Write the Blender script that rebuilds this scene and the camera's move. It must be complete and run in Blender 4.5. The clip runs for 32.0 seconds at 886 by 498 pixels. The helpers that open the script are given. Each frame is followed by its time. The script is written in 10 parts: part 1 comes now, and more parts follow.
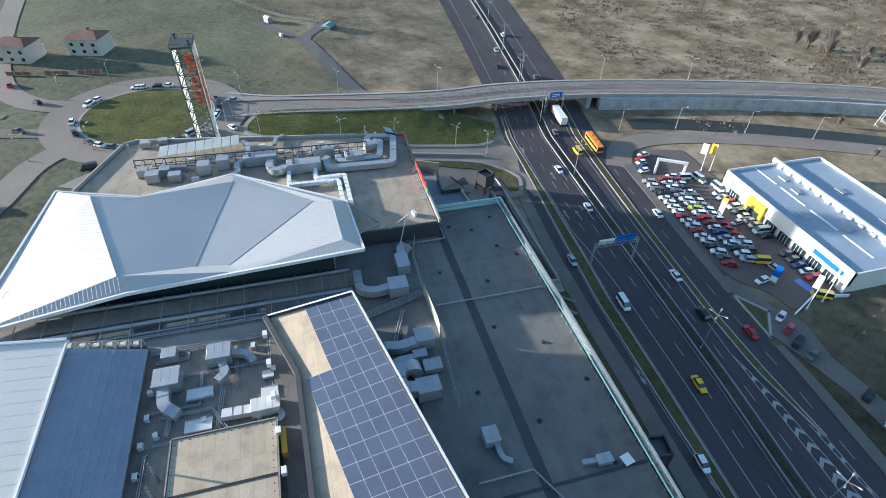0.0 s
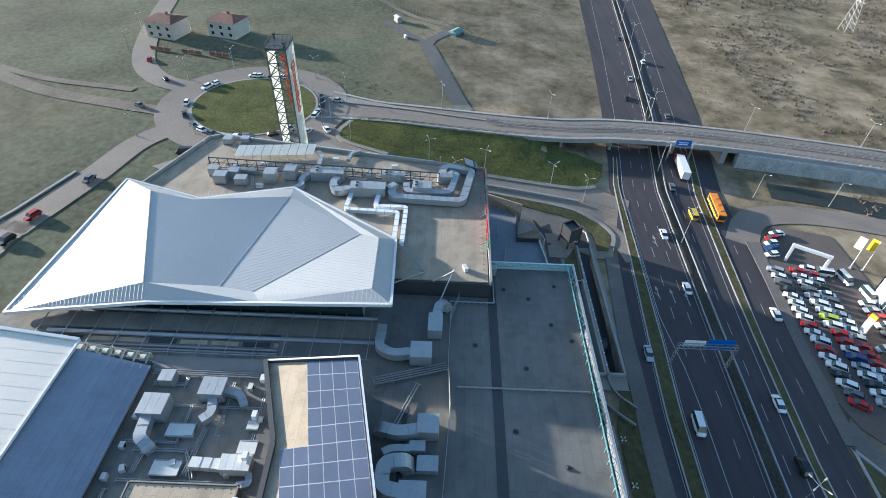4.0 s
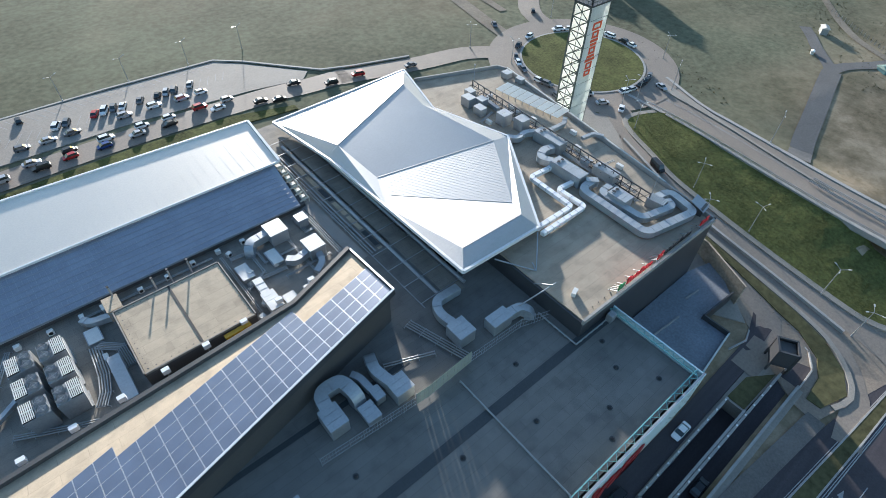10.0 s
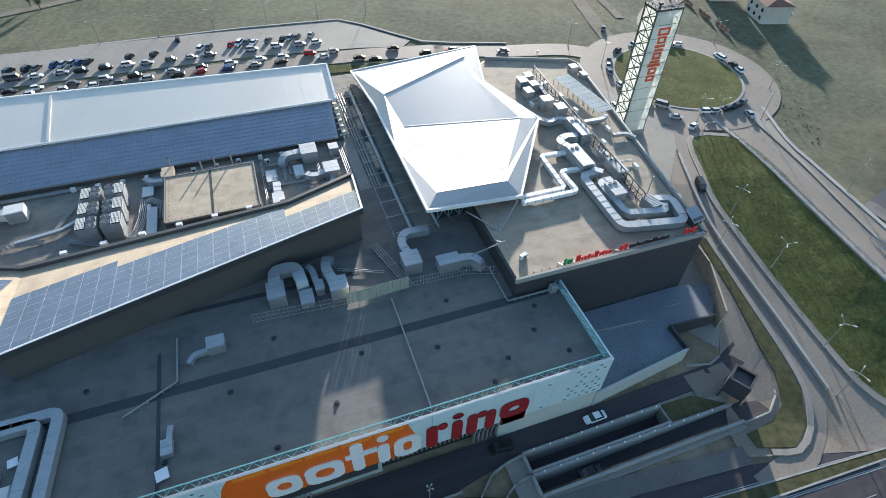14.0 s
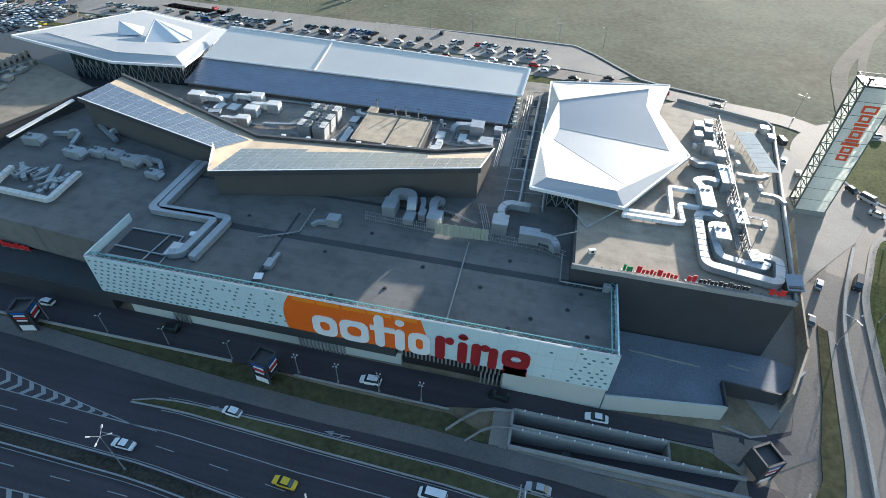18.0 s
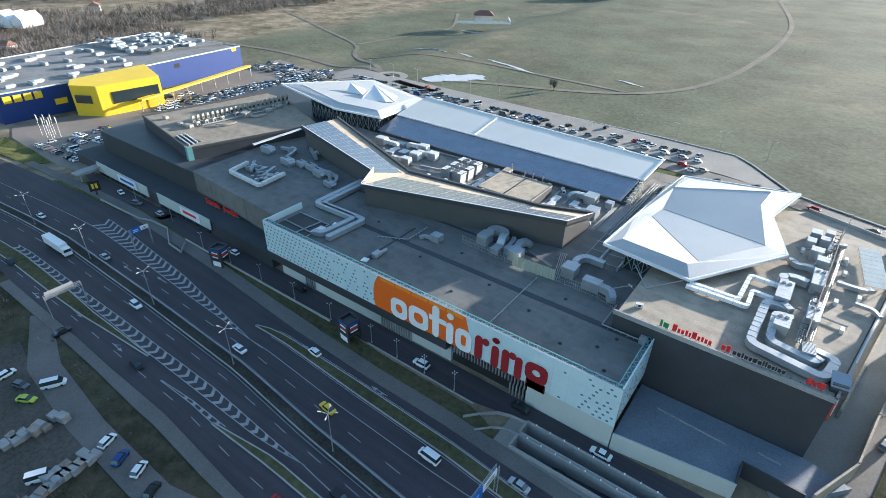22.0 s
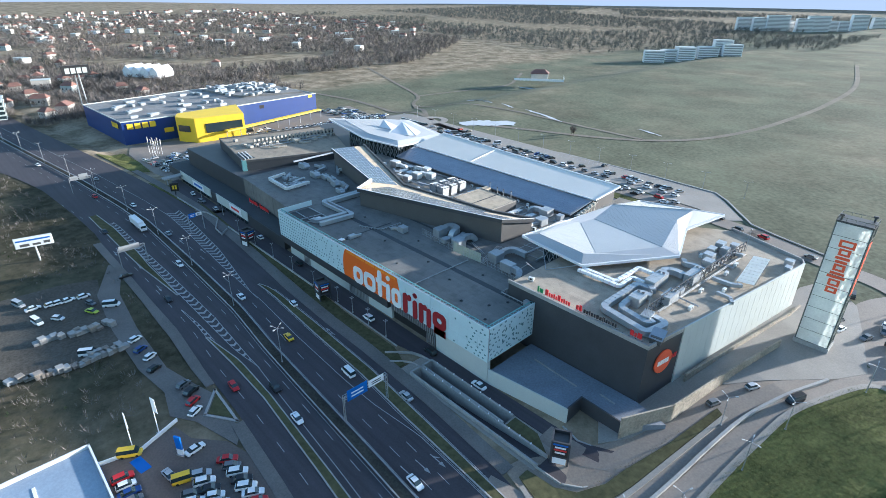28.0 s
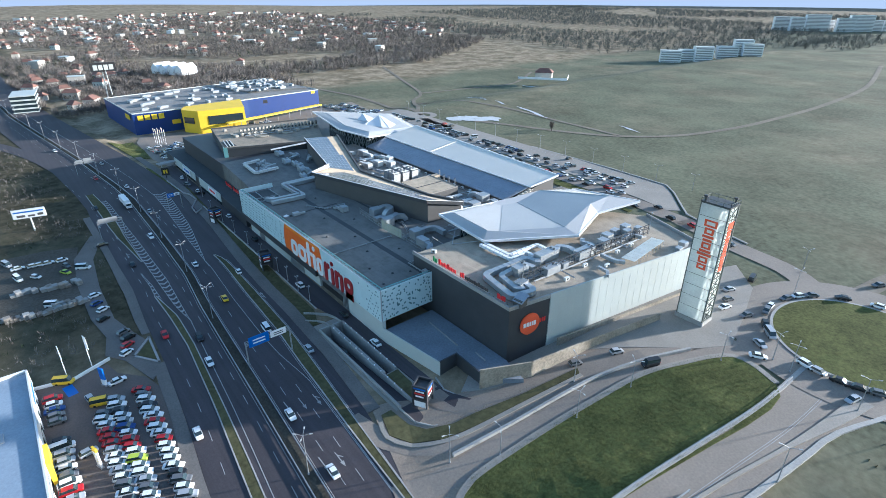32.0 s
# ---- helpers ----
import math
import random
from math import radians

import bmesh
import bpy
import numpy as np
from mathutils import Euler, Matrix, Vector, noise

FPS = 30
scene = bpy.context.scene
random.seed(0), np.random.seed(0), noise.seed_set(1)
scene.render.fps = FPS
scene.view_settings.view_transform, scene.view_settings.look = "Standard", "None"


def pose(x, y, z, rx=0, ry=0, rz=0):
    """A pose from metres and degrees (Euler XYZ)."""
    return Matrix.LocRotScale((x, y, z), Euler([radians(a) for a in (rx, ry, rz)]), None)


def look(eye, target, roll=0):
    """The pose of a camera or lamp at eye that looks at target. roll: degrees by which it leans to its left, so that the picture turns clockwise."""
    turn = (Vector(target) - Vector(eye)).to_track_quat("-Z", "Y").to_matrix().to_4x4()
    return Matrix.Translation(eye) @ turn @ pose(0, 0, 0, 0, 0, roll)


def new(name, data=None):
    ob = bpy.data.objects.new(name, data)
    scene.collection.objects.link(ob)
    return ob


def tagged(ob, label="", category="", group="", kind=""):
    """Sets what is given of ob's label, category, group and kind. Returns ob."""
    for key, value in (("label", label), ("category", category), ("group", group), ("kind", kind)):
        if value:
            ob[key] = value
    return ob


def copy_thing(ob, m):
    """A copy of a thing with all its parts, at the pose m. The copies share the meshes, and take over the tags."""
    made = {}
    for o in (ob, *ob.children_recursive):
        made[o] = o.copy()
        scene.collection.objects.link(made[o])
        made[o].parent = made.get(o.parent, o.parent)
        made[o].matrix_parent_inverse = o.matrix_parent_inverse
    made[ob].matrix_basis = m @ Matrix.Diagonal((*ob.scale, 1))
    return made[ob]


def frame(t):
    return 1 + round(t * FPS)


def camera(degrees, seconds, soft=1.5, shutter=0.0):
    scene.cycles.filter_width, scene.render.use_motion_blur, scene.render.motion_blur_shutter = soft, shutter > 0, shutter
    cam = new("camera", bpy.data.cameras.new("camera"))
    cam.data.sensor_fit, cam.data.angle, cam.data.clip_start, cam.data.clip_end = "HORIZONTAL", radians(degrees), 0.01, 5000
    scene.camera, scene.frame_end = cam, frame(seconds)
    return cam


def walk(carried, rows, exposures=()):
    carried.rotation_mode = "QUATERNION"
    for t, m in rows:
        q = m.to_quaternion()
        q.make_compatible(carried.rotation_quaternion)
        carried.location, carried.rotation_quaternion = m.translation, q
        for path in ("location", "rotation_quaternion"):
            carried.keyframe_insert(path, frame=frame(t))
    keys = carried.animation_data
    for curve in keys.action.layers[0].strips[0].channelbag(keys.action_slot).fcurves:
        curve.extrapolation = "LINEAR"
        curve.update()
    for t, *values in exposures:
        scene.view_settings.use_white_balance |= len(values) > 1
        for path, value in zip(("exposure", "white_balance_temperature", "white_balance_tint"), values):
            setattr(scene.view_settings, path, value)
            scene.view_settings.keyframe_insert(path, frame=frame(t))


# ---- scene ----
cam = camera(79.2, 32.0, 0.8)
METRES, EYE, TILT, LEAN, TURN = 285.0, 100.0, -40.5, -1.6, -105.2
ROWS = [
    (0.0, 0.0, 0.0, 0.0, -0.0, 0.0, 0.0),
    (0.5, 0.0024, 0.009, 0.008, 0.98, 0.03, -0.93),
    (1.0, 0.0056, 0.0174, 0.0155, 1.68, 0.08, -1.58),
    (1.5, 0.0098, 0.025, 0.0227, 1.56, -0.01, -1.54),
    (2.0, 0.0148, 0.032, 0.0297, 0.28, -0.32, -0.48),
    (2.5, 0.0199, 0.0388, 0.0356, 0.42, -0.24, -0.69),
    (3.0, 0.0264, 0.0456, 0.041, 4.0, -0.34, -3.82),
    (3.5, 0.0338, 0.052, 0.046, 8.31, -0.73, -7.49),
    (4.0, 0.0415, 0.058, 0.0505, 12.54, -1.43, -11.03),
    (4.5, 0.0497, 0.064, 0.0552, 17.04, -3.27, -14.6),
    (6.5, 0.0827, 0.0897, 0.073, 34.27, -11.89, -26.09),
    (7.0, 0.0901, 0.0971, 0.0781, 38.03, -13.78, -28.28),
    (7.5, 0.0983, 0.105, 0.0833, 42.02, -15.73, -30.34),
    (8.0, 0.107, 0.1132, 0.0886, 45.95, -17.7, -32.19),
    (8.5, 0.1155, 0.1216, 0.0944, 49.71, -19.71, -33.86),
    (9.0, 0.125, 0.1305, 0.1005, 53.47, -21.7, -35.19),
    (9.5, 0.1347, 0.1393, 0.1071, 56.66, -23.48, -36.25),
    (10.0, 0.1445, 0.1479, 0.1137, 58.31, -24.37, -36.73),
    (10.5, 0.1552, 0.1567, 0.1205, 59.12, -24.76, -36.93),
    (11.0, 0.1662, 0.1655, 0.1273, 59.99, -25.16, -37.18),
    (11.5, 0.1772, 0.1743, 0.1346, 61.54, -26.04, -37.63),
    (12.0, 0.188, 0.1834, 0.1418, 65.66, -28.5, -38.77),
    (12.5, 0.199, 0.193, 0.1488, 70.65, -31.52, -39.88),
    (13.0, 0.21, 0.2026, 0.1564, 75.88, -34.8, -40.76),
    (13.5, 0.2206, 0.2118, 0.1643, 80.09, -37.52, -41.34),
    (15.5, 0.2626, 0.2558, 0.1984, 98.53, -48.72, -41.63),
    (16.0, 0.271, 0.2665, 0.2072, 104.25, -52.31, -41.22),
    (16.5, 0.2785, 0.277, 0.2163, 110.61, -56.03, -40.51),
    (17.0, 0.286, 0.2885, 0.2252, 116.88, -59.01, -39.4),
    (17.5, 0.2925, 0.2997, 0.2345, 122.15, -61.32, -38.17),
    (18.0, 0.2983, 0.3115, 0.2443, 125.76, -62.57, -37.12),
    (18.5, 0.3033, 0.3233, 0.2543, 129.41, -63.84, -35.93),
    (19.0, 0.3075, 0.3352, 0.265, 132.78, -64.86, -34.64),
    (19.5, 0.3122, 0.3479, 0.2748, 135.71, -65.29, -33.49),
    (20.0, 0.3151, 0.3602, 0.2858, 138.12, -65.41, -32.4),
    (20.5, 0.3175, 0.373, 0.2964, 141.93, -65.9, -30.57),
    (21.0, 0.319, 0.386, 0.3074, 145.24, -66.04, -28.8),
    (21.5, 0.3199, 0.3987, 0.3185, 147.94, -65.83, -27.22),
    (22.0, 0.3205, 0.4116, 0.3295, 150.43, -65.42, -25.71),
    (22.5, 0.3199, 0.424, 0.3413, 152.53, -64.81, -24.36),
    (23.0, 0.3193, 0.4368, 0.3525, 153.89, -63.72, -23.43),
    (23.5, 0.3178, 0.4495, 0.3639, 154.94, -62.58, -22.67),
    (24.0, 0.3161, 0.4628, 0.375, 156.04, -62.15, -21.87),
    (24.5, 0.3138, 0.4758, 0.3862, 156.86, -62.4, -21.25),
    (25.0, 0.311, 0.4889, 0.3976, 157.33, -62.52, -20.84),
    (25.5, 0.3079, 0.5017, 0.4095, 157.51, -62.57, -20.57),
    (27.5, 0.2908, 0.5535, 0.4535, 158.4, -62.58, -19.76),
    (28.0, 0.2848, 0.5663, 0.4647, 158.98, -62.73, -19.34),
    (28.5, 0.2778, 0.5786, 0.4758, 159.83, -62.98, -18.7),
    (29.0, 0.2689, 0.5907, 0.4867, 160.99, -63.32, -17.8),
    (29.5, 0.2586, 0.6025, 0.4973, 161.68, -63.48, -17.25),
    (30.0, 0.2469, 0.6139, 0.5075, 161.81, -63.49, -17.08),
    (30.5, 0.2341, 0.625, 0.5175, 161.79, -63.46, -17.01),
    (31.0, 0.2203, 0.6357, 0.5269, 161.78, -63.47, -16.94),
    (31.5, 0.2061, 0.6459, 0.536, 162.18, -63.6, -16.61),
    (32.0, 0.1905, 0.6558, 0.5448, 162.3, -63.65, -16.47),
]
walk(cam, [(t, pose(0, 0, EYE, TILT, LEAN, TURN) @ pose(METRES * x, METRES * y, METRES * z, 90 + pitch, roll, yaw)) for t, x, y, z, yaw, pitch, roll in ROWS], [(0.0, 1.45, 4920, 10), (8.0, 1.4, 4950, 10), (18.0, 1.54, 5080, 10), (24.0, 1.71, 4860, 10), (28.0, 1.68, 4740, 10), (32.0, 1.6, 4690, 10)])
# ---------- world, sun, light ----------
SUN_UP = radians(10.5)
SUN_DIR = Vector((0.405 * math.cos(SUN_UP), 0.914 * math.cos(SUN_UP), math.sin(SUN_UP))).normalized()
world = bpy.data.worlds.new("sky")
scene.world = world
world.use_nodes = True
_nt = world.node_tree
_sky = _nt.nodes.new("ShaderNodeTexSky")
_sky.sky_type = "NISHITA"
_sky.sun_disc = False
_sky.sun_elevation = SUN_UP
_sky.sun_rotation = math.atan2(SUN_DIR.x, SUN_DIR.y)
_sky.dust_density = 0.9
_sky.air_density = 1.4
_sky.ozone_density = 1.2
_nt.links.new(_sky.outputs[0], _nt.nodes["Background"].inputs[0])
_nt.nodes["Background"].inputs[1].default_value = 0.095
_sun = new("sun", bpy.data.lights.new("sun", "SUN"))
_sun.data.energy = 5.0
_sun.data.angle = radians(1.3)
_sun.data.color = (1.0, 0.80, 0.56)
_sun.matrix_world = look(SUN_DIR * 300, (0, 0, 0))


# ---------- materials ----------
def mat(name, col, rough=0.8, metal=0.0, grain=8.0, patch=0.15, var=0.12, dark=None, bump=0.0, spec=0.5, rnd=0.0, sheets=None, streak=0.0):
    """Plain surface with two scales of noise (grain and patch: cycles per metre)."""
    m = bpy.data.materials.new(name)
    m.use_nodes = True
    n, l = m.node_tree.nodes, m.node_tree.links
    b = n["Principled BSDF"]
    b.inputs["Roughness"].default_value = rough
    b.inputs["Metallic"].default_value = metal
    b.inputs["Specular IOR Level"].default_value = spec
    geo = n.new("ShaderNodeNewGeometry")
    fine, big = n.new("ShaderNodeTexNoise"), n.new("ShaderNodeTexNoise")
    for tex, s, d in ((fine, grain, 4), (big, patch, 5)):
        tex.inputs["Scale"].default_value = s
        tex.inputs["Detail"].default_value = d
        tex.inputs["Roughness"].default_value = 0.6
        l.new(geo.outputs["Position"], tex.inputs["Vector"])
    add = n.new("ShaderNodeMath")
    add.operation = "ADD"
    l.new(fine.outputs[0], add.inputs[0])
    l.new(big.outputs[0], add.inputs[1])
    last = add.outputs[0]
    if rnd:
        info = n.new("ShaderNodeObjectInfo")
        mul = n.new("ShaderNodeMath")
        mul.operation = "MULTIPLY_ADD"
        mul.inputs[1].default_value = rnd
        l.new(info.outputs["Random"], mul.inputs[0])
        l.new(last, mul.inputs[2])
        last = mul.outputs[0]
    ramp = n.new("ShaderNodeValToRGB")
    lo = dark if dark else tuple(c * (1 - 2.2 * var) for c in col)
    hi = tuple(min(1.0, c * (1 + 1.2 * var)) for c in col)
    ramp.color_ramp.elements[0].color = (*lo, 1)
    ramp.color_ramp.elements[1].color = (*hi, 1)
    ramp.color_ramp.elements[0].position = 0.3
    ramp.color_ramp.elements[1].position = 0.75
    half = n.new("ShaderNodeMath")
    half.operation = "MULTIPLY"
    half.inputs[1].default_value = 0.5
    l.new(last, half.inputs[0])
    l.new(half.outputs[0], ramp.inputs[0])
    colour = ramp.outputs[0]

    def times(factor, amount):
        mul = n.new("ShaderNodeMix")
        mul.data_type, mul.blend_type = "RGBA", "MULTIPLY"
        mul.inputs[0].default_value = amount
        l.new(colour, mul.inputs[6])
        l.new(factor, mul.inputs[7])
        return mul.outputs[2]

    if sheets:
        # lapped sheets of membrane, each a little different, with darker seams
        br = n.new("ShaderNodeTexBrick")
        br.inputs["Color1"].default_value, br.inputs["Color2"].default_value, br.inputs["Mortar"].default_value = (1, 1, 1, 1), (0.8, 0.8, 0.8, 1), (0.45, 0.45, 0.46, 1)
        br.inputs["Scale"].default_value = 1.0
        br.inputs["Brick Width"].default_value, br.inputs["Row Height"].default_value = sheets
        br.inputs["Mortar Size"].default_value = 0.03
        l.new(geo.outputs["Position"], br.inputs["Vector"])
        colour = times(br.outputs["Color"], 0.55)
        spots = n.new("ShaderNodeTexNoise")
        spots.inputs["Scale"].default_value, spots.inputs["Detail"].default_value = 0.35, 8
        l.new(geo.outputs["Position"], spots.inputs["Vector"])
        sr = n.new("ShaderNodeValToRGB")
        sr.color_ramp.elements[0].color, sr.color_ramp.elements[1].color = (0.55, 0.56, 0.58, 1), (1, 1, 1, 1)
        sr.color_ramp.elements[0].position, sr.color_ramp.elements[1].position = 0.3, 0.52
        l.new(spots.outputs[0], sr.inputs[0])
        colour = times(sr.outputs[0], 0.5)
    if streak:
        # worn wheel tracks along the road
        mp, st = n.new("ShaderNodeMapping"), n.new("ShaderNodeTexNoise")
        mp.inputs["Scale"].default_value = (0.012, 0.75, 1)
        st.inputs["Scale"].default_value, st.inputs["Detail"].default_value = 1.0, 4
        l.new(geo.outputs["Position"], mp.inputs[0])
        l.new(mp.outputs[0], st.inputs["Vector"])
        sr = n.new("ShaderNodeValToRGB")
        sr.color_ramp.elements[0].color, sr.color_ramp.elements[1].color = (0.5, 0.5, 0.5, 1), (1, 1, 1, 1)
        sr.color_ramp.elements[0].position, sr.color_ramp.elements[1].position = 0.35, 0.65
        l.new(st.outputs[0], sr.inputs[0])
        colour = times(sr.outputs[0], streak)
    l.new(colour, b.inputs["Base Color"])
    if bump:
        bp = n.new("ShaderNodeBump")
        bp.inputs["Strength"].default_value = bump
        bp.inputs["Distance"].default_value = 0.05
        l.new(fine.outputs[0], bp.inputs["Height"])
        l.new(bp.outputs[0], b.inputs["Normal"])
    return m


ASPHALT = mat("asphalt", (0.062, 0.053, 0.060), 0.75, grain=3, patch=0.06, var=0.18, bump=0.2, streak=0.5)
ASPHALT_OLD = mat("asphalt_old", (0.245, 0.208, 0.17), 0.76, grain=2, patch=0.05, var=0.16, bump=0.2)
PAVING = mat("paving", (0.30, 0.274, 0.236), 0.8, grain=2.5, patch=0.08, var=0.15, bump=0.2)
CONCRETE = mat("concrete", (0.36, 0.35, 0.33), 0.85, grain=2, patch=0.12, var=0.14, bump=0.2)
# darker version of the paving, for the strips along the highway
PAVING_DARK = mat("dark_front_paving", (0.165, 0.15, 0.135), 0.85, grain=2.5, patch=0.08, var=0.2, bump=0.2)
TAN_MID = mat("roof_membrane_dusty_tan", (0.43, 0.365, 0.275), 0.85, grain=5, patch=0.14, var=0.16, bump=0.1, sheets=(8.0, 1.9))
LINE = mat("road_paint", (0.35, 0.35, 0.345), 0.7, grain=5, patch=0.4, var=0.18)
LINE_YELLOW = mat("road_paint_warm", (0.60, 0.52, 0.30), 0.7, grain=5, patch=0.4, var=0.18)
GRASS = mat("grass", (0.13, 0.138, 0.046), 0.95, grain=1.2, patch=0.09, var=0.35, bump=0.6, spec=0.1)
GRASS_DRY = mat("dry_grass", (0.11, 0.105, 0.052), 0.95, grain=0.7, patch=0.03, var=0.32, bump=0.6, spec=0.1)
SOIL = mat("bare_soil", (0.24, 0.21, 0.165), 0.95, grain=1.0, patch=0.06, var=0.2, bump=0.4, spec=0.1)
DECK = mat("roof_membrane_grey", (0.195, 0.188, 0.172), 0.8, grain=7, patch=0.09, var=0.17, bump=0.1, sheets=(7.0, 1.6))
DECK_DARK = mat("roof_seam_dark", (0.06, 0.066, 0.07), 0.8, grain=3, patch=0.2, var=0.15)
# darker tan of the west block, with part of its shade in the colour
TAN_DARK = mat("roof_membrane_dark_tan", (0.34, 0.285, 0.21), 0.85, grain=5, patch=0.14, var=0.16, bump=0.1, sheets=(8.0, 1.9))
TAN = mat("roof_membrane_tan", (0.54, 0.44, 0.31), 0.85, grain=5, patch=0.14, var=0.14, bump=0.1, sheets=(8.0, 1.9))
ROOF_GREY = mat("plant_roof_gravel", (0.29, 0.265, 0.225), 0.85, grain=5, patch=0.16, var=0.2, bump=0.2, sheets=(5.0, 1.5))
WHITE_METAL = mat("white_standing_seam", (0.53, 0.525, 0.515), 0.5, 0.35, grain=3, patch=0.05, var=0.07)
# white sheet of the wing, brighter and warmer: low sunlight put into the colour
WING_METAL = mat("white_roof_sheet_sunlit", (0.78, 0.72, 0.63), 0.5, 0.35, grain=3, patch=0.05, var=0.05)
WHITE_TRIM = mat("white_trim", (0.74, 0.74, 0.74), 0.45, grain=4, patch=0.2, var=0.05)
BEIGE_TRIM = mat("beige_painted_steel", (0.62, 0.58, 0.48), 0.6, grain=4, patch=0.3, var=0.12)
DARK_CLAD = mat("dark_cladding", (0.055, 0.057, 0.062), 0.5, grain=4, patch=0.2, var=0.14)
GREY_CLAD = mat("grey_cladding", (0.10, 0.096, 0.092), 0.55, 0.1, grain=3, patch=0.15, var=0.1)
LIGHT_CLAD = mat("light_cladding", (0.52, 0.55, 0.52), 0.55, grain=3, patch=0.12, var=0.06)
PANEL_WHITE = mat("pale_panel", (0.58, 0.70, 0.72), 0.5, grain=3, patch=0.2, var=0.05, rnd=0.1)
ORANGE = mat("orange_panel", (0.78, 0.15, 0.008), 0.45, grain=4, patch=0.3, var=0.05)
# lighter copy of the orange panel, for the top edge in the sun
ORANGE_LIT = mat("orange_panel_lit", (0.85, 0.27, 0.012), 0.45, grain=4, patch=0.3, var=0.05)
RED = mat("dark_red_sign", (0.30, 0.018, 0.022), 0.45, grain=4, patch=0.3, var=0.06)
SIGN_RED = mat("bright_red_sign", (0.62, 0.03, 0.03), 0.4, grain=4, patch=0.3, var=0.06)
RED_ORANGE = mat("red_orange_sign", (0.72, 0.11, 0.035), 0.45, grain=4, patch=0.3, var=0.05)
SIGN_WHITE = mat("white_sign", (0.84, 0.84, 0.84), 0.4, grain=4, patch=0.3, var=0.04)
SIGN_GREEN = mat("green_sign", (0.05, 0.25, 0.08), 0.4, grain=4, patch=0.3, var=0.06)
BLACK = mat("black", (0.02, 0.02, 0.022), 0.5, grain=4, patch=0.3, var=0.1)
TEAL = mat("teal_dots", (0.10, 0.20, 0.22), 0.5, grain=4, patch=0.3, var=0.08)
BLUE = mat("store_blue", (0.012, 0.04, 0.19), 0.5, grain=3, patch=0.12, var=0.08)
YELLOW = mat("store_yellow", (0.82, 0.56, 0.012), 0.5, grain=3, patch=0.12, var=0.06)
SIGN_BLUE = mat("sign_blue", (0.02, 0.13, 0.50), 0.4, grain=4, patch=0.3, var=0.05)
GALV = mat("galvanised_duct", (0.42, 0.44, 0.455), 0.45, 0.45, grain=3, patch=0.5, var=0.1, rnd=0.12)
STEEL = mat("steel", (0.42, 0.43, 0.44), 0.5, 0.6, grain=5, patch=0.5, var=0.1)
PIPE = mat("pipe_paint", (0.34, 0.35, 0.35), 0.5, 0.2, grain=5, patch=0.5, var=0.12)
AC_BODY = mat("ac_casing", (0.66, 0.66, 0.63), 0.5, 0.05, grain=4, patch=0.6, var=0.08, rnd=0.12)
TOWER_STEEL = mat("green_grey_steel", (0.12, 0.135, 0.12), 0.6, 0.2, grain=5, patch=0.5, var=0.12)
TOWER_GREY = mat("tower_casing", (0.33, 0.335, 0.335), 0.5, 0.3, grain=3, patch=0.5, var=0.12, rnd=0.1)
# lighter copy of the solar cell: the wing slope's sky sheen put into the colour
WING_PV = mat("solar_cell_sky_lit", (0.33, 0.345, 0.40), 0.36, 0.55, grain=6, patch=0.2, var=0.12, rnd=0.12)
PV = mat("solar_cell", (0.195, 0.215, 0.27), 0.2, 0.66, grain=6, patch=0.2, var=0.12, rnd=0.16)
PV_FRAME = mat("panel_frame", (0.36, 0.38, 0.42), 0.45, 0.4, grain=4, patch=0.4, var=0.08)
GLASS = mat("dark_glass", (0.03, 0.045, 0.05), 0.08, 0.0, grain=2, patch=0.3, var=0.1, spec=0.8)
def thin_sheet(m, share=0.5):
    """Lets part of the light through a thin pane, scattered."""
    n, l = m.node_tree.nodes, m.node_tree.links
    tr, mx = n.new("ShaderNodeBsdfTranslucent"), n.new("ShaderNodeMixShader")
    l.new(n["Principled BSDF"].inputs["Base Color"].links[0].from_socket, tr.inputs[0])
    mx.inputs[0].default_value = share
    l.new(n["Principled BSDF"].outputs[0], mx.inputs[1])
    l.new(tr.outputs[0], mx.inputs[2])
    l.new(mx.outputs[0], n["Material Output"].inputs[0])
    return m


GLASS_PALE = mat("pale_tower_glass", (0.86, 0.88, 0.85), 0.2, 0.0, grain=2, patch=0.3, var=0.08, rnd=0.15)
TUFT = mat("grass_tuft", (0.15, 0.165, 0.05), 0.9, grain=0.8, patch=0.12, var=0.4, spec=0.1)
YARD = mat("yard_dirt", (0.125, 0.112, 0.092), 0.95, grain=1.2, patch=0.08, var=0.28, bump=0.4, spec=0.1)
TEAL_GLASS = mat("teal_edge_glass", (0.22, 0.42, 0.42), 0.3, grain=3, patch=0.3, var=0.1)
TYRE = mat("tyre", (0.02, 0.02, 0.02), 0.9, grain=8, patch=1, var=0.1)
RIM = mat("wheel_rim", (0.45, 0.45, 0.46), 0.35, 0.7, grain=8, patch=1, var=0.1)
LAMP_GLASS = mat("lamp_glass", (0.5, 0.5, 0.48), 0.3, grain=8, patch=1, var=0.05)
TAIL = mat("tail_lamp", (0.35, 0.015, 0.015), 0.3, grain=8, patch=1, var=0.05)
BEIGE = mat("stained_beige_concrete", (0.40, 0.345, 0.265), 0.85, grain=1.5, patch=0.16, var=0.28, bump=0.2)
RET_WALL = mat("weathered_concrete", (0.47, 0.485, 0.50), 0.85, grain=1.5, patch=0.22, var=0.26, bump=0.3)
BARK = mat("bark", (0.11, 0.085, 0.065), 0.95, grain=3, patch=0.5, var=0.25)
TWIG = mat("bare_twigs", (0.225, 0.20, 0.18), 0.95, grain=0.9, patch=0.05, var=0.4, spec=0.1)
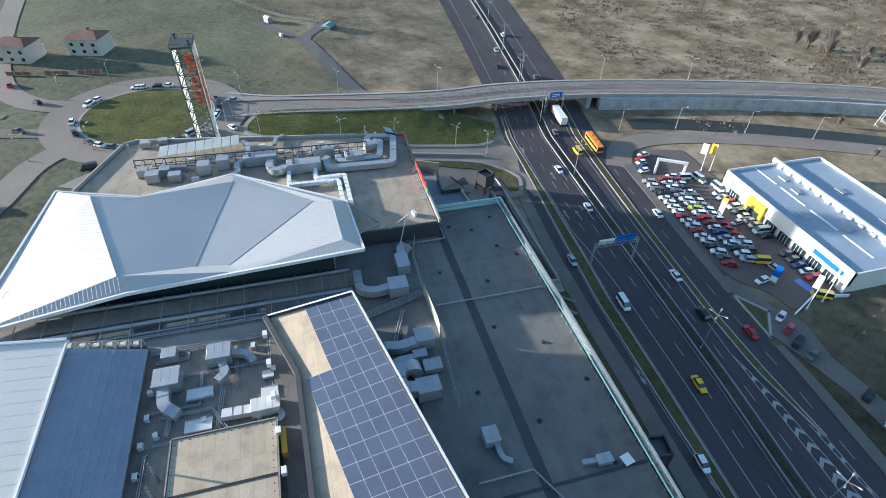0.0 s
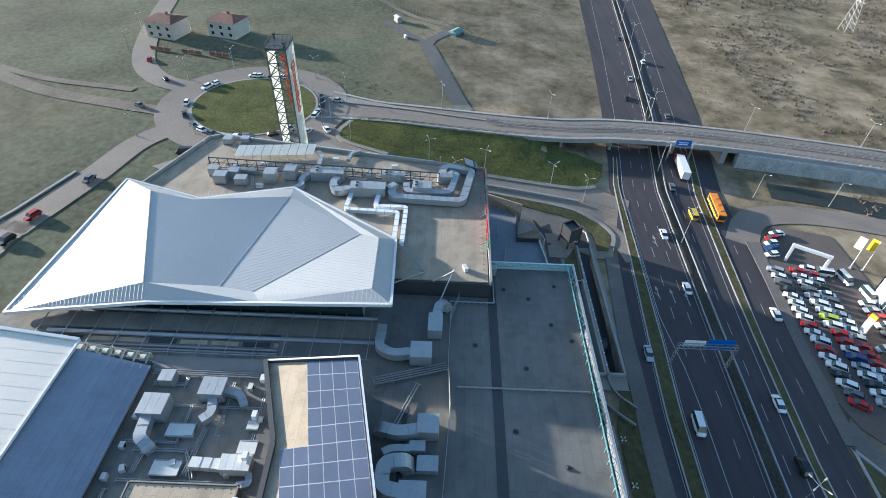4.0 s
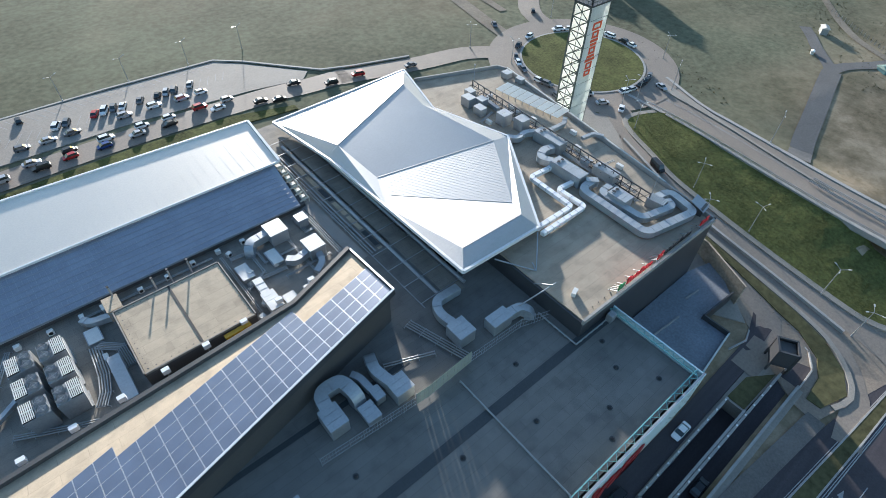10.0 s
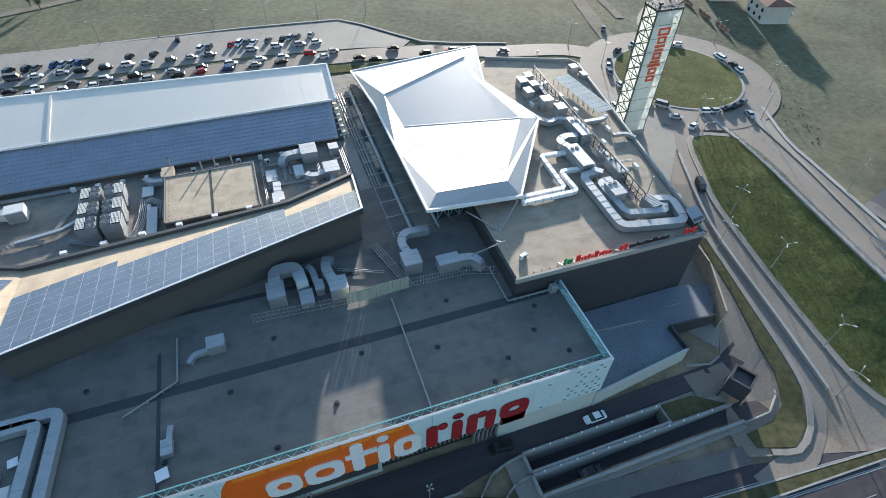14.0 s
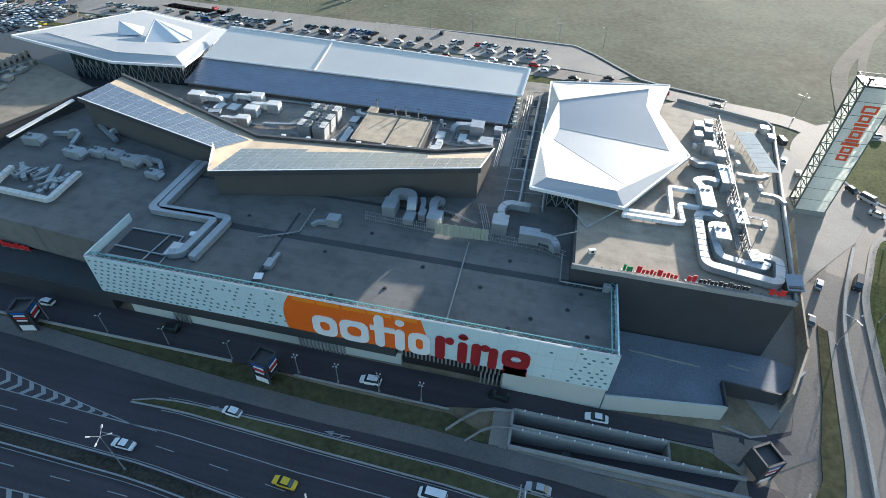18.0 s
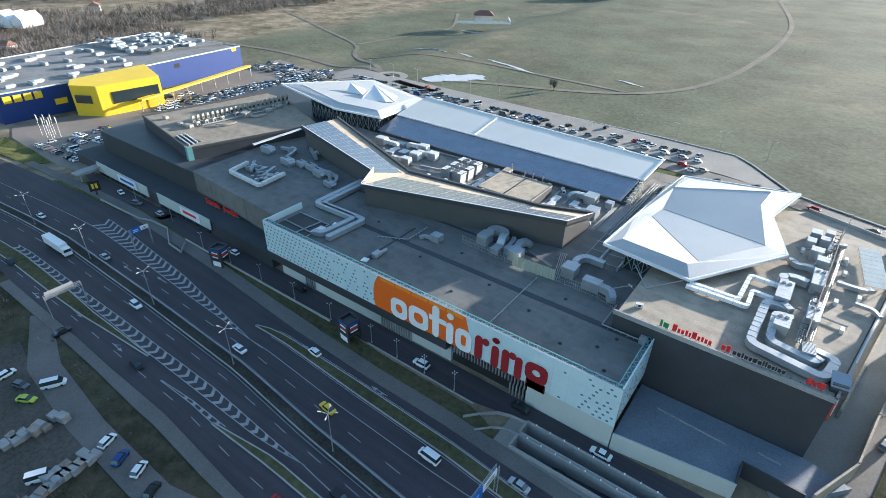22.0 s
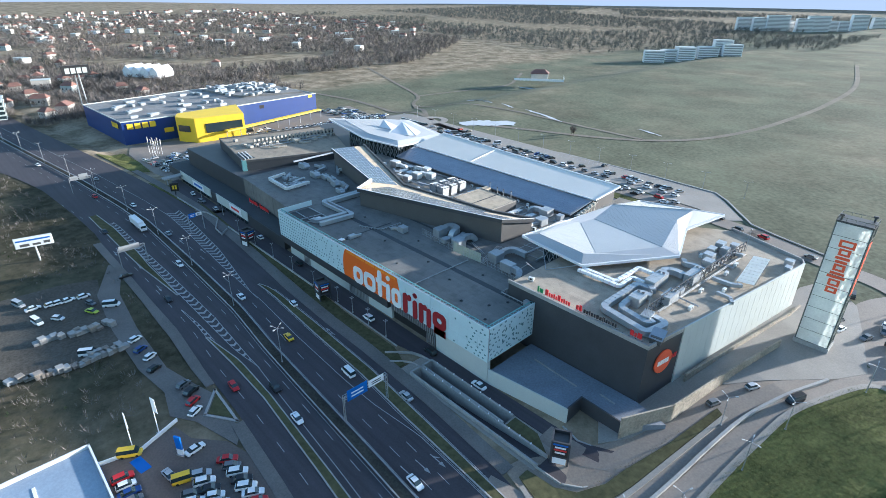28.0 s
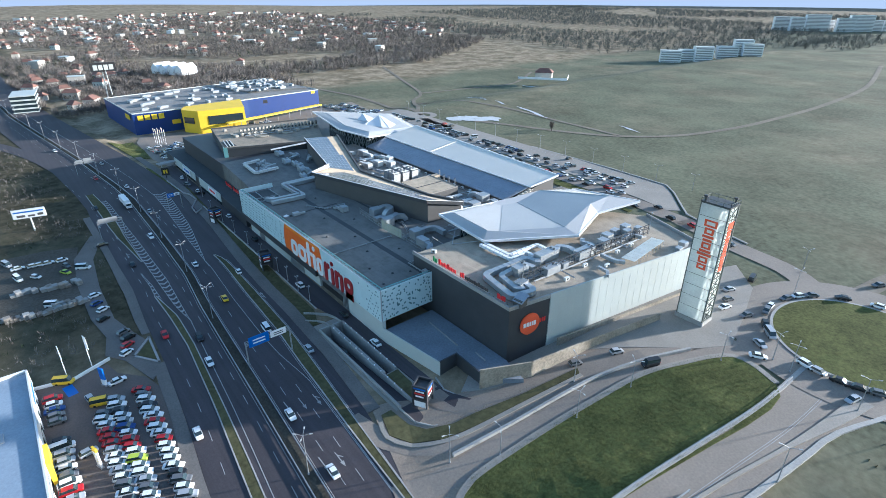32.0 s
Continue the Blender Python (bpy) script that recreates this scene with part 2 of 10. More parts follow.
FAR_TWIG = mat("far_twigs", (0.17, 0.17, 0.15), 0.95, grain=0.9, patch=0.05, var=0.3, spec=0.1)
EVERGREEN = mat("evergreen_foliage", (0.035, 0.055, 0.022), 0.95, grain=1.2, patch=0.1, var=0.35, spec=0.1)
TILE_ROOF = mat("clay_roof_tiles", (0.19, 0.10, 0.075), 0.85, grain=2, patch=0.2, var=0.25, rnd=0.3)
HOUSE_WALL = mat("render_wall", (0.50, 0.465, 0.41), 0.85, grain=2, patch=0.2, var=0.12, rnd=0.4)
BRICK_RED = mat("brick_wall", (0.30, 0.13, 0.085), 0.85, grain=4, patch=0.3, var=0.2)
WOOD = mat("timber", (0.27, 0.235, 0.195), 0.8, grain=4, patch=0.4, var=0.25, rnd=0.4)
SNOW = mat("old_snow", (0.52, 0.54, 0.56), 0.8, grain=1, patch=0.15, var=0.08)
WATER = mat("dark_ditch", (0.035, 0.04, 0.03), 0.5, grain=0.8, patch=0.1, var=0.3)
YELLOW_STEEL = mat("yellow_paint", (0.62, 0.36, 0.02), 0.5, grain=4, patch=0.4, var=0.12)
PLASTIC_BLUE = mat("blue_tarp", (0.03, 0.12, 0.35), 0.5, grain=4, patch=0.4, var=0.12)
CAR_COLOURS = [
    ("white", (0.80, 0.80, 0.80)), ("silver", (0.45, 0.46, 0.48)), ("grey", (0.16, 0.165, 0.175)), ("black", (0.018, 0.018, 0.02)),
    ("red", (0.40, 0.015, 0.018)), ("blue", (0.02, 0.055, 0.22)), ("yellow", (0.72, 0.50, 0.02)), ("orange", (0.80, 0.25, 0.015)), ("lime", (0.45, 0.55, 0.05)),
]
thin_sheet(GLASS_PALE)
PAINT = {}
for _n, _c in CAR_COLOURS:
    PAINT[_n] = mat("car_paint_" + _n, _c, 0.28, 0.25 if _n in ("silver", "grey") else 0.0, grain=4, patch=0.5, var=0.04)


# ---------- mesh helpers ----------
def mesh_of(name, bm, material, smooth=False):
    me = bpy.data.meshes.new(name)
    bm.to_mesh(me)
    bm.free()
    me.materials.append(material)
    if smooth:
        for p in me.polygons:
            p.use_smooth = True
    return me


def part(name, bm, material, parent, label="", smooth=False, kind=""):
    ob = new(name, mesh_of(name, bm, material, smooth))
    ob.parent = parent
    return tagged(ob, label, kind=kind)


def put(name, me, m, parent=None):
    """An object on a shared mesh, at the pose m."""
    ob = new(name, me)
    ob.parent = parent
    ob.matrix_basis = m
    return ob


def thing(name, label, category, group="", at=(0, 0, 0), rz=0.0):
    ob = new(name)
    ob.matrix_basis = pose(*at, 0, 0, rz)
    return tagged(ob, label, category, group)


def setting(name, bm, material, label, category):
    return tagged(new(name, mesh_of(name, bm, material)), label, category, kind="structure")


def box(bm, x0, x1, y0, y1, z0, z1):
    v = [bm.verts.new(p) for p in ((x0, y0, z0), (x1, y0, z0), (x1, y1, z0), (x0, y1, z0), (x0, y0, z1), (x1, y0, z1), (x1, y1, z1), (x0, y1, z1))]
    for f in ((0, 3, 2, 1), (4, 5, 6, 7), (0, 1, 5, 4), (1, 2, 6, 5), (2, 3, 7, 6), (3, 0, 4, 7)):
        bm.faces.new([v[i] for i in f])
    return bm


def prism(bm, poly, z0, z1):
    """poly: corners (x, y), anticlockwise; z0 and z1 may be numbers or lists, one for each corner."""
    n = len(poly)
    lo = z0 if isinstance(z0, (list, tuple)) else [z0] * n
    hi = z1 if isinstance(z1, (list, tuple)) else [z1] * n
    a = [bm.verts.new((p[0], p[1], z)) for p, z in zip(poly, lo)]
    b = [bm.verts.new((p[0], p[1], z)) for p, z in zip(poly, hi)]
    bm.faces.new(a[::-1])
    bm.faces.new(b)
    for i in range(n):
        j = (i + 1) % n
        bm.faces.new((a[i], a[j], b[j], b[i]))
    return bm


def beam(bm, p, q, w, h=None, up=(0, 0, 1)):
    """A bar of square section from p to q."""
    h = h or w
    p, q = Vector(p), Vector(q)
    d = (q - p).normalized()
    s = d.cross(Vector(up))
    if s.length < 1e-3:
        s = d.cross(Vector((1, 0, 0)))
    s.normalize()
    u = s.cross(d)
    r = []
    for c in (p, q):
        r += [bm.verts.new(c + s * a * w / 2 + u * b * h / 2) for a, b in ((-1, -1), (1, -1), (1, 1), (-1, 1))]
    for f in ((0, 1, 2, 3), (7, 6, 5, 4), (0, 4, 5, 1), (1, 5, 6, 2), (2, 6, 7, 3), (3, 7, 4, 0)):
        bm.faces.new([r[i] for i in f])
    return bm


def tube(bm, p, q, r0, r1=None, n=8):
    r1 = r0 if r1 is None else r1
    p, q = Vector(p), Vector(q)
    d = (q - p).normalized()
    s = d.orthogonal().normalized()
    u = d.cross(s)
    rings = []
    for c, r in ((p, r0), (q, r1)):
        rings.append([bm.verts.new(c + (s * math.cos(k * 6.28319 / n) + u * math.sin(k * 6.28319 / n)) * r) for k in range(n)])
    for k in range(n):
        bm.faces.new((rings[0][k], rings[0][(k + 1) % n], rings[1][(k + 1) % n], rings[1][k]))
    bm.faces.new(rings[0][::-1])
    bm.faces.new(rings[1])
    return bm


def B():
    return bmesh.new()


def lerp(a, b, t):
    return a + (b - a) * t


def interp(x, table):
    if x <= table[0][0]:
        (x0, y0), (x1, y1) = table[0], table[1]
        return y0 + (x - x0) * (y1 - y0) / (x1 - x0)
    for (x0, y0), (x1, y1) in zip(table, table[1:]):
        if x <= x1:
            return y0 + (x - x0) * (y1 - y0) / (x1 - x0)
    return y1 + (x - x1) * (y1 - y0) / (x1 - x0)


def smooth_step(v, a, b):
    t = max(0.0, min(1.0, (v - a) / (b - a)))
    return t * t * (3 - 2 * t)


def spline(pts, step=4.0):
    """Points along a Catmull-Rom curve through pts (x, y)."""
    P = [Vector(p).to_3d() if len(p) == 2 else Vector(p) for p in pts]
    P = [2 * P[0] - P[1]] + P + [2 * P[-1] - P[-2]]
    out = []
    for i in range(1, len(P) - 2):
        n = max(1, int((P[i + 1] - P[i]).length / step))
        for k in range(n):
            t = k / n
            a, b, c, d = P[i - 1], P[i], P[i + 1], P[i + 2]
            out.append(0.5 * (2 * b + (c - a) * t + (2 * a - 5 * b + 4 * c - d) * t * t + (3 * b - a - 3 * c + d) * t ** 3))
    out.append(P[-2])
    return out


# ---------- ground ----------
MID = [(-4000, -330), (-1200, -181), (-345, -112.5), (-253, -100.2), (-160, -87.3), (-100, -80.8), (-72, -78.7), (-16, -78.9), (26, -79.7), (52, -82.0), (74, -83.2), (107, -84.9), (163, -88.2), (190, -93), (216, -97.8), (281, -106.5), (334, -112.8), (600, -145), (1200, -218), (4000, -560)]
LOW = 2.5  # level of the highway; the mall's front stands on it


def mid(x):
    """The highway's middle barrier."""
    return interp(x, MID)


OVER = [(200.5, 32), (199.3, 5), (196, -20), (193.2, -42), (192.3, -60), (193.6, -75), (192.8, -95), (190.3, -115), (186, -138), (177.6, -175), (163.2, -223), (146, -262), (124, -302), (95, -345), (58, -390)]
OVER_S = spline(OVER, 5)


def near_over(x, y):
    return min((math.hypot(x - p.x, y - p.y), p.y, p.x) for p in OVER_S)


def ground_z(x, y):
    yy = y - (mid(x) + 78)
    foot = lerp(-45.0, -60.0, smooth_step(x, 134, 152)) if x > 0 else -45.0
    reach = max(foot, min(110.0, yy))
    z = interp(reach, [(foot, LOW), (12, 7.8), (40, 8.2), (110, 9.6)])
    if 0 < x < 260 and -420 < y < 60:
        d, oy, ox = near_over(x, y)
        if oy > -62:
            z = lerp(z, max(z, 7.9 - max(0.0, d - 7.4) * 0.24), smooth_step(oy, -62, -40))
        elif oy < -118 and x > ox:
            z = max(z, 7.9 - max(0.0, d - 7.4) * 0.55)
    west = min(1.5, interp(reach, [(foot, 0.0), (12, 7.8), (40, 8.2), (110, 9.6)]))
    return lerp(z, west, smooth_step(-x, 132, 190) * smooth_step(yy, -50, -42))


def axis_steps(lo, hi, dense_lo, dense_hi, step):
    out = list(np.arange(dense_lo, dense_hi + 0.1, step))
    d, v = step, dense_hi
    while v < hi:
        d *= 1.25
        v += d
        out.append(v)
    d, v = step, dense_lo
    while v > lo:
        d *= 1.25
        v -= d
        out.insert(0, v)
    return out


def far_relief(x, y):
    """Low hills far off."""
    r = math.hypot(x, y)
    if r < 900:
        return 0.0
    return smooth_step(r, 900, 4500) * (14 + 26 * noise.noise((x * 0.0006, y * 0.0006, 0.3))) - smooth_step(r, 600, 1500) * 4


def build_ground():
    xs = axis_steps(-4600, 4600, -230, 290, 4.0)
    ys = axis_steps(-4600, 4600, -230, 150, 4.0)
    verts = [(x, y, ground_z(x, y) - 0.16 + far_relief(x, y) + 0.05 * noise.noise((x * 0.3, y * 0.3, 0))) for y in ys for x in xs]
    n = len(xs)
    faces = [(j * n + i, j * n + i + 1, (j + 1) * n + i + 1, (j + 1) * n + i) for j in range(len(ys) - 1) for i in range(n - 1) if not (88 <= xs[i] < 132 and -59 <= ys[j] < -51)]
    me = bpy.data.meshes.new("ground")
    me.from_pydata(verts, [], faces)
    for p in me.polygons:
        p.use_smooth = True
    m = mat("meadow", (0.165, 0.17, 0.11), 0.95, grain=0.5, patch=0.02, var=0.3, bump=0.5, spec=0.1)
    nt = m.node_tree
    nd, lk = nt.nodes, nt.links
    b = nd["Principled BSDF"]
    green = b.inputs["Base Color"].links[0].from_socket
    geo = nd.new("ShaderNodeNewGeometry")
    sep = nd.new("ShaderNodeSeparateXYZ")
    lk.new(geo.outputs["Position"], sep.inputs[0])
    # dry brown scrub south and east, green winter crop to the north
    tex = nd.new("ShaderNodeTexNoise")
    tex.inputs["Scale"].default_value = 0.012
    tex.inputs["Detail"].default_value = 8
    lk.new(geo.outputs["Position"], tex.inputs["Vector"])
    fine = nd.new("ShaderNodeTexNoise")
    fine.inputs["Scale"].default_value = 0.16
    fine.inputs["Detail"].default_value = 9
    fine.inputs["Roughness"].default_value = 0.75
    lk.new(geo.outputs["Position"], fine.inputs["Vector"])
    brown = nd.new("ShaderNodeValToRGB")
    el = brown.color_ramp.elements
    el[0].color, el[1].color = (0.11, 0.092, 0.055, 1), (0.38, 0.31, 0.215, 1)
    el[0].position, el[1].position = 0.38, 0.62
    e2 = brown.color_ramp.elements.new(0.5)
    e2.color = (0.235, 0.19, 0.125, 1)
    patchy = nd.new("ShaderNodeTexNoise")
    patchy.inputs["Scale"].default_value, patchy.inputs["Detail"].default_value = 0.045, 6
    lk.new(geo.outputs["Position"], patchy.inputs["Vector"])
    blend = nd.new("ShaderNodeMath")
    blend.operation = "MULTIPLY_ADD"
    blend.inputs[1].default_value = 0.5
    half = nd.new("ShaderNodeMath")
    half.operation = "MULTIPLY"
    half.inputs[1].default_value = 0.5
    lk.new(fine.outputs[0], half.inputs[0])
    lk.new(patchy.outputs[0], blend.inputs[0])
    lk.new(half.outputs[0], blend.inputs[2])
    lk.new(blend.outputs[0], brown.inputs[0])
    # share of brown: falls off northwards, and where the noise says
    ysh = nd.new("ShaderNodeMapRange")
    ysh.inputs[1].default_value, ysh.inputs[2].default_value = 24, -46
    ysh.inputs[3].default_value, ysh.inputs[4].default_value = 0.0, 1.0
    lk.new(sep.outputs[1], ysh.inputs[0])
    adj = nd.new("ShaderNodeMath")
    adj.operation = "MULTIPLY_ADD"
    adj.inputs[1].default_value = 2.2
    adj.inputs[2].default_value = -1.05
    lk.new(tex.outputs[0], adj.inputs[0])
    tot = nd.new("ShaderNodeMath")
    tot.operation = "ADD"
    tot.use_clamp = True
    lk.new(adj.outputs[0], tot.inputs[0])
    # woodland floor in the far west, dark weeds south-west of the highway
    xsh = nd.new("ShaderNodeMapRange")
    xsh.inputs[1].default_value, xsh.inputs[2].default_value = -290, -340
    lk.new(sep.outputs[0], xsh.inputs[0])
    mx = nd.new("ShaderNodeMath")
    mx.operation = "MAXIMUM"
    lk.new(ysh.outputs[0], mx.inputs[0])
    lk.new(xsh.outputs[0], mx.inputs[1])
    lk.new(mx.outputs[0], tot.inputs[1])
    weed = nd.new("ShaderNodeMapRange")
    weed.inputs[1].default_value, weed.inputs[2].default_value = 90, 40
    lk.new(sep.outputs[0], weed.inputs[0])
    weed_y = nd.new("ShaderNodeMapRange")
    weed_y.inputs[1].default_value, weed_y.inputs[2].default_value = -70, -95
    lk.new(sep.outputs[1], weed_y.inputs[0])
    both = nd.new("ShaderNodeMath")
    both.operation = "MULTIPLY"
    lk.new(weed.outputs[0], both.inputs[0])
    lk.new(weed_y.outputs[0], both.inputs[1])
    damp = nd.new("ShaderNodeMix")
    damp.data_type = "RGBA"
    dark = nd.new("ShaderNodeValToRGB")
    dark.color_ramp.elements[0].color, dark.color_ramp.elements[1].color = (0.028, 0.030, 0.016, 1), (0.12, 0.098, 0.064, 1)
    dark.color_ramp.elements[0].position, dark.color_ramp.elements[1].position = 0.36, 0.72
    lk.new(fine.outputs[0], dark.inputs[0])
    lk.new(both.outputs[0], damp.inputs[0])
    lk.new(brown.outputs[0], damp.inputs[6])
    lk.new(dark.outputs[0], damp.inputs[7])
    mix = nd.new("ShaderNodeMix")
    mix.data_type = "RGBA"
    lk.new(tot.outputs[0], mix.inputs[0])
    lk.new(green, mix.inputs[6])
    lk.new(damp.outputs[2], mix.inputs[7])
    lk.new(mix.outputs[2], b.inputs["Base Color"])
    me.materials.append(m)
    return tagged(new("ground", me), "open ground with winter grass and brown scrub", "ground", kind="structure")


build_ground()

# plain pale ring that closes the plain: distant haze as a glowing surface
haze = bpy.data.materials.new("far_haze_glow")
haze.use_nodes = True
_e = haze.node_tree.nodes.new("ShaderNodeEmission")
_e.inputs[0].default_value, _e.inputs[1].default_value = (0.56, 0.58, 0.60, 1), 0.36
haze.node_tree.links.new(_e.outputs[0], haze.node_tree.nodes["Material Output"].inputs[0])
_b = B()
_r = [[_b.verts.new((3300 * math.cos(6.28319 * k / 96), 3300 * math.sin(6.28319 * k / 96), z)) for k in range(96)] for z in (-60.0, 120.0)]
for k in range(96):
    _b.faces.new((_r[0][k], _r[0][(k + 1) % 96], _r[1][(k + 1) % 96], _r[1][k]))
setting("backdrop", _b, haze, "glowing pale ring that stands for haze at the horizon", "distance")


def ribbon(bm, pts, lo, hi, z, cross=3, thick=0.0):
    """A sheet along the points, from lo to hi metres to their left; z: lift over the ground, or a function."""
    rows = []
    for i, p in enumerate(pts):
        a, b = pts[max(0, i - 1)], pts[min(len(pts) - 1, i + 1)]
        d = Vector((b.x - a.x, b.y - a.y, 0)).normalized()
        nrm = Vector((-d.y, d.x, 0))
        l = lo(i, p) if callable(lo) else lo
        h = hi(i, p) if callable(hi) else hi
        row = []
        for k in range(cross + 1):
            q = p + nrm * lerp(l, h, k / cross)
            zz = z(q.x, q.y) if callable(z) else ground_z(q.x, q.y) + z
            row.append(bm.verts.new((q.x, q.y, zz)))
        rows.append(row)
    for r0, r1 in zip(rows, rows[1:]):
        for k in range(cross):
            bm.faces.new((r0[k], r1[k], r1[k + 1], r0[k + 1]))
    if thick:
        for side in (0, cross):
            for r0, r1 in zip(rows, rows[1:]):
                a, b = r0[side], r1[side]
                c, d = bm.verts.new(b.co - Vector((0, 0, thick))), bm.verts.new(a.co - Vector((0, 0, thick)))
                bm.faces.new((a, b, c, d) if side else (b, a, d, c))
        for row, flip in ((rows[0], 1), (rows[-1], 0)):
            lowv = [bm.verts.new(v.co - Vector((0, 0, thick))) for v in row]
            for k in range(cross):
                f = (row[k], row[k + 1], lowv[k + 1], lowv[k])
                bm.faces.new(f if flip else f[::-1])
    bmesh.ops.recalc_face_normals(bm, faces=bm.faces[:])
    return bm


def along(x0, x1, step=6.0):
    """The highway's middle from x0 to x1."""
    n = max(1, int(abs(x1 - x0) / step))
    return [Vector((lerp(x0, x1, k / n), mid(lerp(x0, x1, k / n)), 0)) for k in range(n + 1)]


def by_x(table):
    return lambda i, p: interp(p.x, table)


def area(name, poly, z, material, label, category, thick=0.3, step=5.0):
    """A flat piece of ground that follows the land: poly (x, y), anticlockwise."""
    bm = B()
    vs = [bm.verts.new((x, y, 0)) for x, y in poly]
    bm.faces.new(vs)
    bmesh.ops.triangulate(bm, faces=bm.faces[:])
    for _ in range(8):
        long = [e for e in bm.edges if e.calc_length() > step * 2]
        if not long:
            break
        bmesh.ops.subdivide_edges(bm, edges=long, cuts=1)
        bmesh.ops.triangulate(bm, faces=bm.faces[:])
    for v in bm.verts:
        v.co.z = ground_z(v.co.x, v.co.y) + z
    rim = [e for e in bm.edges if e.is_boundary]
    if thick:
        out = bmesh.ops.extrude_edge_only(bm, edges=rim)
        for v in out["geom"]:
            if isinstance(v, bmesh.types.BMVert):
                v.co.z -= thick
    bmesh.ops.recalc_face_normals(bm, faces=bm.faces[:])
    if sum(f.normal.z for f in bm.faces) < 0:
        bmesh.ops.reverse_faces(bm, faces=bm.faces[:])
    return setting(name, bm, material, label, category)


WEEDS = mat("median_weeds", (0.085, 0.078, 0.062), 0.95, grain=1.5, patch=0.1, var=0.35, spec=0.1)
# --- highway ---
setting("road_highway", ribbon(B(), along(-1500, 1500), by_x([(-300, -16.6), (-143, -17.4), (-92, -18.6), (-53, -19.6), (0, -18.9), (48, -17.6), (75, -16.8), (104, -17.4), (125, -18.4), (160, -18.8), (215, -19.6)]), by_x([(-300, 25), (-60, 22.3), (-20, 20.8), (25, 18.3), (70, 20.6), (100, 21), (128, 20), (150, 17.4), (175, 17), (216, 18.8), (320, 21)]), 0.0, 8), ASPHALT, "dark asphalt dual carriageway with frontage lanes", "road")

MED_N = [(15, 12.7, 13.1), (20, 13.0, 14.8), (50, 14.2, 17.2), (80, 14.8, 18.0), (100, 14.2, 17.4), (130, 14.0, 16.4), (155, 14.2, 15.8), (180, 14.0, 15.2)]
MED_SE = [(36, -12.6, -12.2), (53, -10.5, -8.4), (72, -9.6, -7.8), (102, -10.3, -8.3), (125, -11.2, -8.8), (165, -12.6, -10.2), (200, -13.2, -11.4)]
MED_SW = [(-95, -14.6, -11.4), (-76, -15.6, -11.4), (-40, -14.8, -11.2), (-24, -14.0, -11.6), (4, -11.2, -10.8)]


def lane_area(name, table, z, material, label, category, thick=0.15):
    xs = [r[0] for r in table]
    pts = along(xs[0], xs[-1], 4)
    return setting(name, ribbon(B(), pts, by_x([(r[0], r[1]) for r in table]), by_x([(r[0], r[2]) for r in table]), z, 2, thick), material, label, category)


for _nm, _t in (("verge_1", MED_N), ("verge_2", MED_SE), ("verge_3", MED_SW)):
    lane_area(_nm, _t, 0.16, GRASS_DRY, "grass strip between the carriageways with a concrete kerb", "grass strip")
    for _s in (1, 2):
        _k = [(r[0], r[_s] - 0.16, r[_s] + 0.16) for r in _t]
        lane_area("kerb_" + _nm[-1] + "_" + str(_s), _k, 0.2, CONCRETE, "pale concrete kerb", "kerb", 0.2)
# pavement and grass before the mall, pavement along the far side
lane_area("pavement_north", [(-150, 26, 29.5), (-60, 22.3, 26.5), (-20, 20.8, 24.6), (25, 18.3, 22.4), (70, 20.6, 24.4), (100, 21.0, 24.6), (128, 20.0, 23.5)], 0.15, PAVING_DARK, "dark concrete pavement", "pavement", 0.3)
lane_area("pavement_south", [(-60, -22.4, -19.6), (0, -21.4, -18.9), (20, -21.4, -18.3), (47, -20.4, -17.6), (58, -19.6, -17.4)], 0.15, PAVING_DARK, "dark concrete pavement", "pavement", 0.3)
lane_area("pavement_lot", [(76, -19.6, -16.8), (82, -20.0, -16.9), (100, -20.2, -17.3), (125, -21.6, -18.4), (140, -22.8, -18.6)], 0.15, PAVING_DARK, "dark concrete pavement", "pavement", 0.3)
lane_area("verge_4", [(-75, 26.6, 28.2), (-20, 24.7, 25.8), (30, 22.6, 26.8), (76, 24.5, 28.8), (84, 24.7, 26.4)], 0.1, GRASS_DRY, "thin brown-green grass strip before the mall", "grass strip")
# barriers in the middle
for _k, _o in enumerate((-0.9, 1.9)):
    setting("guard_rail_" + str(_k + 1), ribbon(B(), along(-420, 420), _o - 0.1, _o + 0.1, 0.75, 1, 0.4), STEEL, "low steel guard rail", "road barrier")
setting("median_strip", ribbon(B(), along(-420, 420), -0.6, 1.6, 0.08, 1, 0.1), WEEDS, "dark weedy strip between two guard rails", "grass strip")


def dashes(name, off, x0, x1, period=11.5, length=4.0, w=0.17, material=None):
    bm = B()
    x = x0
    while x < x1:
        ribbon_pts = along(x, x + length, 4)
        for a, b in zip(ribbon_pts, ribbon_pts[1:]):
            o0 = off(a.x) if callable(off) else off
            o1 = off(b.x) if callable(off) else off
            v = [bm.verts.new((p.x, p.y + o, LOW + 0.03)) for p, o in ((a, o0 - w / 2), (b, o1 - w / 2), (b, o1 + w / 2), (a, o0 + w / 2))]
            bm.faces.new(v)
        x += period
    return tagged(new(name, mesh_of(name, bm, material or LINE)), "white lane dashes painted on asphalt", "road marking", kind="structure")


def solid(name, off, x0, x1, w=0.2):
    return dashes(name, off, x0, x1, 8.0, 8.0, w)


def T(table):
    return lambda x: interp(x, table)


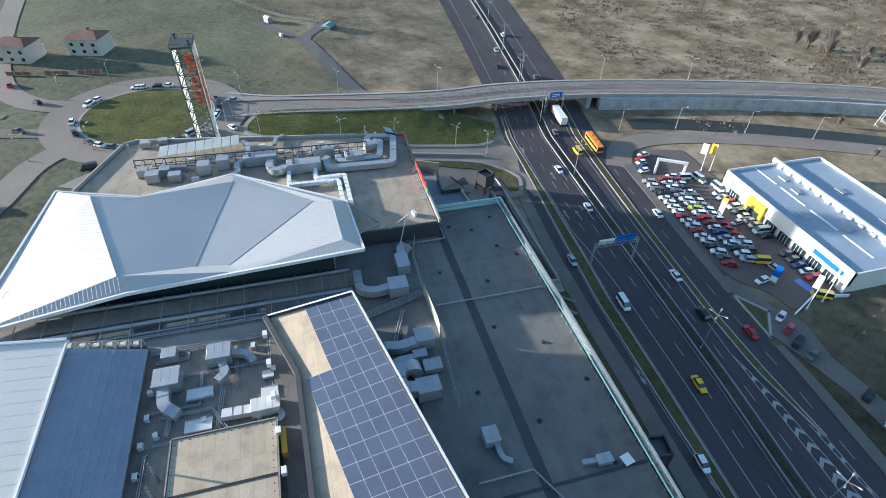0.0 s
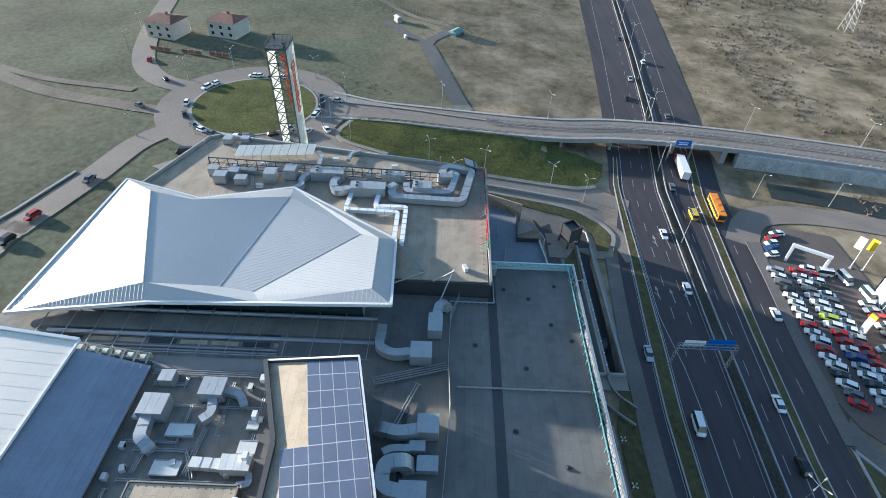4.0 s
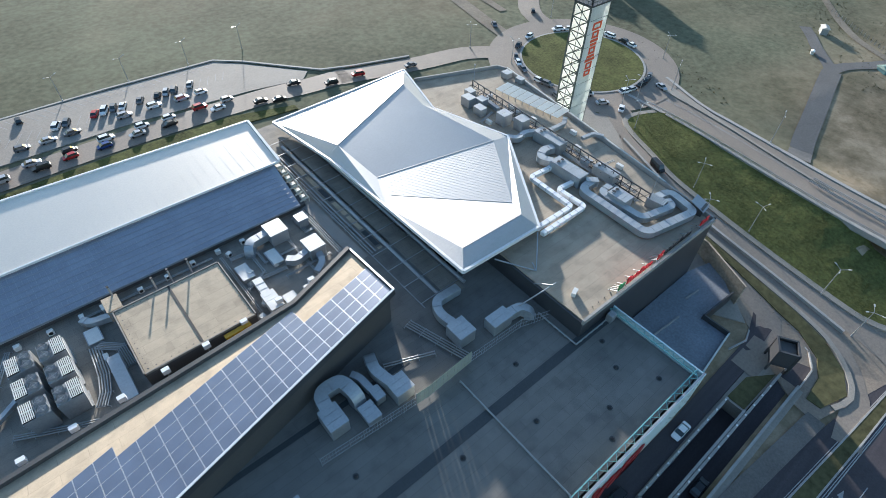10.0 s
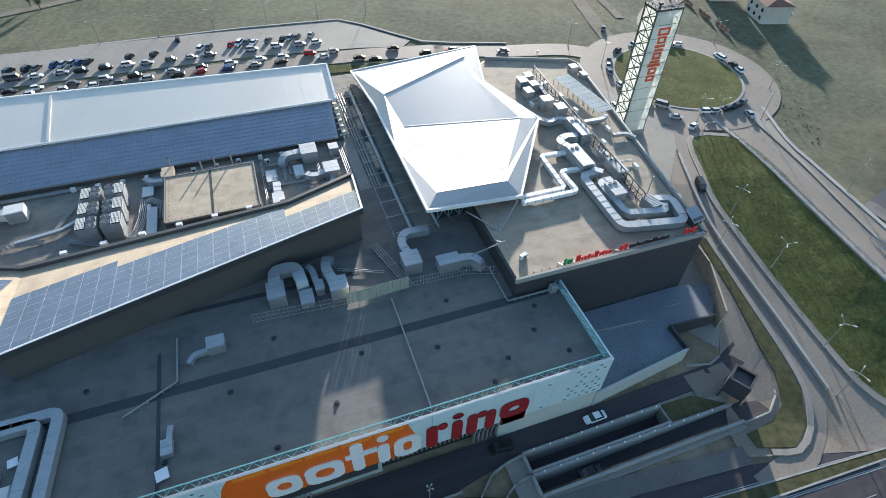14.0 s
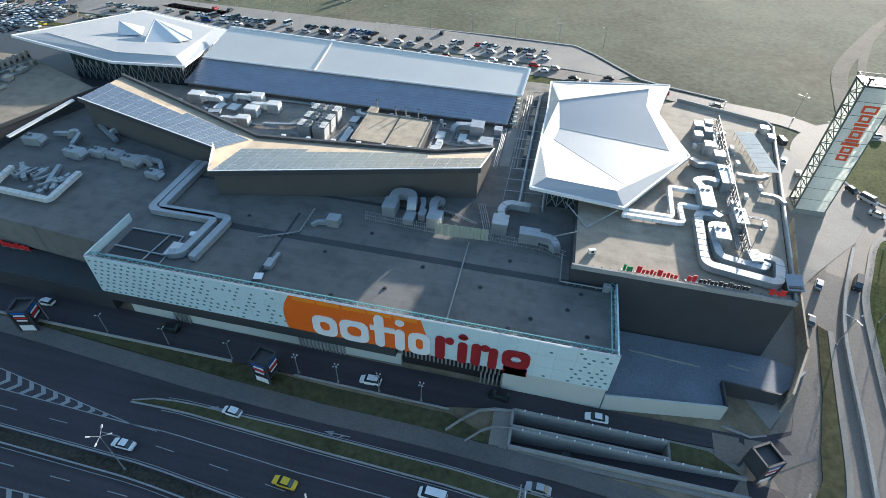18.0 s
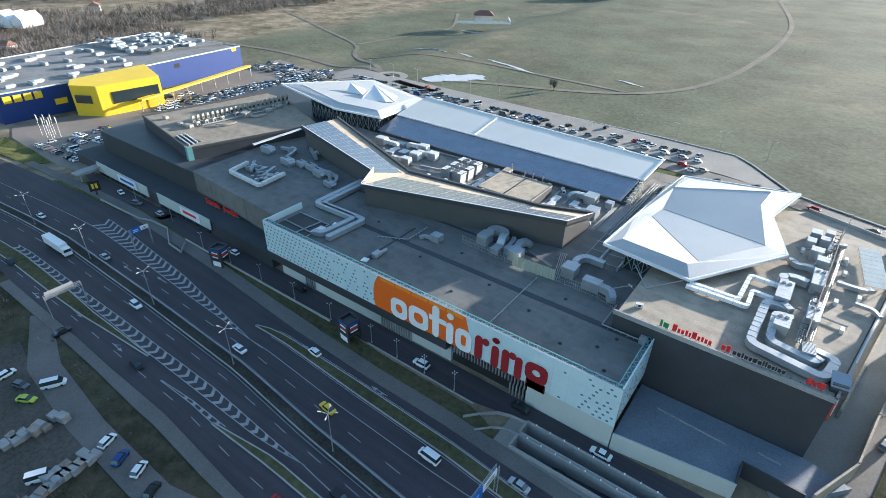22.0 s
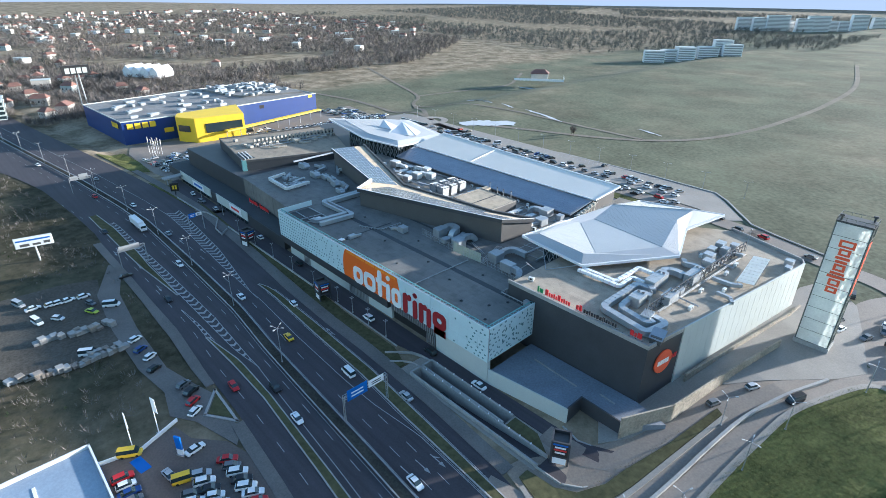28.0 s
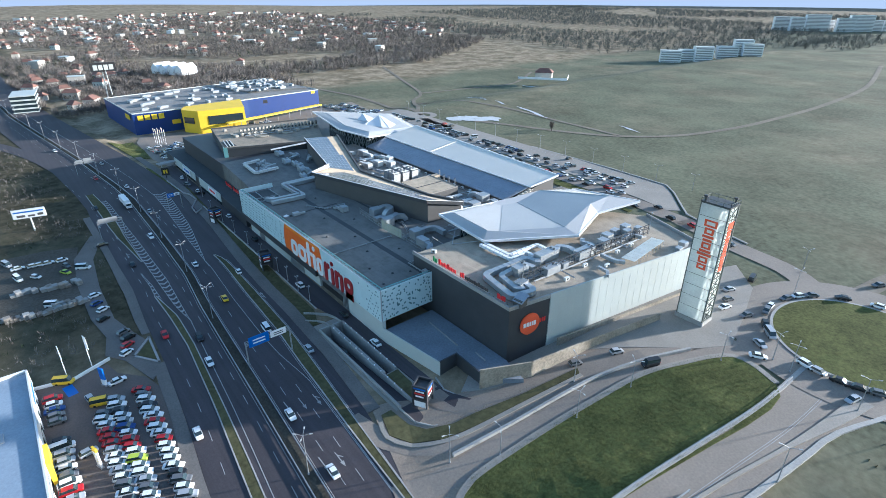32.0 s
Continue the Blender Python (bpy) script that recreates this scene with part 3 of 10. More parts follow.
dashes("road_marking_1", T([(-200, 6.5), (0, 5.6), (40, 5.9), (80, 5.6), (100, 5.8), (180, 5.8)]), -400, 330)
dashes("road_marking_2", T([(84, 9.4), (100, 9.6), (130, 9.6), (180, 9.4)]), 96, 200)
dashes("road_marking_3", T([(-300, -4.9), (-20, -3.9), (0, -4.0), (24, -3.6), (60, -3.0), (110, -3.3), (180, -4.4)]), -403, 330)
dashes("road_marking_4", T([(-60, -16.6), (0, -15.4), (48, -14.3), (72, -13.5), (100, -13.6), (140, -14.8)]), -120, 140)
dashes("road_marking_5", T([(-200, -8), (-10, -8)]), -300, -110)
solid("road_marking_6", T([(17, 8.5), (45, 9.3), (80, 10.1), (92, 10.8), (108, 13.2), (130, 13.2), (180, 13.0), (216, 14), (400, 15)]), 17, 400)
solid("road_marking_7", T([(-84, -9.4), (-35, -8.6), (4, -7.6), (30, -6.8), (58, -5.6), (69, -5.9), (103, -6.6), (123, -7.2), (180, -9.4), (400, -11)]), -90, 400)
solid("road_marking_8", 2.5, -400, 400, 0.15)
solid("road_marking_9", -1.5, -400, 400, 0.15)
solid("road_marking_10", T([(-400, 11), (-80, 11), (-58, 10.7), (-12, 8.8), (17, 8.5)]), -400, 17)
solid("road_marking_11", T([(20, 12.5), (50, 13.7), (80, 14.3), (100, 13.7), (130, 13.5)]), 22, 160, 0.15)
solid("road_marking_12", T([(20, 15.3), (50, 17.7), (80, 18.5), (100, 17.9), (130, 16.9)]), 22, 160, 0.15)


def chevrons(name, x0, x1, lo, hi, step, lean, point=1):
    """Painted bars between two lines that run together."""
    bm = B()
    x = x0
    while x < x1:
        a, b = lo(x), hi(x)
        m = (a + b) / 2
        if abs(b - a) > 0.5:
            for e0, e1 in ((a, m), (m, b)):
                dx = lean * abs(e1 - e0)
                s0, s1 = (0, dx) if e0 == a else (dx, 0)
                if point == 0:
                    s0, s1 = (0, dx) if e0 == a else (dx, 2 * dx)
                v = [bm.verts.new((px, mid(px) + o, LOW + 0.034)) for px, o in ((x + s0, e0), (x + s0 + 1.1, e0), (x + s1 + 1.1, e1), (x + s1, e1))]
                bm.faces.new(v)
        x += step
    bmesh.ops.recalc_face_normals(bm, faces=bm.faces[:])
    if bm.faces and sum(f.normal.z for f in bm.faces) < 0:
        bmesh.ops.reverse_faces(bm, faces=bm.faces[:])
    for tab in (lo, hi):
        xx = x0
        while xx < x1:
            v = [bm.verts.new((px, mid(px) + tab(px) + o, LOW + 0.036)) for px, o in ((xx, -0.1), (xx + 3, -0.1), (xx + 3, 0.1), (xx, 0.1))]
            bm.faces.new(v)
            xx += 3
    return tagged(new(name, mesh_of(name, bm, LINE)), "white painted chevrons on asphalt", "road marking", kind="structure")


chevrons("road_marking_13", -100, 58, T([(-100, -11.3), (-40, -11.0), (0, -10.6), (26, -9.9), (45, -8.0), (58, -5.6)]), T([(-84, -9.4), (-35, -8.6), (4, -7.6), (30, -6.8), (58, -5.6)]), 3.4, 0.9)
chevrons("road_marking_15", 14, 36, T([(14, -13.5), (36, -12.4)]), T([(14, -13.3), (36, -11.2)]), 3.0, 0.9)
chevrons("road_marking_14", -75, 17, T([(-75, 11.0), (-58, 10.7), (-12, 8.8), (17, 8.5)]), T([(-75, 16.8), (-59, 16.2), (-22, 13.6), (17, 8.7)]), 3.2, 0.9)


def arrow(name, x, off, flip=1, turn=False):
    bm = B()
    y = mid(x) + off
    s = flip

    def q(*pts):
        bm.faces.new([bm.verts.new((x + s * px, y + s * py, LOW + 0.034)) for px, py in pts])

    q((0, -0.12), (3.4, -0.12), (3.4, 0.12), (0, 0.12))
    q((3.4, -0.5), (5.2, 0), (3.4, 0.5))
    if turn:
        q((1.0, 0.12), (2.2, 0.9), (2.5, 0.9), (1.6, 0.12))
    return tagged(new(name, mesh_of(name, bm, LINE)), "white painted lane arrow", "road marking", kind="structure")


for _k, (_x, _o, _f, _t) in enumerate([(112, 4.4, 1, False), (113, 8.0, 1, False), (114, 11.6, 1, True), (134, 4.2, 1, False), (135, 7.8, 1, True), (60, 18.6, -1, True), (36, 16.4, -1, True), (-36, 5.0, -1, False), (-22, 8.2, -1, False), (-30, -14.5, 1, True), (-8, -14.4, 1, True), (-48, -18, 1, True)]):
    arrow("road_marking_" + str(20 + _k), _x, _o, _f, _t)

APRON = mat("apron_paving", (0.29, 0.235, 0.18), 0.9, grain=2, patch=0.07, var=0.18, bump=0.2)

# --- the flyover, its ramps and the roundabout ---
RB = Vector((198.5, 53.0, 0))
RB_R = 22.5


def ring(bm, c, r0, r1, z, n=72):
    """A flat ring (r0 > 0) or disc."""
    rows = []
    for k in range(n):
        a = 6.2831853 * k / n
        row = []
        for r in (r0, (r0 + r1) / 2, r1) if r0 > 0 else (r1 * 0.02, r1 * 0.5, r1):
            x, y = c.x + r * math.cos(a), c.y + r * math.sin(a)
            row.append(bm.verts.new((x, y, ground_z(x, y) + z)))
        rows.append(row)
    for k in range(n):
        a, b = rows[k], rows[(k + 1) % n]
        for j in range(2):
            bm.faces.new((a[j], a[j + 1], b[j + 1], b[j]))
    if r0 <= 0:
        bm.faces.new([r[0] for r in rows])
    return bm


setting("road_roundabout", ring(B(), RB, RB_R - 0.5, RB_R + 11.5, 0.05), ASPHALT_OLD, "grey asphalt roundabout carriageway", "road")
setting("verge_roundabout", ring(B(), RB, 0, RB_R - 0.8, 0.22), GRASS, "round grass island", "grass island")
setting("kerb_roundabout", ring(B(), RB, RB_R - 1.0, RB_R, 0.2), CONCRETE, "pale concrete kerb ring", "kerb")


def road(name, pts, w, z=0.03, material=None, label="grey asphalt road", step=4.0, lo=None):
    p = spline(pts, step)
    return setting(name, ribbon(B(), p, -w / 2 if lo is None else lo, w / 2 if lo is None else lo + w, z, 3), material or ASPHALT_OLD, label, "road")


DECK_Z = 8.1
_over = OVER_S


def FLARE(i, p):
    return 6.1 + 7.5 * smooth_step(p.y, 4, 34)


setting("road_flyover", ribbon(B(), _over, -7.6, FLARE, lambda x, y: DECK_Z, 3, 0.9), ASPHALT_OLD, "grey asphalt deck of the flyover", "road")
for _k, _o in enumerate((lambda i, p: -7.75, FLARE)):
    setting("flyover_kerb_" + str(_k + 1), ribbon(B(), _over, lambda i, p: _o(i, p) - 0.6, lambda i, p: _o(i, p) + 0.6, lambda x, y: DECK_Z + 0.28, 1, 1.5), CONCRETE, "pale concrete edge beam of the flyover", "edge beam")
for _k, _o in enumerate((-0.25, 0.25)):
    bm = B()
    ribbon(bm, _over, _o - 0.07, _o + 0.07, lambda x, y: DECK_Z + 0.03, 1)
    setting("road_marking_" + str(40 + _k), bm, LINE, "white double line on the flyover", "road marking")
# retaining wall that carries the deck's edge above the grass slope
setting("flyover_wall", ribbon(B(), [p for p in _over if -49 < p.y < -4], -8.0, -7.5, lambda x, y: DECK_Z - 0.95, 1, 6.6), CONCRETE, "pale concrete retaining wall under the flyover's edge", "wall")
for _k, _o in enumerate((-1.0, 1.0, -7.6)):
    bm = B()
    _pts = [p for p in _over if p.y < (26 if _o < -5 else -30)]
    for _z in (0.55, 0.95):
        ribbon(bm, _pts, _o - 0.07, _o + 0.07, lambda x, y: DECK_Z + _z + (0.3 if _o < -5 else 0), 1, 0.14)
    for _p, _q in zip(_pts, _pts[1:]):
        _d = (_q - _p).normalized()
        for _j in range(2):
            _c = _p.lerp(_q, _j / 2) + Vector((-_d.y, _d.x, 0)) * _o
            box(bm, _c.x - 0.07, _c.x + 0.07, _c.y - 0.07, _c.y + 0.07, DECK_Z, DECK_Z + (1.2 if _o < -5 else 0.9))
    setting("flyover_railing_" + str(_k + 1), bm, STEEL, "grey steel guard rail on the flyover", "guard rail")
# piers and abutments
for _k, (_x, _y) in enumerate([(192, -58), (193.4, -76), (192.4, -98)]):
    bm = B()
    for _o in (-5, 0, 5):
        tube(bm, (_x + _o, _y, -0.2), (_x + _o, _y, 6.4), 0.6, n=12)
    box(bm, _x - 6.8, _x + 6.8, _y - 0.8, _y + 0.8, 6.2, 7.3)
    setting("flyover_pier_" + str(_k + 1), bm, CONCRETE, "row of round concrete bridge columns", "pier")
for _k, (_y, _x) in enumerate([(-47, 192.6), (-114, 190.2)]):
    setting("flyover_abutment_" + str(_k + 1), box(B(), _x - 8.2, _x + 8.2, _y - 1.0, _y + 1.0, -0.5, 7.3), CONCRETE, "concrete bridge abutment", "abutment")
# ramps beside the mall
RAMP_A = [(128, -70.5), (140, -67.5), (148.5, -60.5), (152.2, -51), (154.0, -41), (155.6, -28), (157.4, -15), (161, -3), (166.5, 11), (172.5, 26)]
RAMP_B = [(154, -75), (157.4, -63), (158.8, -45), (160.4, -28), (162.6, -14), (167, 0), (172.6, 13), (179, 27)]
road("road_ramp_1", RAMP_A, 5.2, 0.07)
road("road_ramp_3", [(128, -49.6), (139, -49.4), (144.6, -46.4), (147.4, -37), (150.6, -23), (153.6, -12), (157, -3)], 5.4, 0.075)
road("road_ramp_2", RAMP_B, 6.0, 0.07)
area("pavement_apron", [(128, -64.5), (140, -68), (158, -73), (163, -66), (161, -56), (166, -36), (172.6, -11.4), (180.4, 13), (186, 24), (166, 30), (153, 24), (150, -8), (147.5, -27), (142, -40), (134, -52), (129, -60)], 0.03, APRON, "tan worn paving beside the ramps", "pavement", 0.3, 2.5)
setting("ramp_wall", ribbon(B(), spline([(153.6, -59), (156.0, -42), (157.6, -28), (159.6, -15), (163.5, -2), (169.6, 13.2)], 4), -0.35, 0.35, 0.85, 1, 1.2), CONCRETE, "low pale concrete wall between two ramps", "wall")
setting("ramp_island", prism(B(), [(150.8, -63.8), (155.4, -64.4), (154.4, -58.8), (152.8, -59.6)], LOW - 0.2, LOW + 0.32), CONCRETE, "small pale concrete traffic island", "kerb")
GREEN_SLOPE = [(164, -66), (170, -69.5), (177, -71.4), (182, -63), (185.0, -50), (187.0, -36), (190.4, -16), (192.6, -4), (193.8, 6), (193.4, 12.2), (190.4, 16.6), (184, 19.4), (178.6, 19.4), (175, 14.6), (171.2, 6), (166.6, -6), (164.4, -20), (162.9, -32), (161.6, -46), (161, -60)]
area("verge_ramp", GREEN_SLOPE, 0.34, GRASS, "bright green grass slope between ramp and flyover", "grass slope", 0.6, 2.2)
setting("flyover_median", ribbon(B(), spline([(207, 26), (204.5, 12), (201.5, -2), (197.5, -20), (194.5, -36)], 4), lambda i, p: -0.4 - 1.6 * smooth_step(p.y, -10, 26), lambda i, p: 0.4 + 1.6 * smooth_step(p.y, -10, 26), lambda x, y: DECK_Z + 0.35, 1, 0.6), PAVING, "pale concrete median with a railing", "median")
road("road_slip_west", [(-80, -92.5), (-110, -93.5), (-143, -98), (-187, -107), (-224, -119), (-275, -141), (-340, -176), (-420, -230)], 9, 0.05, ASPHALT, "dark slip road that leaves the highway")
setting("pavement_slope", ribbon(B(), spline([(163, -66.5), (160.6, -60), (161.2, -46), (162.5, -32), (164, -20), (166.2, -6), (170.8, 6), (174.6, 14.8), (178.4, 19.8), (184, 20.0), (191, 17)], 2.5), -1.3, 0.3, 0.42, 2, 0.5), PAVING, "pale paved strip round the grass slope", "pavement")
STRIP = [(138.9, -66.2), (144.3, -63.4), (148.4, -57.4), (150.4, -50), (152.6, -36), (155.6, -17), (153.9, -15.8), (150.6, -34), (147.2, -47), (146.2, -52.6), (143.0, -58.4), (138.8, -60.6), (132, -61.2), (132, -64)]
area("verge_6", STRIP, 0.26, GRASS_DRY, "dry planted strip with weeds between two lanes", "grass strip", 0.4, 2.5)
setting("kerb_strip", ribbon(B(), spline([(134, -65.2), (138.9, -66.6), (144.6, -63.7), (148.8, -57.5), (150.8, -50), (153.0, -36), (156.0, -17)], 2.5), -0.9, 0.25, 0.34, 1, 0.5), PAVING, "pale kerb of the planted strip", "kerb")
# roads that leave the roundabout
road("road_east", [(208, 78), (216, 96), (240, 112), (300, 128), (420, 150)], 9)
road("road_north", [(180, 74), (168, 82), (150, 86), (136, 90), (122, 94)], 9)
road("road_parking", [(126, 94), (112, 95.5), (96, 98), (60, 100.3), (20, 100.5), (-40, 99.5), (-130, 98)], 9)
road("road_field", [(190, 84), (194, 104), (205, 140), (240, 200)], 6, 0.03, SOIL, "pale dirt track")
area("pavement_block", [(139, -44), (143.5, -38), (147.5, -27), (150.4, -8), (158.5, 2), (171.5, 16.4), (168, 40), (150, 48), (141, -14), (138.6, -28), (134, -36)], 0.12, PAVING, "pale concrete strip along the dark block", "pavement", 0.3, 2.5)
area("pavement_tower", [(146, -12), (158, 2), (171, 16), (176, 24), (172, 40), (166, 60), (155, 72), (150, 60)], 0.1, PAVING, "pale concrete forecourt round the sign tower", "pavement", 0.3, 2.5)
# car park north of the mall
LOT_GREY = mat("worn_car_park", (0.30, 0.275, 0.24), 0.85, grain=2, patch=0.05, var=0.16, bump=0.2)
area("road_car_park", [(-150, 106), (20, 107.6), (60, 107.4), (96, 103.5), (112, 100), (116, 104), (101, 122), (94, 129), (60, 131), (-150, 136)], 0.05, LOT_GREY, "pale grey asphalt car park", "car park")
area("verge_car_park", [(-140, 88.5), (52, 89.5), (84, 88), (102, 85.5), (102, 88), (84, 93.6), (56, 95), (-140, 92)], 0.12, GRASS, "narrow grass strip", "grass strip")
bm = B()
for _x in np.arange(-130, 92, 2.6):
    for _y0, _y1 in ((125.2, 130.2), (115.4, 120.6)):
        lean = -2.4 if _y0 > 120 else 2.6
        bm.faces.new([bm.verts.new((_x + a, b, ground_z(_x, b) + 0.09)) for a, b in ((0, _y0), (0.16, _y0), (0.16 + lean, _y1), (lean, _y1))])
tagged(new("road_marking_60", mesh_of("road_marking_60", bm, LINE)), "white parking bay lines", "road marking", kind="structure")
setting("parking_kerb", ribbon(B(), [Vector(p).to_3d() for p in ((-150, 137), (60, 132), (94, 130), (102, 123), (113, 110), (120, 102), (130, 98), (150, 92))], -0.4, 0.4, 0.35, 1, 0.4), CONCRETE, "pale concrete edge wall of the car park", "kerb")
PATH_GREY = mat("old_path", (0.135, 0.13, 0.125), 0.85, grain=2, patch=0.08, var=0.2, bump=0.2)
road("road_field_path", [(203, -24.2), (209.6, -22.4), (215.1, -20.6), (224.8, -18.0), (238.3, -14.4), (253, -10.4), (265.8, -7.2)], 6.6, 0.03, PATH_GREY, "old grey asphalt path across the field", 3.0)
road("road_field_branch", [(262, -8.6), (268, -5.6), (274.5, -0.4), (282.0, 5.8), (288.6, 10.3), (296, 16.5)], 4.6, 0.035, PATH_GREY, "old grey path to the pale hut", 2.5)
road("road_field_pad", [(264, -6.6), (270, -7.4), (275, -9.2), (283.7, -14.7), (292.5, -19.0)], 5.0, 0.04, PATH_GREY, "grey yard beside the green roof", 2.5)
road("track_hut", [(292.5, -18.1), (296.5, -10.3), (303.0, -0.3), (315.3, 11.1), (335, 26)], 3.4, 0.03, SOIL, "pale dirt lane along a fence", 3)
# tracks in the fields
for _k, _p in enumerate([[(-94, 143), (-48, 163), (-9, 178), (22, 197), (45, 228), (59, 280), (65, 339), (68, 424), (60, 560), (20, 760)], [(-112, 134), (-123, 138), (-173, 151), (-240, 158), (-290, 153), (-420, 130)], [(-126, 140), (-160, 165), (-200, 190), (-226, 218), (-300, 250), (-420, 300)], [(-190, 182), (-150, 196), (-90, 204), (-30, 200), (20, 198)], [(205, 100), (216, 150), (260, 230), (360, 330)], [(-226, 218), (-215, 290), (-212, 338), (-260, 420)]]):
    road("track_" + str(_k + 1), _p, 4.5 if _k < 2 else 3.5, 0.05, SOIL, "pale dirt track across the field", 10)
road("road_turning_circle", [(-112.4 + 9.0 * math.cos(a), 133.6 + 9.5 * math.sin(a)) for a in np.arange(0, 6.5, 0.35)], 5.0, 0.06, LOT_GREY, "pale grey turning circle", 2.5)
road("road_turning_link", [(-104, 128), (-92, 126), (-70, 124)], 6.0, 0.05, LOT_GREY, "pale grey link road", 3)
bm = B()
for _k in range(9):
    _t = _k / 8
    cx, cy = lerp(-88, -70, _t) + random.uniform(-3, 3), lerp(144, 170, _t) + random.uniform(-4, 4)
    ring_pts = [(cx + random.uniform(5, 9) * math.cos(a), cy + random.uniform(4, 8) * math.sin(a)) for a in np.arange(0, 6.28, 0.5)]
    bm.faces.new([bm.verts.new((x, y, ground_z(x, y) + 0.06 + 0.01 * _k)) for x, y in ring_pts])
for cx, cy, w, hh in ((-150, 222, 22, 2.2), (-66, 208, 24, 1.6), (14, 219, 11, 1.2), (-110, 216, 9, 1.2), (-180, 330, 16, 1.5)):
    ring_pts = [(cx + w * random.uniform(0.7, 1.1) * math.cos(a), cy + hh * random.uniform(0.6, 1.3) * math.sin(a) - 0.3 * w * math.cos(a)) for a in np.arange(0, 6.28, 0.4)]
    bm.faces.new([bm.verts.new((x, y, ground_z(x, y) + 0.07)) for x, y in ring_pts])
tagged(new("snow_patch", mesh_of("snow_patch", bm, SNOW)), "old patches of snow left in the meadow", "snow", kind="stuff")
# ditch and wall beyond the dealer's lot
setting("retaining_wall", ribbon(B(), spline([(180.2, -118), (176.4, -138), (168.4, -174), (154.2, -220), (137.4, -258), (115.6, -298), (87, -341)], 6), -0.5, 3.2, lambda x, y: 7.3, 2, 8.0), RET_WALL, "tall weathered concrete retaining wall with painted scrawls", "wall")
road("road_dealer", [(138, -104), (150, -112), (153, -128), (149, -150), (140, -176), (122, -216), (100, -255)], 9)
road("ditch", [(166, -124), (162, -142), (152, -170), (136, -205), (114, -248)], 9, 0.02, WATER, "dark overgrown ditch")


# ---------- the mall ----------
def poly_slab(bm, pts, thick):
    """A plate with corners in space, anticlockwise from above."""
    a = [bm.verts.new(p) for p in pts]
    b = [bm.verts.new(Vector(p) - Vector((0, 0, thick))) for p in pts]
    bm.faces.new(a)
    bm.faces.new(b[::-1])
    n = len(pts)
    for i in range(n):
        j = (i + 1) % n
        bm.faces.new((b[i], b[j], a[j], a[i]))
    return bm


def wall_run(bm, pts, z0, z1, t=0.4):
    """Upright wall along points (x, y)."""
    for (x0, y0), (x1, y1) in zip(pts, pts[1:]):
        d = Vector((x1 - x0, y1 - y0, 0)).normalized()
        beam(bm, Vector((x0, y0, (z0 + z1) / 2)) - d * t / 2, Vector((x1, y1, (z0 + z1) / 2)) + d * t / 2, t, z1 - z0)
    return bm


mall = thing("shopping_mall", "large grey shopping mall with white folded metal roofs", "building")
# main body under the roofs
part("podium", prism(B(), [(-128, -36), (-40, -36), (-2, -40), (97, -40), (97, 70), (-100, 74), (-128, 60)], 0.0, 16.4), DARK_CLAD, mall, "dark lower storeys")
# deck behind the sign wall
part("deck", prism(B(), [(-2.8, -45.9), (106.0, -45.9), (106.0, -27.9), (97, -27.9), (97, 14), (-2.8, 8)], 9.4, 18.3), DECK, mall, "weathered grey roof deck")
bm = B()
for _x in (33.0,):
    box(bm, _x - 0.25, _x + 0.25, -45.6, -20, 18.3, 18.42)
box(bm, 0, 104, -29.2, -27.4, 18.3, 18.36)
box(bm, 0, 70, -12.6, -11.6, 18.3, 18.35)
part("deck_seams", bm, DECK_DARK, mall, "dark drainage strips across the deck")
for _p, _q in (((74.2, -45, 18.7), (74.2, -21, 18.7)), ((95, -28.6, 18.8), (95, -19.5, 18.8)), ((95, -28.6, 18.8), (105.5, -28.6, 18.8)), ((36, -27, 18.8), (36, -18, 18.8)), ((36, -27, 18.8), (28, -31, 18.8))):
    run = part("deck_pipe", tube(B(), _p, _q, 0.16, n=6), PIPE, mall, "grey pipe run on short posts")
    for k in range(8):
        c = Vector(_p).lerp(Vector(_q), k / 7)
        part("pipe_post", box(B(), c.x - 0.1, c.x + 0.1, c.y - 0.1, c.y + 0.1, 18.3, c.z - 0.1), STEEL, run)
# sign wall of pale panels
SW_Y, SW_Z0, SW_Z1 = -46.9, 9.7, 20.1
sign_wall = part("sign_wall", box(B(), -3.4, 106.7, SW_Y + 0.12, SW_Y + 0.45, SW_Z0, SW_Z1), STEEL, mall, "steel frame behind the panels")
_cols, _rows = 30, 3
_pw, _ph = 110.1 / _cols, (SW_Z1 - SW_Z0) / _rows
_tile = mesh_of("panel", box(B(), 0.02, _pw - 0.02, 0, 0.11, 0.02, _ph - 0.02), PANEL_WHITE)
_tile_orange = mesh_of("panel", box(B(), 0.02, _pw - 0.02, 0, 0.11, 0.02, _ph - 0.02), ORANGE)
for _i in range(_cols):
    for _j in range(_rows):
        put("panel", _tile, pose(-3.4 + _i * _pw, SW_Y, SW_Z0 + _j * _ph), sign_wall)


def disc_face(bm, cx, cz, rx, rz, y, n=10):
    bm.faces.new([bm.verts.new((cx + rx * math.cos(6.2832 * k / n), y, cz + rz * math.sin(6.2832 * k / n))) for k in range(n)])


def solid_outline(bm, outline, y0, y1):
    """A flat shape in the x-z plane, with thickness from y0 (front) to y1."""
    a = [bm.verts.new((x, y0, z)) for x, z in outline]
    b = [bm.verts.new((x, y1, z)) for x, z in outline]
    bm.faces.new(a)
    bm.faces.new(b[::-1])
    n = len(outline)
    for i in range(n):
        j = (i + 1) % n
        bm.faces.new((a[j], a[i], b[i], b[j]))
    return bm


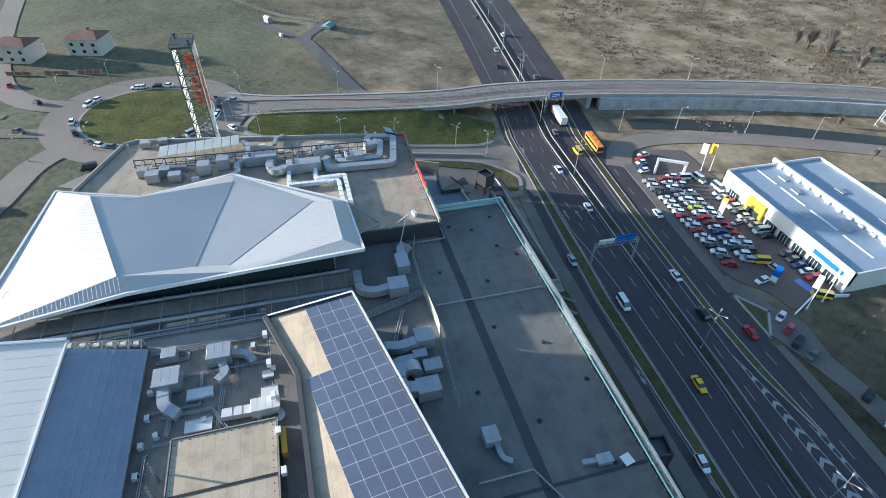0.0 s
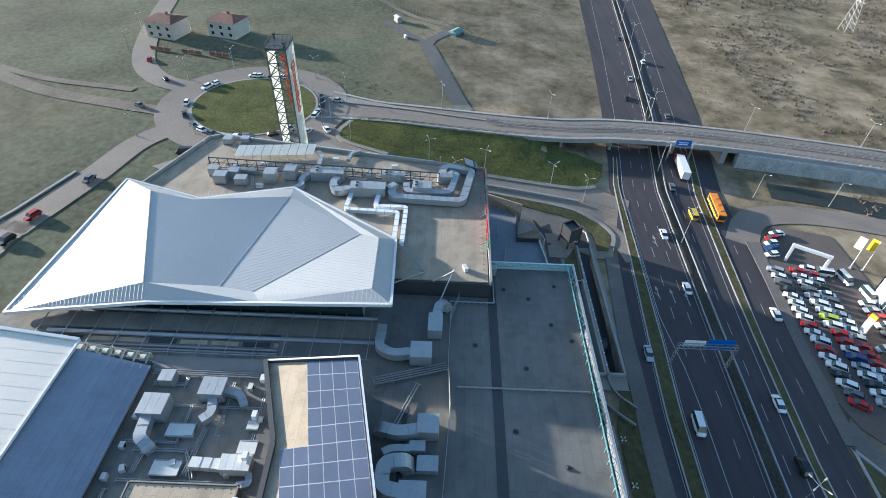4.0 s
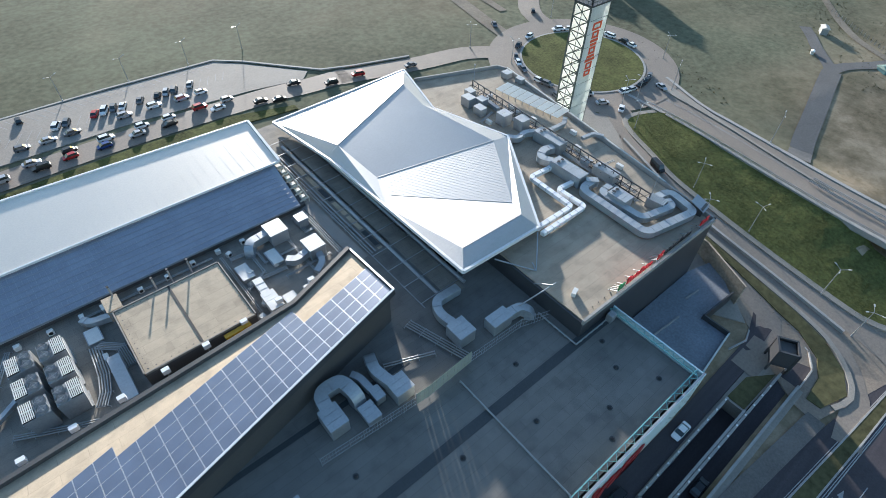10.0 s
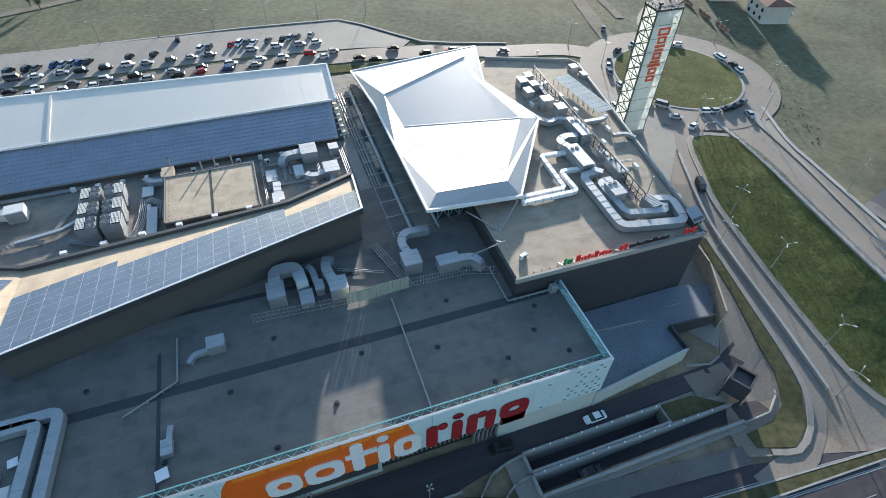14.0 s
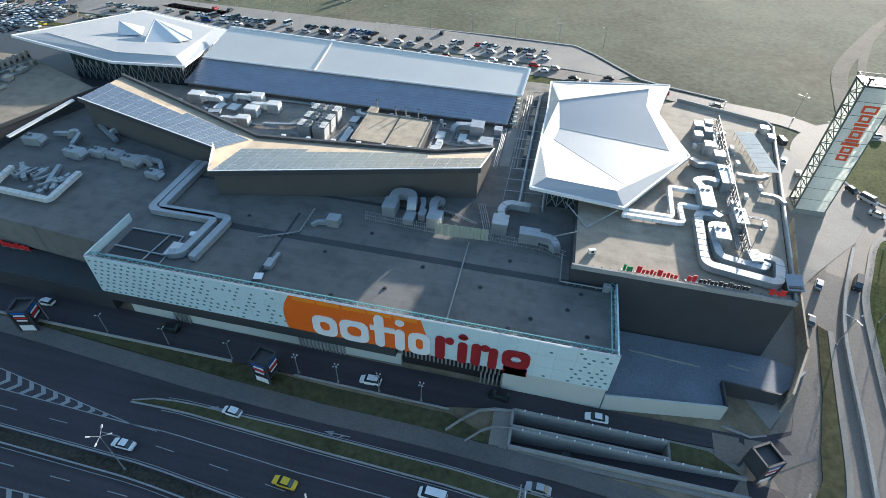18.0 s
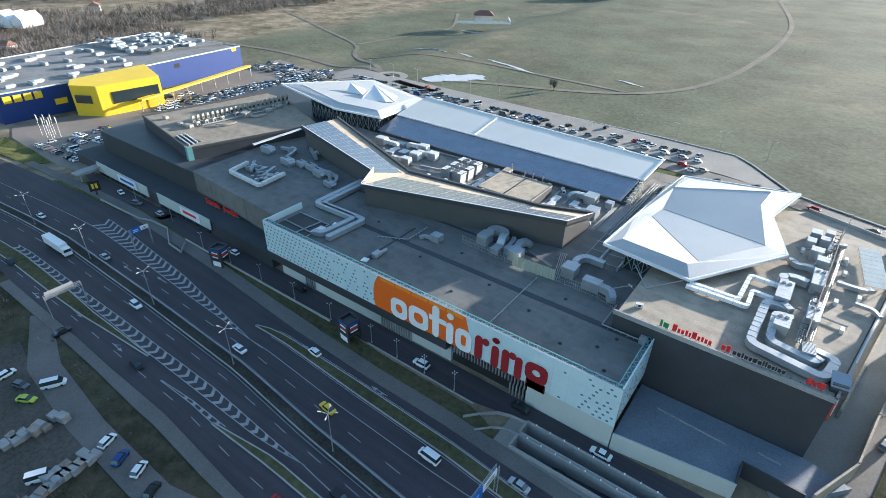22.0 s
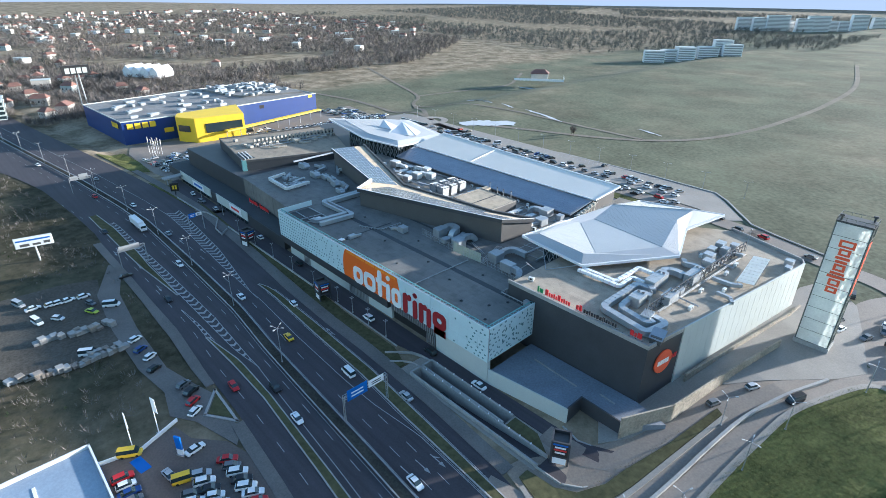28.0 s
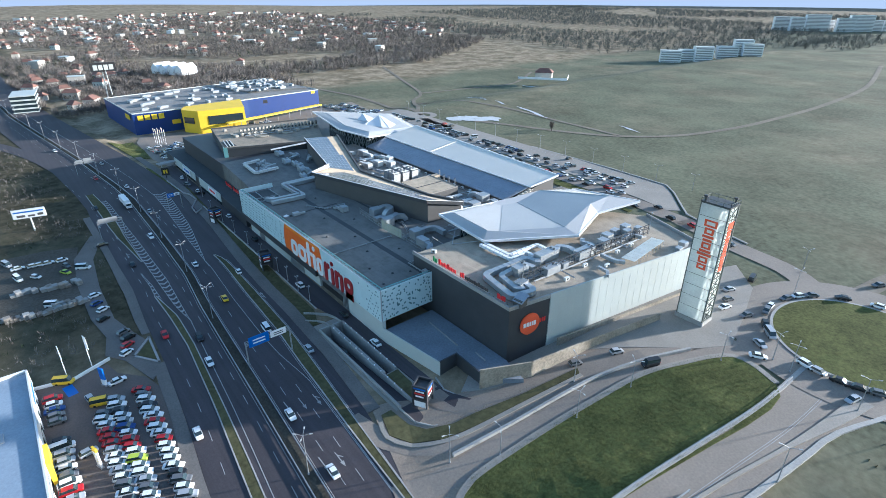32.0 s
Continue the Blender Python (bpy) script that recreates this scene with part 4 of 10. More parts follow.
# orange field with a rounded end
bm = B()
_o = [(42.6, 19.9), (41.4, 17.6), (40.8, 15.2), (40.7, 12.8), (40.9, 10.9), (41.2, 9.75), (71.4, 9.75), (71.6, 11.5), (71.0, 15.0), (69.6, 19.9)]
solid_outline(bm, _o, SW_Y - 0.06, SW_Y - 0.004)
part("orange_field", bm, ORANGE, mall, "orange field on the pale sign wall")
# strip of lighter orange along the top: the sunlit edge put into the colour
bm = B()
for _k in range(5):
    box(bm, 43.3 + _k * 5.25, 48.0 + _k * 5.25, SW_Y - 0.12, SW_Y - 0.06, 18.9, 19.85)
part("orange_trim", bm, ORANGE_LIT, mall, "orange top trim with its sunlit brightness in the colour")
# shapes of the sign: plain rounded blocks in its colours
def rounded(x0, x1, z0, z1, r=0.9):
    out = []
    for cx, cz, a0 in ((x1 - r, z1 - r, 0), (x0 + r, z1 - r, 90), (x0 + r, z0 + r, 180), (x1 - r, z0 + r, 270)):
        for a in (0, 30, 60, 90):
            out.append((cx + r * math.cos(radians(a0 + a)), cz + r * math.sin(radians(a0 + a))))
    return out


def block_shape(name, x0, x1, z0, z1, material, hole=True, r=1.2, bar=1.35, y=SW_Y - 0.08):
    """A rounded block, with an opening where it is wide enough."""
    bm = B()
    out = rounded(x0, x1, z0, z1, min(r, (x1 - x0) / 2.01))
    if hole and x1 - x0 > 3.5:
        inn = rounded(x0 + bar, x1 - bar, z0 + bar, z1 - bar, min(r * 0.7, (x1 - x0 - 2 * bar) / 2.05))
        rings = [[bm.verts.new((a, yy, b)) for a, b in o] for o in (out, inn) for yy in (y - 0.2, y)]
        n = len(out)
        for i in range(n):
            j = (i + 1) % n
            bm.faces.new((rings[0][i], rings[0][j], rings[2][j], rings[2][i]))
            bm.faces.new((rings[1][i], rings[1][j], rings[0][j], rings[0][i]))
            bm.faces.new((rings[2][i], rings[2][j], rings[3][j], rings[3][i]))
        bmesh.ops.recalc_face_normals(bm, faces=bm.faces[:])
    else:
        solid_outline(bm, out, y - 0.2, y)
    return part(name, bm, material, mall)


for x0, x1, z0, z1, hole in ((46.9, 52.2, 9.75, 15.7, True), (52.8, 58.9, 9.75, 16.0, True), (60.2, 62.2, 9.75, 19.2, False), (64.4, 66.4, 9.75, 16.1, False), (64.5, 66.4, 17.2, 19.0, False), (67.1, 71.7, 9.7, 16.1, True)):
    block_shape("sign_shape", x0, x1, z0, z1, SIGN_WHITE, hole, 1.7, 1.55)
solid_bar = B()
box(solid_bar, 59.3, 64.4, SW_Y - 0.3, SW_Y - 0.09, 14.6, 16.0)
part("sign_shape", solid_bar, SIGN_WHITE, mall)
for x0, x1, z0, z1, hole in ((72.6, 74.6, 9.6, 16.6, False), (74.6, 76.3, 14.6, 16.6, False), (77.1, 79.0, 9.6, 15.9, False), (77.1, 79.0, 16.7, 18.3, False), (79.8, 81.7, 9.6, 16.3, False), (83.2, 85.0, 9.6, 15.9, False), (81.5, 83.4, 14.5, 16.4, False), (85.8, 91.2, 11.3, 16.4, True), (86.3, 91.0, 9.75, 10.7, False)):
    block_shape("sign_shape", x0, x1, z0, z1, RED, hole, 1.6, 1.6)
# dots in slanting rows, thinner towards the middle
bm = B()
random.seed(4)
for _i in range(74):
    for _j in range(8):
        x = -3.4 + _i * 1.55 + (_j * 0.58) % 1.55
        z = 10.25 + _j * 1.24 + 0.25 * ((_i * 0.37) % 1.0)
        low = 1 - (z - 10) / 10
        if x < 40.6:
            share = 0.9 - 0.5 * smooth_step(x, 4, 40) + 0.2 * low
        elif x > 93:
            share = 0.15 + 0.8 * smooth_step(x, 94, 105) * (0.35 + low)
        else:
            continue
        if random.random() < share and -3.0 < x < 106.2:
            disc_face(bm, x + random.uniform(-0.12, 0.12), z, 0.36, 0.27, SW_Y - 0.008)
part("dots", bm, TEAL, mall, "slanting rows of teal dots on the panels", kind="stuff")
# side returns of the sign wall, open frames with the same dots
for _x, _y1, _nm in ((106.4, -27.9, "east_return"), (-3.4, -32.0, "west_return")):
    r = part(_nm, box(B(), _x - 0.15, _x + 0.15, SW_Y + 0.46, _y1, SW_Z0, SW_Z1), PANEL_WHITE, mall, "pale return wall with teal dots")
    bm = B()
    for _ in range(120):
        y, z = random.uniform(SW_Y + 0.8, _y1 - 0.5), random.uniform(10.1, 19.7)
        xx = _x + (0.158 if _x > 0 else -0.158)
        bm.faces.new([bm.verts.new((xx, y + 0.28 * math.cos(0.785 * k), z + 0.3 * math.sin(0.785 * k))) for k in range(8)])
    part("dots", bm, TEAL, mall, kind="stuff")
# top truss of the sign wall
bm = B()
for _x in np.arange(-3, 106, 2.2):
    beam(bm, (_x, SW_Y + 0.5, 19.9), (_x + 1.1, SW_Y + 1.5, 20.0), 0.1)
    beam(bm, (_x + 1.1, SW_Y + 1.5, 20.0), (_x + 2.2, SW_Y + 0.5, 19.9), 0.1)
    beam(bm, (_x, SW_Y + 1.5, 18.3), (_x, SW_Y + 1.5, 20.0), 0.12)
beam(bm, (-3, SW_Y + 1.5, 20.0), (106.4, SW_Y + 1.5, 20.0), 0.18)
for _x in (105.2,):
    beam(bm, (_x, SW_Y + 1, 20.0), (_x, -27.9, 20.0), 0.18)
    for _y in np.arange(-45.6, -28, 2):
        beam(bm, (_x, _y, 20.0), (_x + 1.1, _y + 1, 20.0), 0.1)
        beam(bm, (_x + 1.1, _y + 1, 20.0), (_x, _y + 2, 20.0), 0.1)
part("top_truss", bm, TEAL_GLASS, mall, "teal steel and glass lattice behind the wall's top")
# below the sign: dark band, pale base wall, louvres, gate
part("dark_band", box(B(), -3.2, 64.2, -46.7, -40, 6.7, 9.68), DARK_CLAD, mall, "dark band under the sign wall")
part("base_wall_west", box(B(), 1.0, 65.0, -45.6, -44.6, 0, 6.7), LIGHT_CLAD, mall, "pale concrete base wall")
part("base_wall_east", box(B(), 86.6, 106.5, -46.5, -45.4, 0, 9.68), LIGHT_CLAD, mall, "pale base wall")
for _x0, _x1, _z0, _z1 in ((65.2, 86.5, 6.6, 9.6), (82.0, 86.5, 2.6, 6.5), (42, 53, 2.7, 6.2), (12, 16, 2.7, 6.0)):
    bm = B()
    for _x in np.arange(_x0, _x1, 0.85):
        box(bm, _x, _x + 0.32, -46.1, -45.62, _z0, _z1)
    part("louvre", bm, STEEL, mall, "upright metal louvre slats")
part("gate_recess", box(B(), 65.1, 86.5, -44.9, -44.5, 0, 9.6), BLACK, mall, "dark recessed loading gate")
# terrace at the east end
TERRACE = mat("blue_grey_concrete", (0.215, 0.235, 0.27), 0.7, grain=2, patch=0.07, var=0.2, bump=0.1)
part("terrace", prism(B(), [(106.7, -46.2), (129.8, -43.4), (129.8, -37.6), (140.8, -38.2), (148.0, -30.2), (139.5, -28.1), (106.7, -28.1)], 0.0, 6.6), TERRACE, mall, "grey-blue concrete terrace")
part("terrace_wall", wall_run(B(), [(106.9, -46.4), (129.8, -43.6)], 0, 7.6, 0.35), LIGHT_CLAD, mall, "pale terrace wall")
part("terrace_pit_wall", wall_run(B(), [(129.8, -43.4), (129.8, -37.7), (140.6, -38.3)], 2.0, 7.9, 0.35), DARK_CLAD, mall, "dark wall of the sunken yard")
part("terrace_east_wall", wall_run(B(), [(141.6, -39.6), (147.6, -27), (150.4, -10), (156, 20)], 1.5, 10.4, 0.4), BEIGE, mall, "board-marked concrete retaining wall")
part("yard_wall", wall_run(B(), [(130.2, -45.2), (135.0, -46.4), (139.0, -45.2), (141.4, -42.0), (141.6, -39.6)], 0, LOW + 1.0, 0.35), CONCRETE, mall, "curved low yard wall")
bm = B()
wall_run(bm, [(112, -33.2), (126, -34.2)], 6.6, 6.9, 0.3)
wall_run(bm, [(132, -32.4), (136, -32.8)], 6.6, 6.9, 0.3)
part("terrace_kerb", bm, CONCRETE, mall)

# east block with the shop signs
BLK = [(96.8, -27.7), (139.4, -28.0), (141.6, -14.3), (151.2, 46.0), (150.0, 49.0), (126, 57.5), (97, 40)]
BZ = 22.3
part("east_block", prism(B(), BLK, 0.0, BZ), DARK_CLAD, mall, "dark grey block")
part("east_block_roof", prism(B(), [(97.3, -27.2), (139.0, -27.5), (141.1, -14.2), (150.7, 46.0), (149.6, 48.5), (126, 56.9), (97.5, 39.6)], BZ, BZ + 0.25), TAN_MID, mall, "tan membrane roof")
part("east_block_parapet", wall_run(B(), BLK[:6], BZ, BZ + 1.15, 0.45), CONCRETE, mall, "pale concrete parapet")
bm = B()
wall_run(bm, [(141.75, -14.3), (151.35, 46.0)], 5.6, 23.5, 0.3)
part("east_pale_wall", bm, LIGHT_CLAD, mall, "pale metal wall facing the sign tower")
bm = B()
for _k in range(1, 20):
    t = _k / 20
    x, y = lerp(141.75, 151.35, t) + 0.16, lerp(-14.3, 46, t)
    box(bm, x - 0.02, x + 0.012, y - 0.02, y + 0.02, 8.7, 23.1)
part("wall_joints", bm, LIGHT_CLAD, mall, kind="stuff")
part("east_base", wall_run(B(), [(144, -12), (153, 40), (153.5, 47)], 3.0, 9.2, 0.5), BEIGE, mall, "concrete base wall")
# round sign on the dark east end
bm = B()
d = Vector((141.6 - 139.4, -14.3 + 28.0, 0)).normalized()
c0 = Vector((139.4, -28, 0)) + d * 7.0 + Vector((d.y, -d.x, 0)) * 0.15
ringv = []
for off in (0.0, 0.3):
    ringv.append([bm.verts.new(c0 + Vector((d.y, -d.x, 0)) * off + d * (3.3 * math.cos(6.2832 * k / 28)) + Vector((0, 0, 16.2 + 3.3 * math.sin(6.2832 * k / 28)))) for k in range(28)])
bm.faces.new(ringv[1])
for k in range(28):
    bm.faces.new((ringv[0][k], ringv[0][(k + 1) % 28], ringv[1][(k + 1) % 28], ringv[1][k]))
bmesh.ops.recalc_face_normals(bm, faces=bm.faces[:])
part("round_sign", bm, RED_ORANGE, mall, "round orange sign")
bm = B()
for a, w in ((-1.9, 0.75), (-0.9, 0.8), (0.0, 0.5), (0.75, 0.45), (1.55, 0.75)):
    c = c0 + Vector((d.y, -d.x, 0)) * 0.38 + d * a
    beam(bm, c + Vector((0, 0, 15.6)), c + Vector((0, 0, 16.9)), w, 0.12, up=(d.y, -d.x, 0))
part("sign_shape", bm, SIGN_WHITE, mall)
bm = B()
for a, w in ((3.7, 0.4), (4.4, 0.35), (5.1, 0.5)):
    c = c0 + Vector((d.y, -d.x, 0)) * 0.2 + d * a
    beam(bm, c + Vector((0, 0, 15.6)), c + Vector((0, 0, 16.9)), w, 0.12, up=(d.y, -d.x, 0))
part("sign_shape", bm, SIGN_RED, mall)


# --- folded white roofs ---
def ribs(bm, tri, direction, spacing=0.85, w=0.08, h=0.02):
    """Standing seams on a flat facet: bars parallel to direction, clipped to the facet."""
    P = [Vector(p) for p in tri]
    nrm = sum(((P[i] - P[0]).cross(P[i + 1] - P[0]) for i in range(1, len(P) - 1)), Vector()).normalized()
    if nrm.z < 0:
        nrm = -nrm
    d = Vector(direction)
    d = (d - nrm * d.dot(nrm)).normalized()
    s = nrm.cross(d)
    o = P[0]
    uv = [((p - o).dot(d), (p - o).dot(s)) for p in P]
    lo, hi = min(v for _, v in uv), max(v for _, v in uv)
    v = lo + spacing * 0.5
    while v < hi:
        cut = []
        for (u0, v0), (u1, v1) in zip(uv, uv[1:] + uv[:1]):
            if (v0 - v) * (v1 - v) < 0:
                cut.append(u0 + (v - v0) * (u1 - u0) / (v1 - v0))
        cut.sort()
        for a, b in zip(cut[::2], cut[1::2]):
            if b - a > 0.6:
                beam(bm, o + d * (a + 0.1) + s * v + nrm * h / 2, o + d * (b - 0.1) + s * v + nrm * h / 2, w, h, up=nrm)
        v += spacing


def fold_roof(name, facets, rim, label, parent):
    """facets: (corners, seam direction). rim: outline of the eaves, closed."""
    roof = part(name, B(), WHITE_METAL, parent, label)
    for k, (pts, dirn) in enumerate(facets):
        bm = B()
        poly_slab(bm, pts, 0.35)
        bmesh.ops.recalc_face_normals(bm, faces=bm.faces[:])
        f = part("facet", bm, WHITE_METAL, roof)
        bm = B()
        ribs(bm, pts, dirn)
        if len(bm.verts):
            part("seams", bm, WHITE_METAL, roof, kind="stuff")
        up = Vector((0, 0, 0.05))
        part("facet_joint", beam(B(), Vector(pts[0]) + up, Vector(pts[1]) + up, 0.16, 0.1), STEEL, roof)
    for p, q in zip(rim, rim[1:] + rim[:1]):
        part("eave", beam(B(), Vector(p) + Vector((0, 0, -0.12)), Vector(q) + Vector((0, 0, -0.12)), 0.5, 0.75), WHITE_TRIM, roof, "smooth white eaves edge")
    return roof


rS, rSE, rE, rNo, rN, rW, rBe = (85.6, -8.3, 27.2), (107.2, -7.2, 24.6), (124.4, 19.1, 25.1), (117.5, 39.0, 25.8), (122.2, 57.6, 27.1), (86.3, 67.5, 19.6), (86.6, 38.2, 24.1)
iS, iSE, iE, iNo, iN, iW, iSW, iWW = (88.9, -4.4, 27.91), (105.2, -3.8, 26.64), (119.0, 18.6, 26.39), (113.9, 38.9, 28.23), (115.0, 48.2, 29.33), (89.5, 39.5, 26.4), (89.5, 18.9, 24.97), (90.6, 63.8, 20.8)
iX, iP = (90.6, 25.6, 24.96), (107.0, 0.4, 25.98)
rM = (86.1, 16.0, 25.6)
fold_roof("east_roof", [
    ([iS, iSE, iP, iSW], (0.3, 1, 0)),
    ([iSW, iP, iE, iX], (-0.5, 1, 0)),
    ([iX, iE, iNo, iN, iW], (0.5, 1, 0)),
    ([iW, iN, iWW], (0.3, 1, 0)),
    ([rS, rSE, iSE, iS], (0.05, 1, 0)),
    ([rSE, rE, iE, iP, iSE], (1, -0.7, 0)),
    ([rE, rNo, iNo, iE], (1, 0.35, 0)),
    ([rNo, rN, iN, iNo], (1, -0.2, 0)),
    ([rN, rW, iWW, iN], (-0.3, 1, 0)),
    ([rW, rBe, iW, iWW], (1, 0.1, 0)),
    ([rM, rS, iS, iSW], (1, 0.0, 0)),
    ([rBe, rM, iSW, iX, iW], (1, 0.0, 0)),
], [rS, rSE, rE, rNo, rN, rW, rBe], "white standing-seam folded roof over the east hall", mall)
part("east_hall", prism(B(), [(90, -2), (105, -2), (118, 19), (112, 38), (114, 50), (92, 58), (91, 36)], 16, [24.4, 23.2, 23.6, 24.4, 26, 19.6, 23]), GLASS, mall, "dark glazed hall under the white roof")
bm = B()
_hp = [(90, -2.2), (105, -2.2), (118.2, 19), (112, 38)]
for (x0, y0), (x1, y1) in zip(_hp, _hp[1:]):
    n = max(2, int(math.hypot(x1 - x0, y1 - y0) / 2.5))
    for k in range(n):
        a, b = k / n, (k + 1) / n
        pa, pb = (lerp(x0, x1, a), lerp(y0, y1, a)), (lerp(x0, x1, b), lerp(y0, y1, b))
        beam(bm, (*pa, 18.4), (*pb, 23.2), 0.18)
        beam(bm, (*pb, 18.4), (*pa, 23.2), 0.18)
        beam(bm, (*pa, 18.4), (*pa, 23.2), 0.2)
part("hall_truss", bm, STEEL, mall, "grey steel lattice under the eaves")
# gutter lane between the hall and the wing
part("gap_roof", prism(B(), [(76, -8), (97, -8), (97, 70), (76, 70)], 16.4, 17.6), ROOF_GREY, mall, "grey walkway roof between the halls")

GAP_PALE = mat("gap_membrane", (0.30, 0.285, 0.26), 0.8, grain=5, patch=0.15, var=0.18)
for x0, x1, z, m, lab in ((76.2, 79.0, 17.8, GAP_PALE, "pale membrane strip"), (84.6, 88.6, 18.38, ROOF_GREY, "grey strip under the eaves")):
    part("roof_strip", box(B(), x0, x1, -6, 62, 17.6, z), m, mall, lab)
for x, z, r in ((80.2, 18.0, 0.22), (81.0, 18.0, 0.22), (83.6, 18.2, 0.45), (89.4, 18.6, 0.4), (79.5, 18.3, 0.12)):
    run = part("gutter_pipe", tube(B(), (x, -5, z), (x, 58, z), r, n=10), GALV if r > 0.3 else PIPE, mall, "long grey pipe beside the hall")
    for k in range(12):
        part("pipe_post", box(B(), x - 0.1, x + 0.1, -4.6 + k * 5.4, -4.4 + k * 5.4, 17.6, z - r), STEEL, run)
for y in np.arange(-4, 60, 5.3):
    part("walkway_beam", beam(B(), (79.2, y, 18.7), (90.0, y, 19.1), 0.14), STEEL, mall)
for k in range(10):
    part("walkway_plate", box(B(), 82.0, 83.0, -3 + k * 6.0, 2.2 + k * 6.0, 17.6, 17.72), TAN if k % 3 else DECK_DARK, mall)

# west roof
wNW, wS0, wS, wE, wN = (-91.4, 33.2, 28.6), (-52, 29.5, 25.6), (-30.7, 35.4, 24.4), (-38.8, 77.5, 20.6), (-78.6, 82.4, 22.7)
jNW, jS0, jS, jE, jN = (-82.5, 38.3, 28.7), (-53.6, 34.0, 26.9), (-35.6, 39.0, 25.7), (-42.6, 72.6, 22.4), (-74.6, 76.4, 24.5)
jC = (-76.4, 66.5, 25.6)
fold_roof("west_roof", [
    ([jNW, jS0, jC], (0.3, 1, 0)),
    ([jS0, jS, jE, jN, jC], (-0.2, 1, 0)),
    ([wNW, wS0, jS0, jNW], (0.1, 1, 0)),
    ([wS0, wS, jS, jS0], (0.1, 1, 0)),
    ([wS, wE, jE, jS], (1, 0.1, 0)),
    ([wE, wN, jN, jE], (0, 1, 0)),
    ([wN, wNW, jNW, jC, jN], (1, 0, 0)),
], [wNW, wS0, wS, wE, wN], "white folded roof over the west hall", mall)
for a, b, c, q in (((-52.2, 46.5, 25.9), (-42.3, 52.0, 25.0), (-55.0, 58.2, 29.4), (-46.0, 64.0, 24.4)), ((-63.6, 48.6, 26.5), (-56.3, 51.2, 26.0), (-65.8, 53.6, 29.2), (-61.0, 59.0, 25.9)), ((-42.3, 52.4, 25.0), (-40.6, 56.0, 24.6), (-55.0, 58.6, 29.3), (-46.0, 64.2, 24.3))):
    bm = B()
    v = [bm.verts.new(p) for p in (a, b, c, q)]
    for f in ((0, 1, 2), (1, 3, 2), (0, 2, 3), (0, 3, 1)):
        bm.faces.new([v[i] for i in f])
    bmesh.ops.recalc_face_normals(bm, faces=bm.faces[:])
    for e, g in ((a, c), (b, c)):
        beam(bm, e, g, 0.35)
    part("roof_light", bm, WHITE_TRIM, mall, "pointed white roof light")
part("west_hall", prism(B(), [(-72, 34), (-52, 33), (-34, 38), (-41, 72), (-74, 74)], 14, [26.5, 24.6, 23.4, 19.8, 21.8]), GLASS, mall, "dark glazed hall under the white roof")
bm = B()
_hp = [(-72, 33.7), (-52, 32.7), (-33.7, 38), (-38, 58)]
for (x0, y0), (x1, y1) in zip(_hp, _hp[1:]):
    n = max(2, int(math.hypot(x1 - x0, y1 - y0) / 2.5))
    for k in range(n):
        a, b = k / n, (k + 1) / n
        pa, pb = (lerp(x0, x1, a), lerp(y0, y1, a)), (lerp(x0, x1, b), lerp(y0, y1, b))
        beam(bm, (*pa, 17.0), (*pb, 23.4), 0.16)
        beam(bm, (*pb, 17.0), (*pa, 23.4), 0.16)
        beam(bm, (*pa, 17.0), (*pa, 23.4), 0.2)
part("hall_truss", bm, STEEL, mall, "grey steel lattice")

def framed(bm, top, thick, edge=0.05):
    """A panel with a pale frame: the inner top face takes the second material."""
    c = sum(top, Vector()) / len(top)
    inner = [p + (c - p).normalized() * edge * 1.4 for p in top]
    a = [bm.verts.new(p) for p in top]
    b = [bm.verts.new(p) for p in inner]
    d = [bm.verts.new(p - Vector((0, 0, thick))) for p in top]
    n = len(top)
    bm.faces.new(b).material_index = 1
    for i in range(n):
        j = (i + 1) % n
        bm.faces.new((a[i], a[j], b[j], b[i]))
        bm.faces.new((d[i], d[j], a[j], a[i]))
    bm.faces.new(d[::-1])
    return bm


# long wing: white upper slope and solar lower slope
WX0, WX1 = -31.5, 77.5
bm = B()
poly_slab(bm, [(WX0, 47.2, 22.9), (WX1, 47.2, 22.9), (WX1 + 0.8, 63.6, 24.7), (WX0 - 1.6, 69.4, 25.3)], 0.4)
bmesh.ops.recalc_face_normals(bm, faces=bm.faces[:])
wing = part("wing_roof", bm, WING_METAL, mall, "long white metal roof slope")
bm = B()
ribs(bm, [(WX0, 47.2, 22.9), (WX1, 47.2, 22.9), (WX1 + 0.8, 63.6, 24.7), (WX0 - 1.6, 69.4, 25.3)], (0, 1, 0.11), 2.4, 0.06, 0.008)
beam(bm, (9.0, 47.3, 23.0), (8.0, 66.4, 25.05), 0.6, 0.3)
part("seams", bm, WING_METAL, wing, kind="stuff")
bm = B()
beam(bm, (WX1 + 0.4, 47.0, 22.9), (WX1 + 1.2, 63.8, 24.7), 0.6, 0.7)
beam(bm, (WX0, 46.9, 22.85), (WX1 + 0.4, 46.9, 22.85), 0.3, 0.5)
beam(bm, (WX0 - 1.6, 69.5, 25.3), (WX1 + 1.2, 63.8, 24.7), 0.5, 0.6)
part("wing_trim", bm, WHITE_TRIM, wing, "white roof edge")
part("wing_body", prism(B(), [(WX0 + 0.5, 35), (WX1 - 0.5, 35), (WX1 - 0.5, 63), (WX0, 68)], 9, [18.6, 18.6, 23.9, 24.3]), GREY_CLAD, mall, "grey wing wall")
bm = B()
poly_slab(bm, [(WX0, 34.2, 19.35), (WX1 - 2.0, 34.2, 19.35), (WX1 - 1.0, 47.4, 22.3), (WX0, 47.4, 22.3)], 0.25)
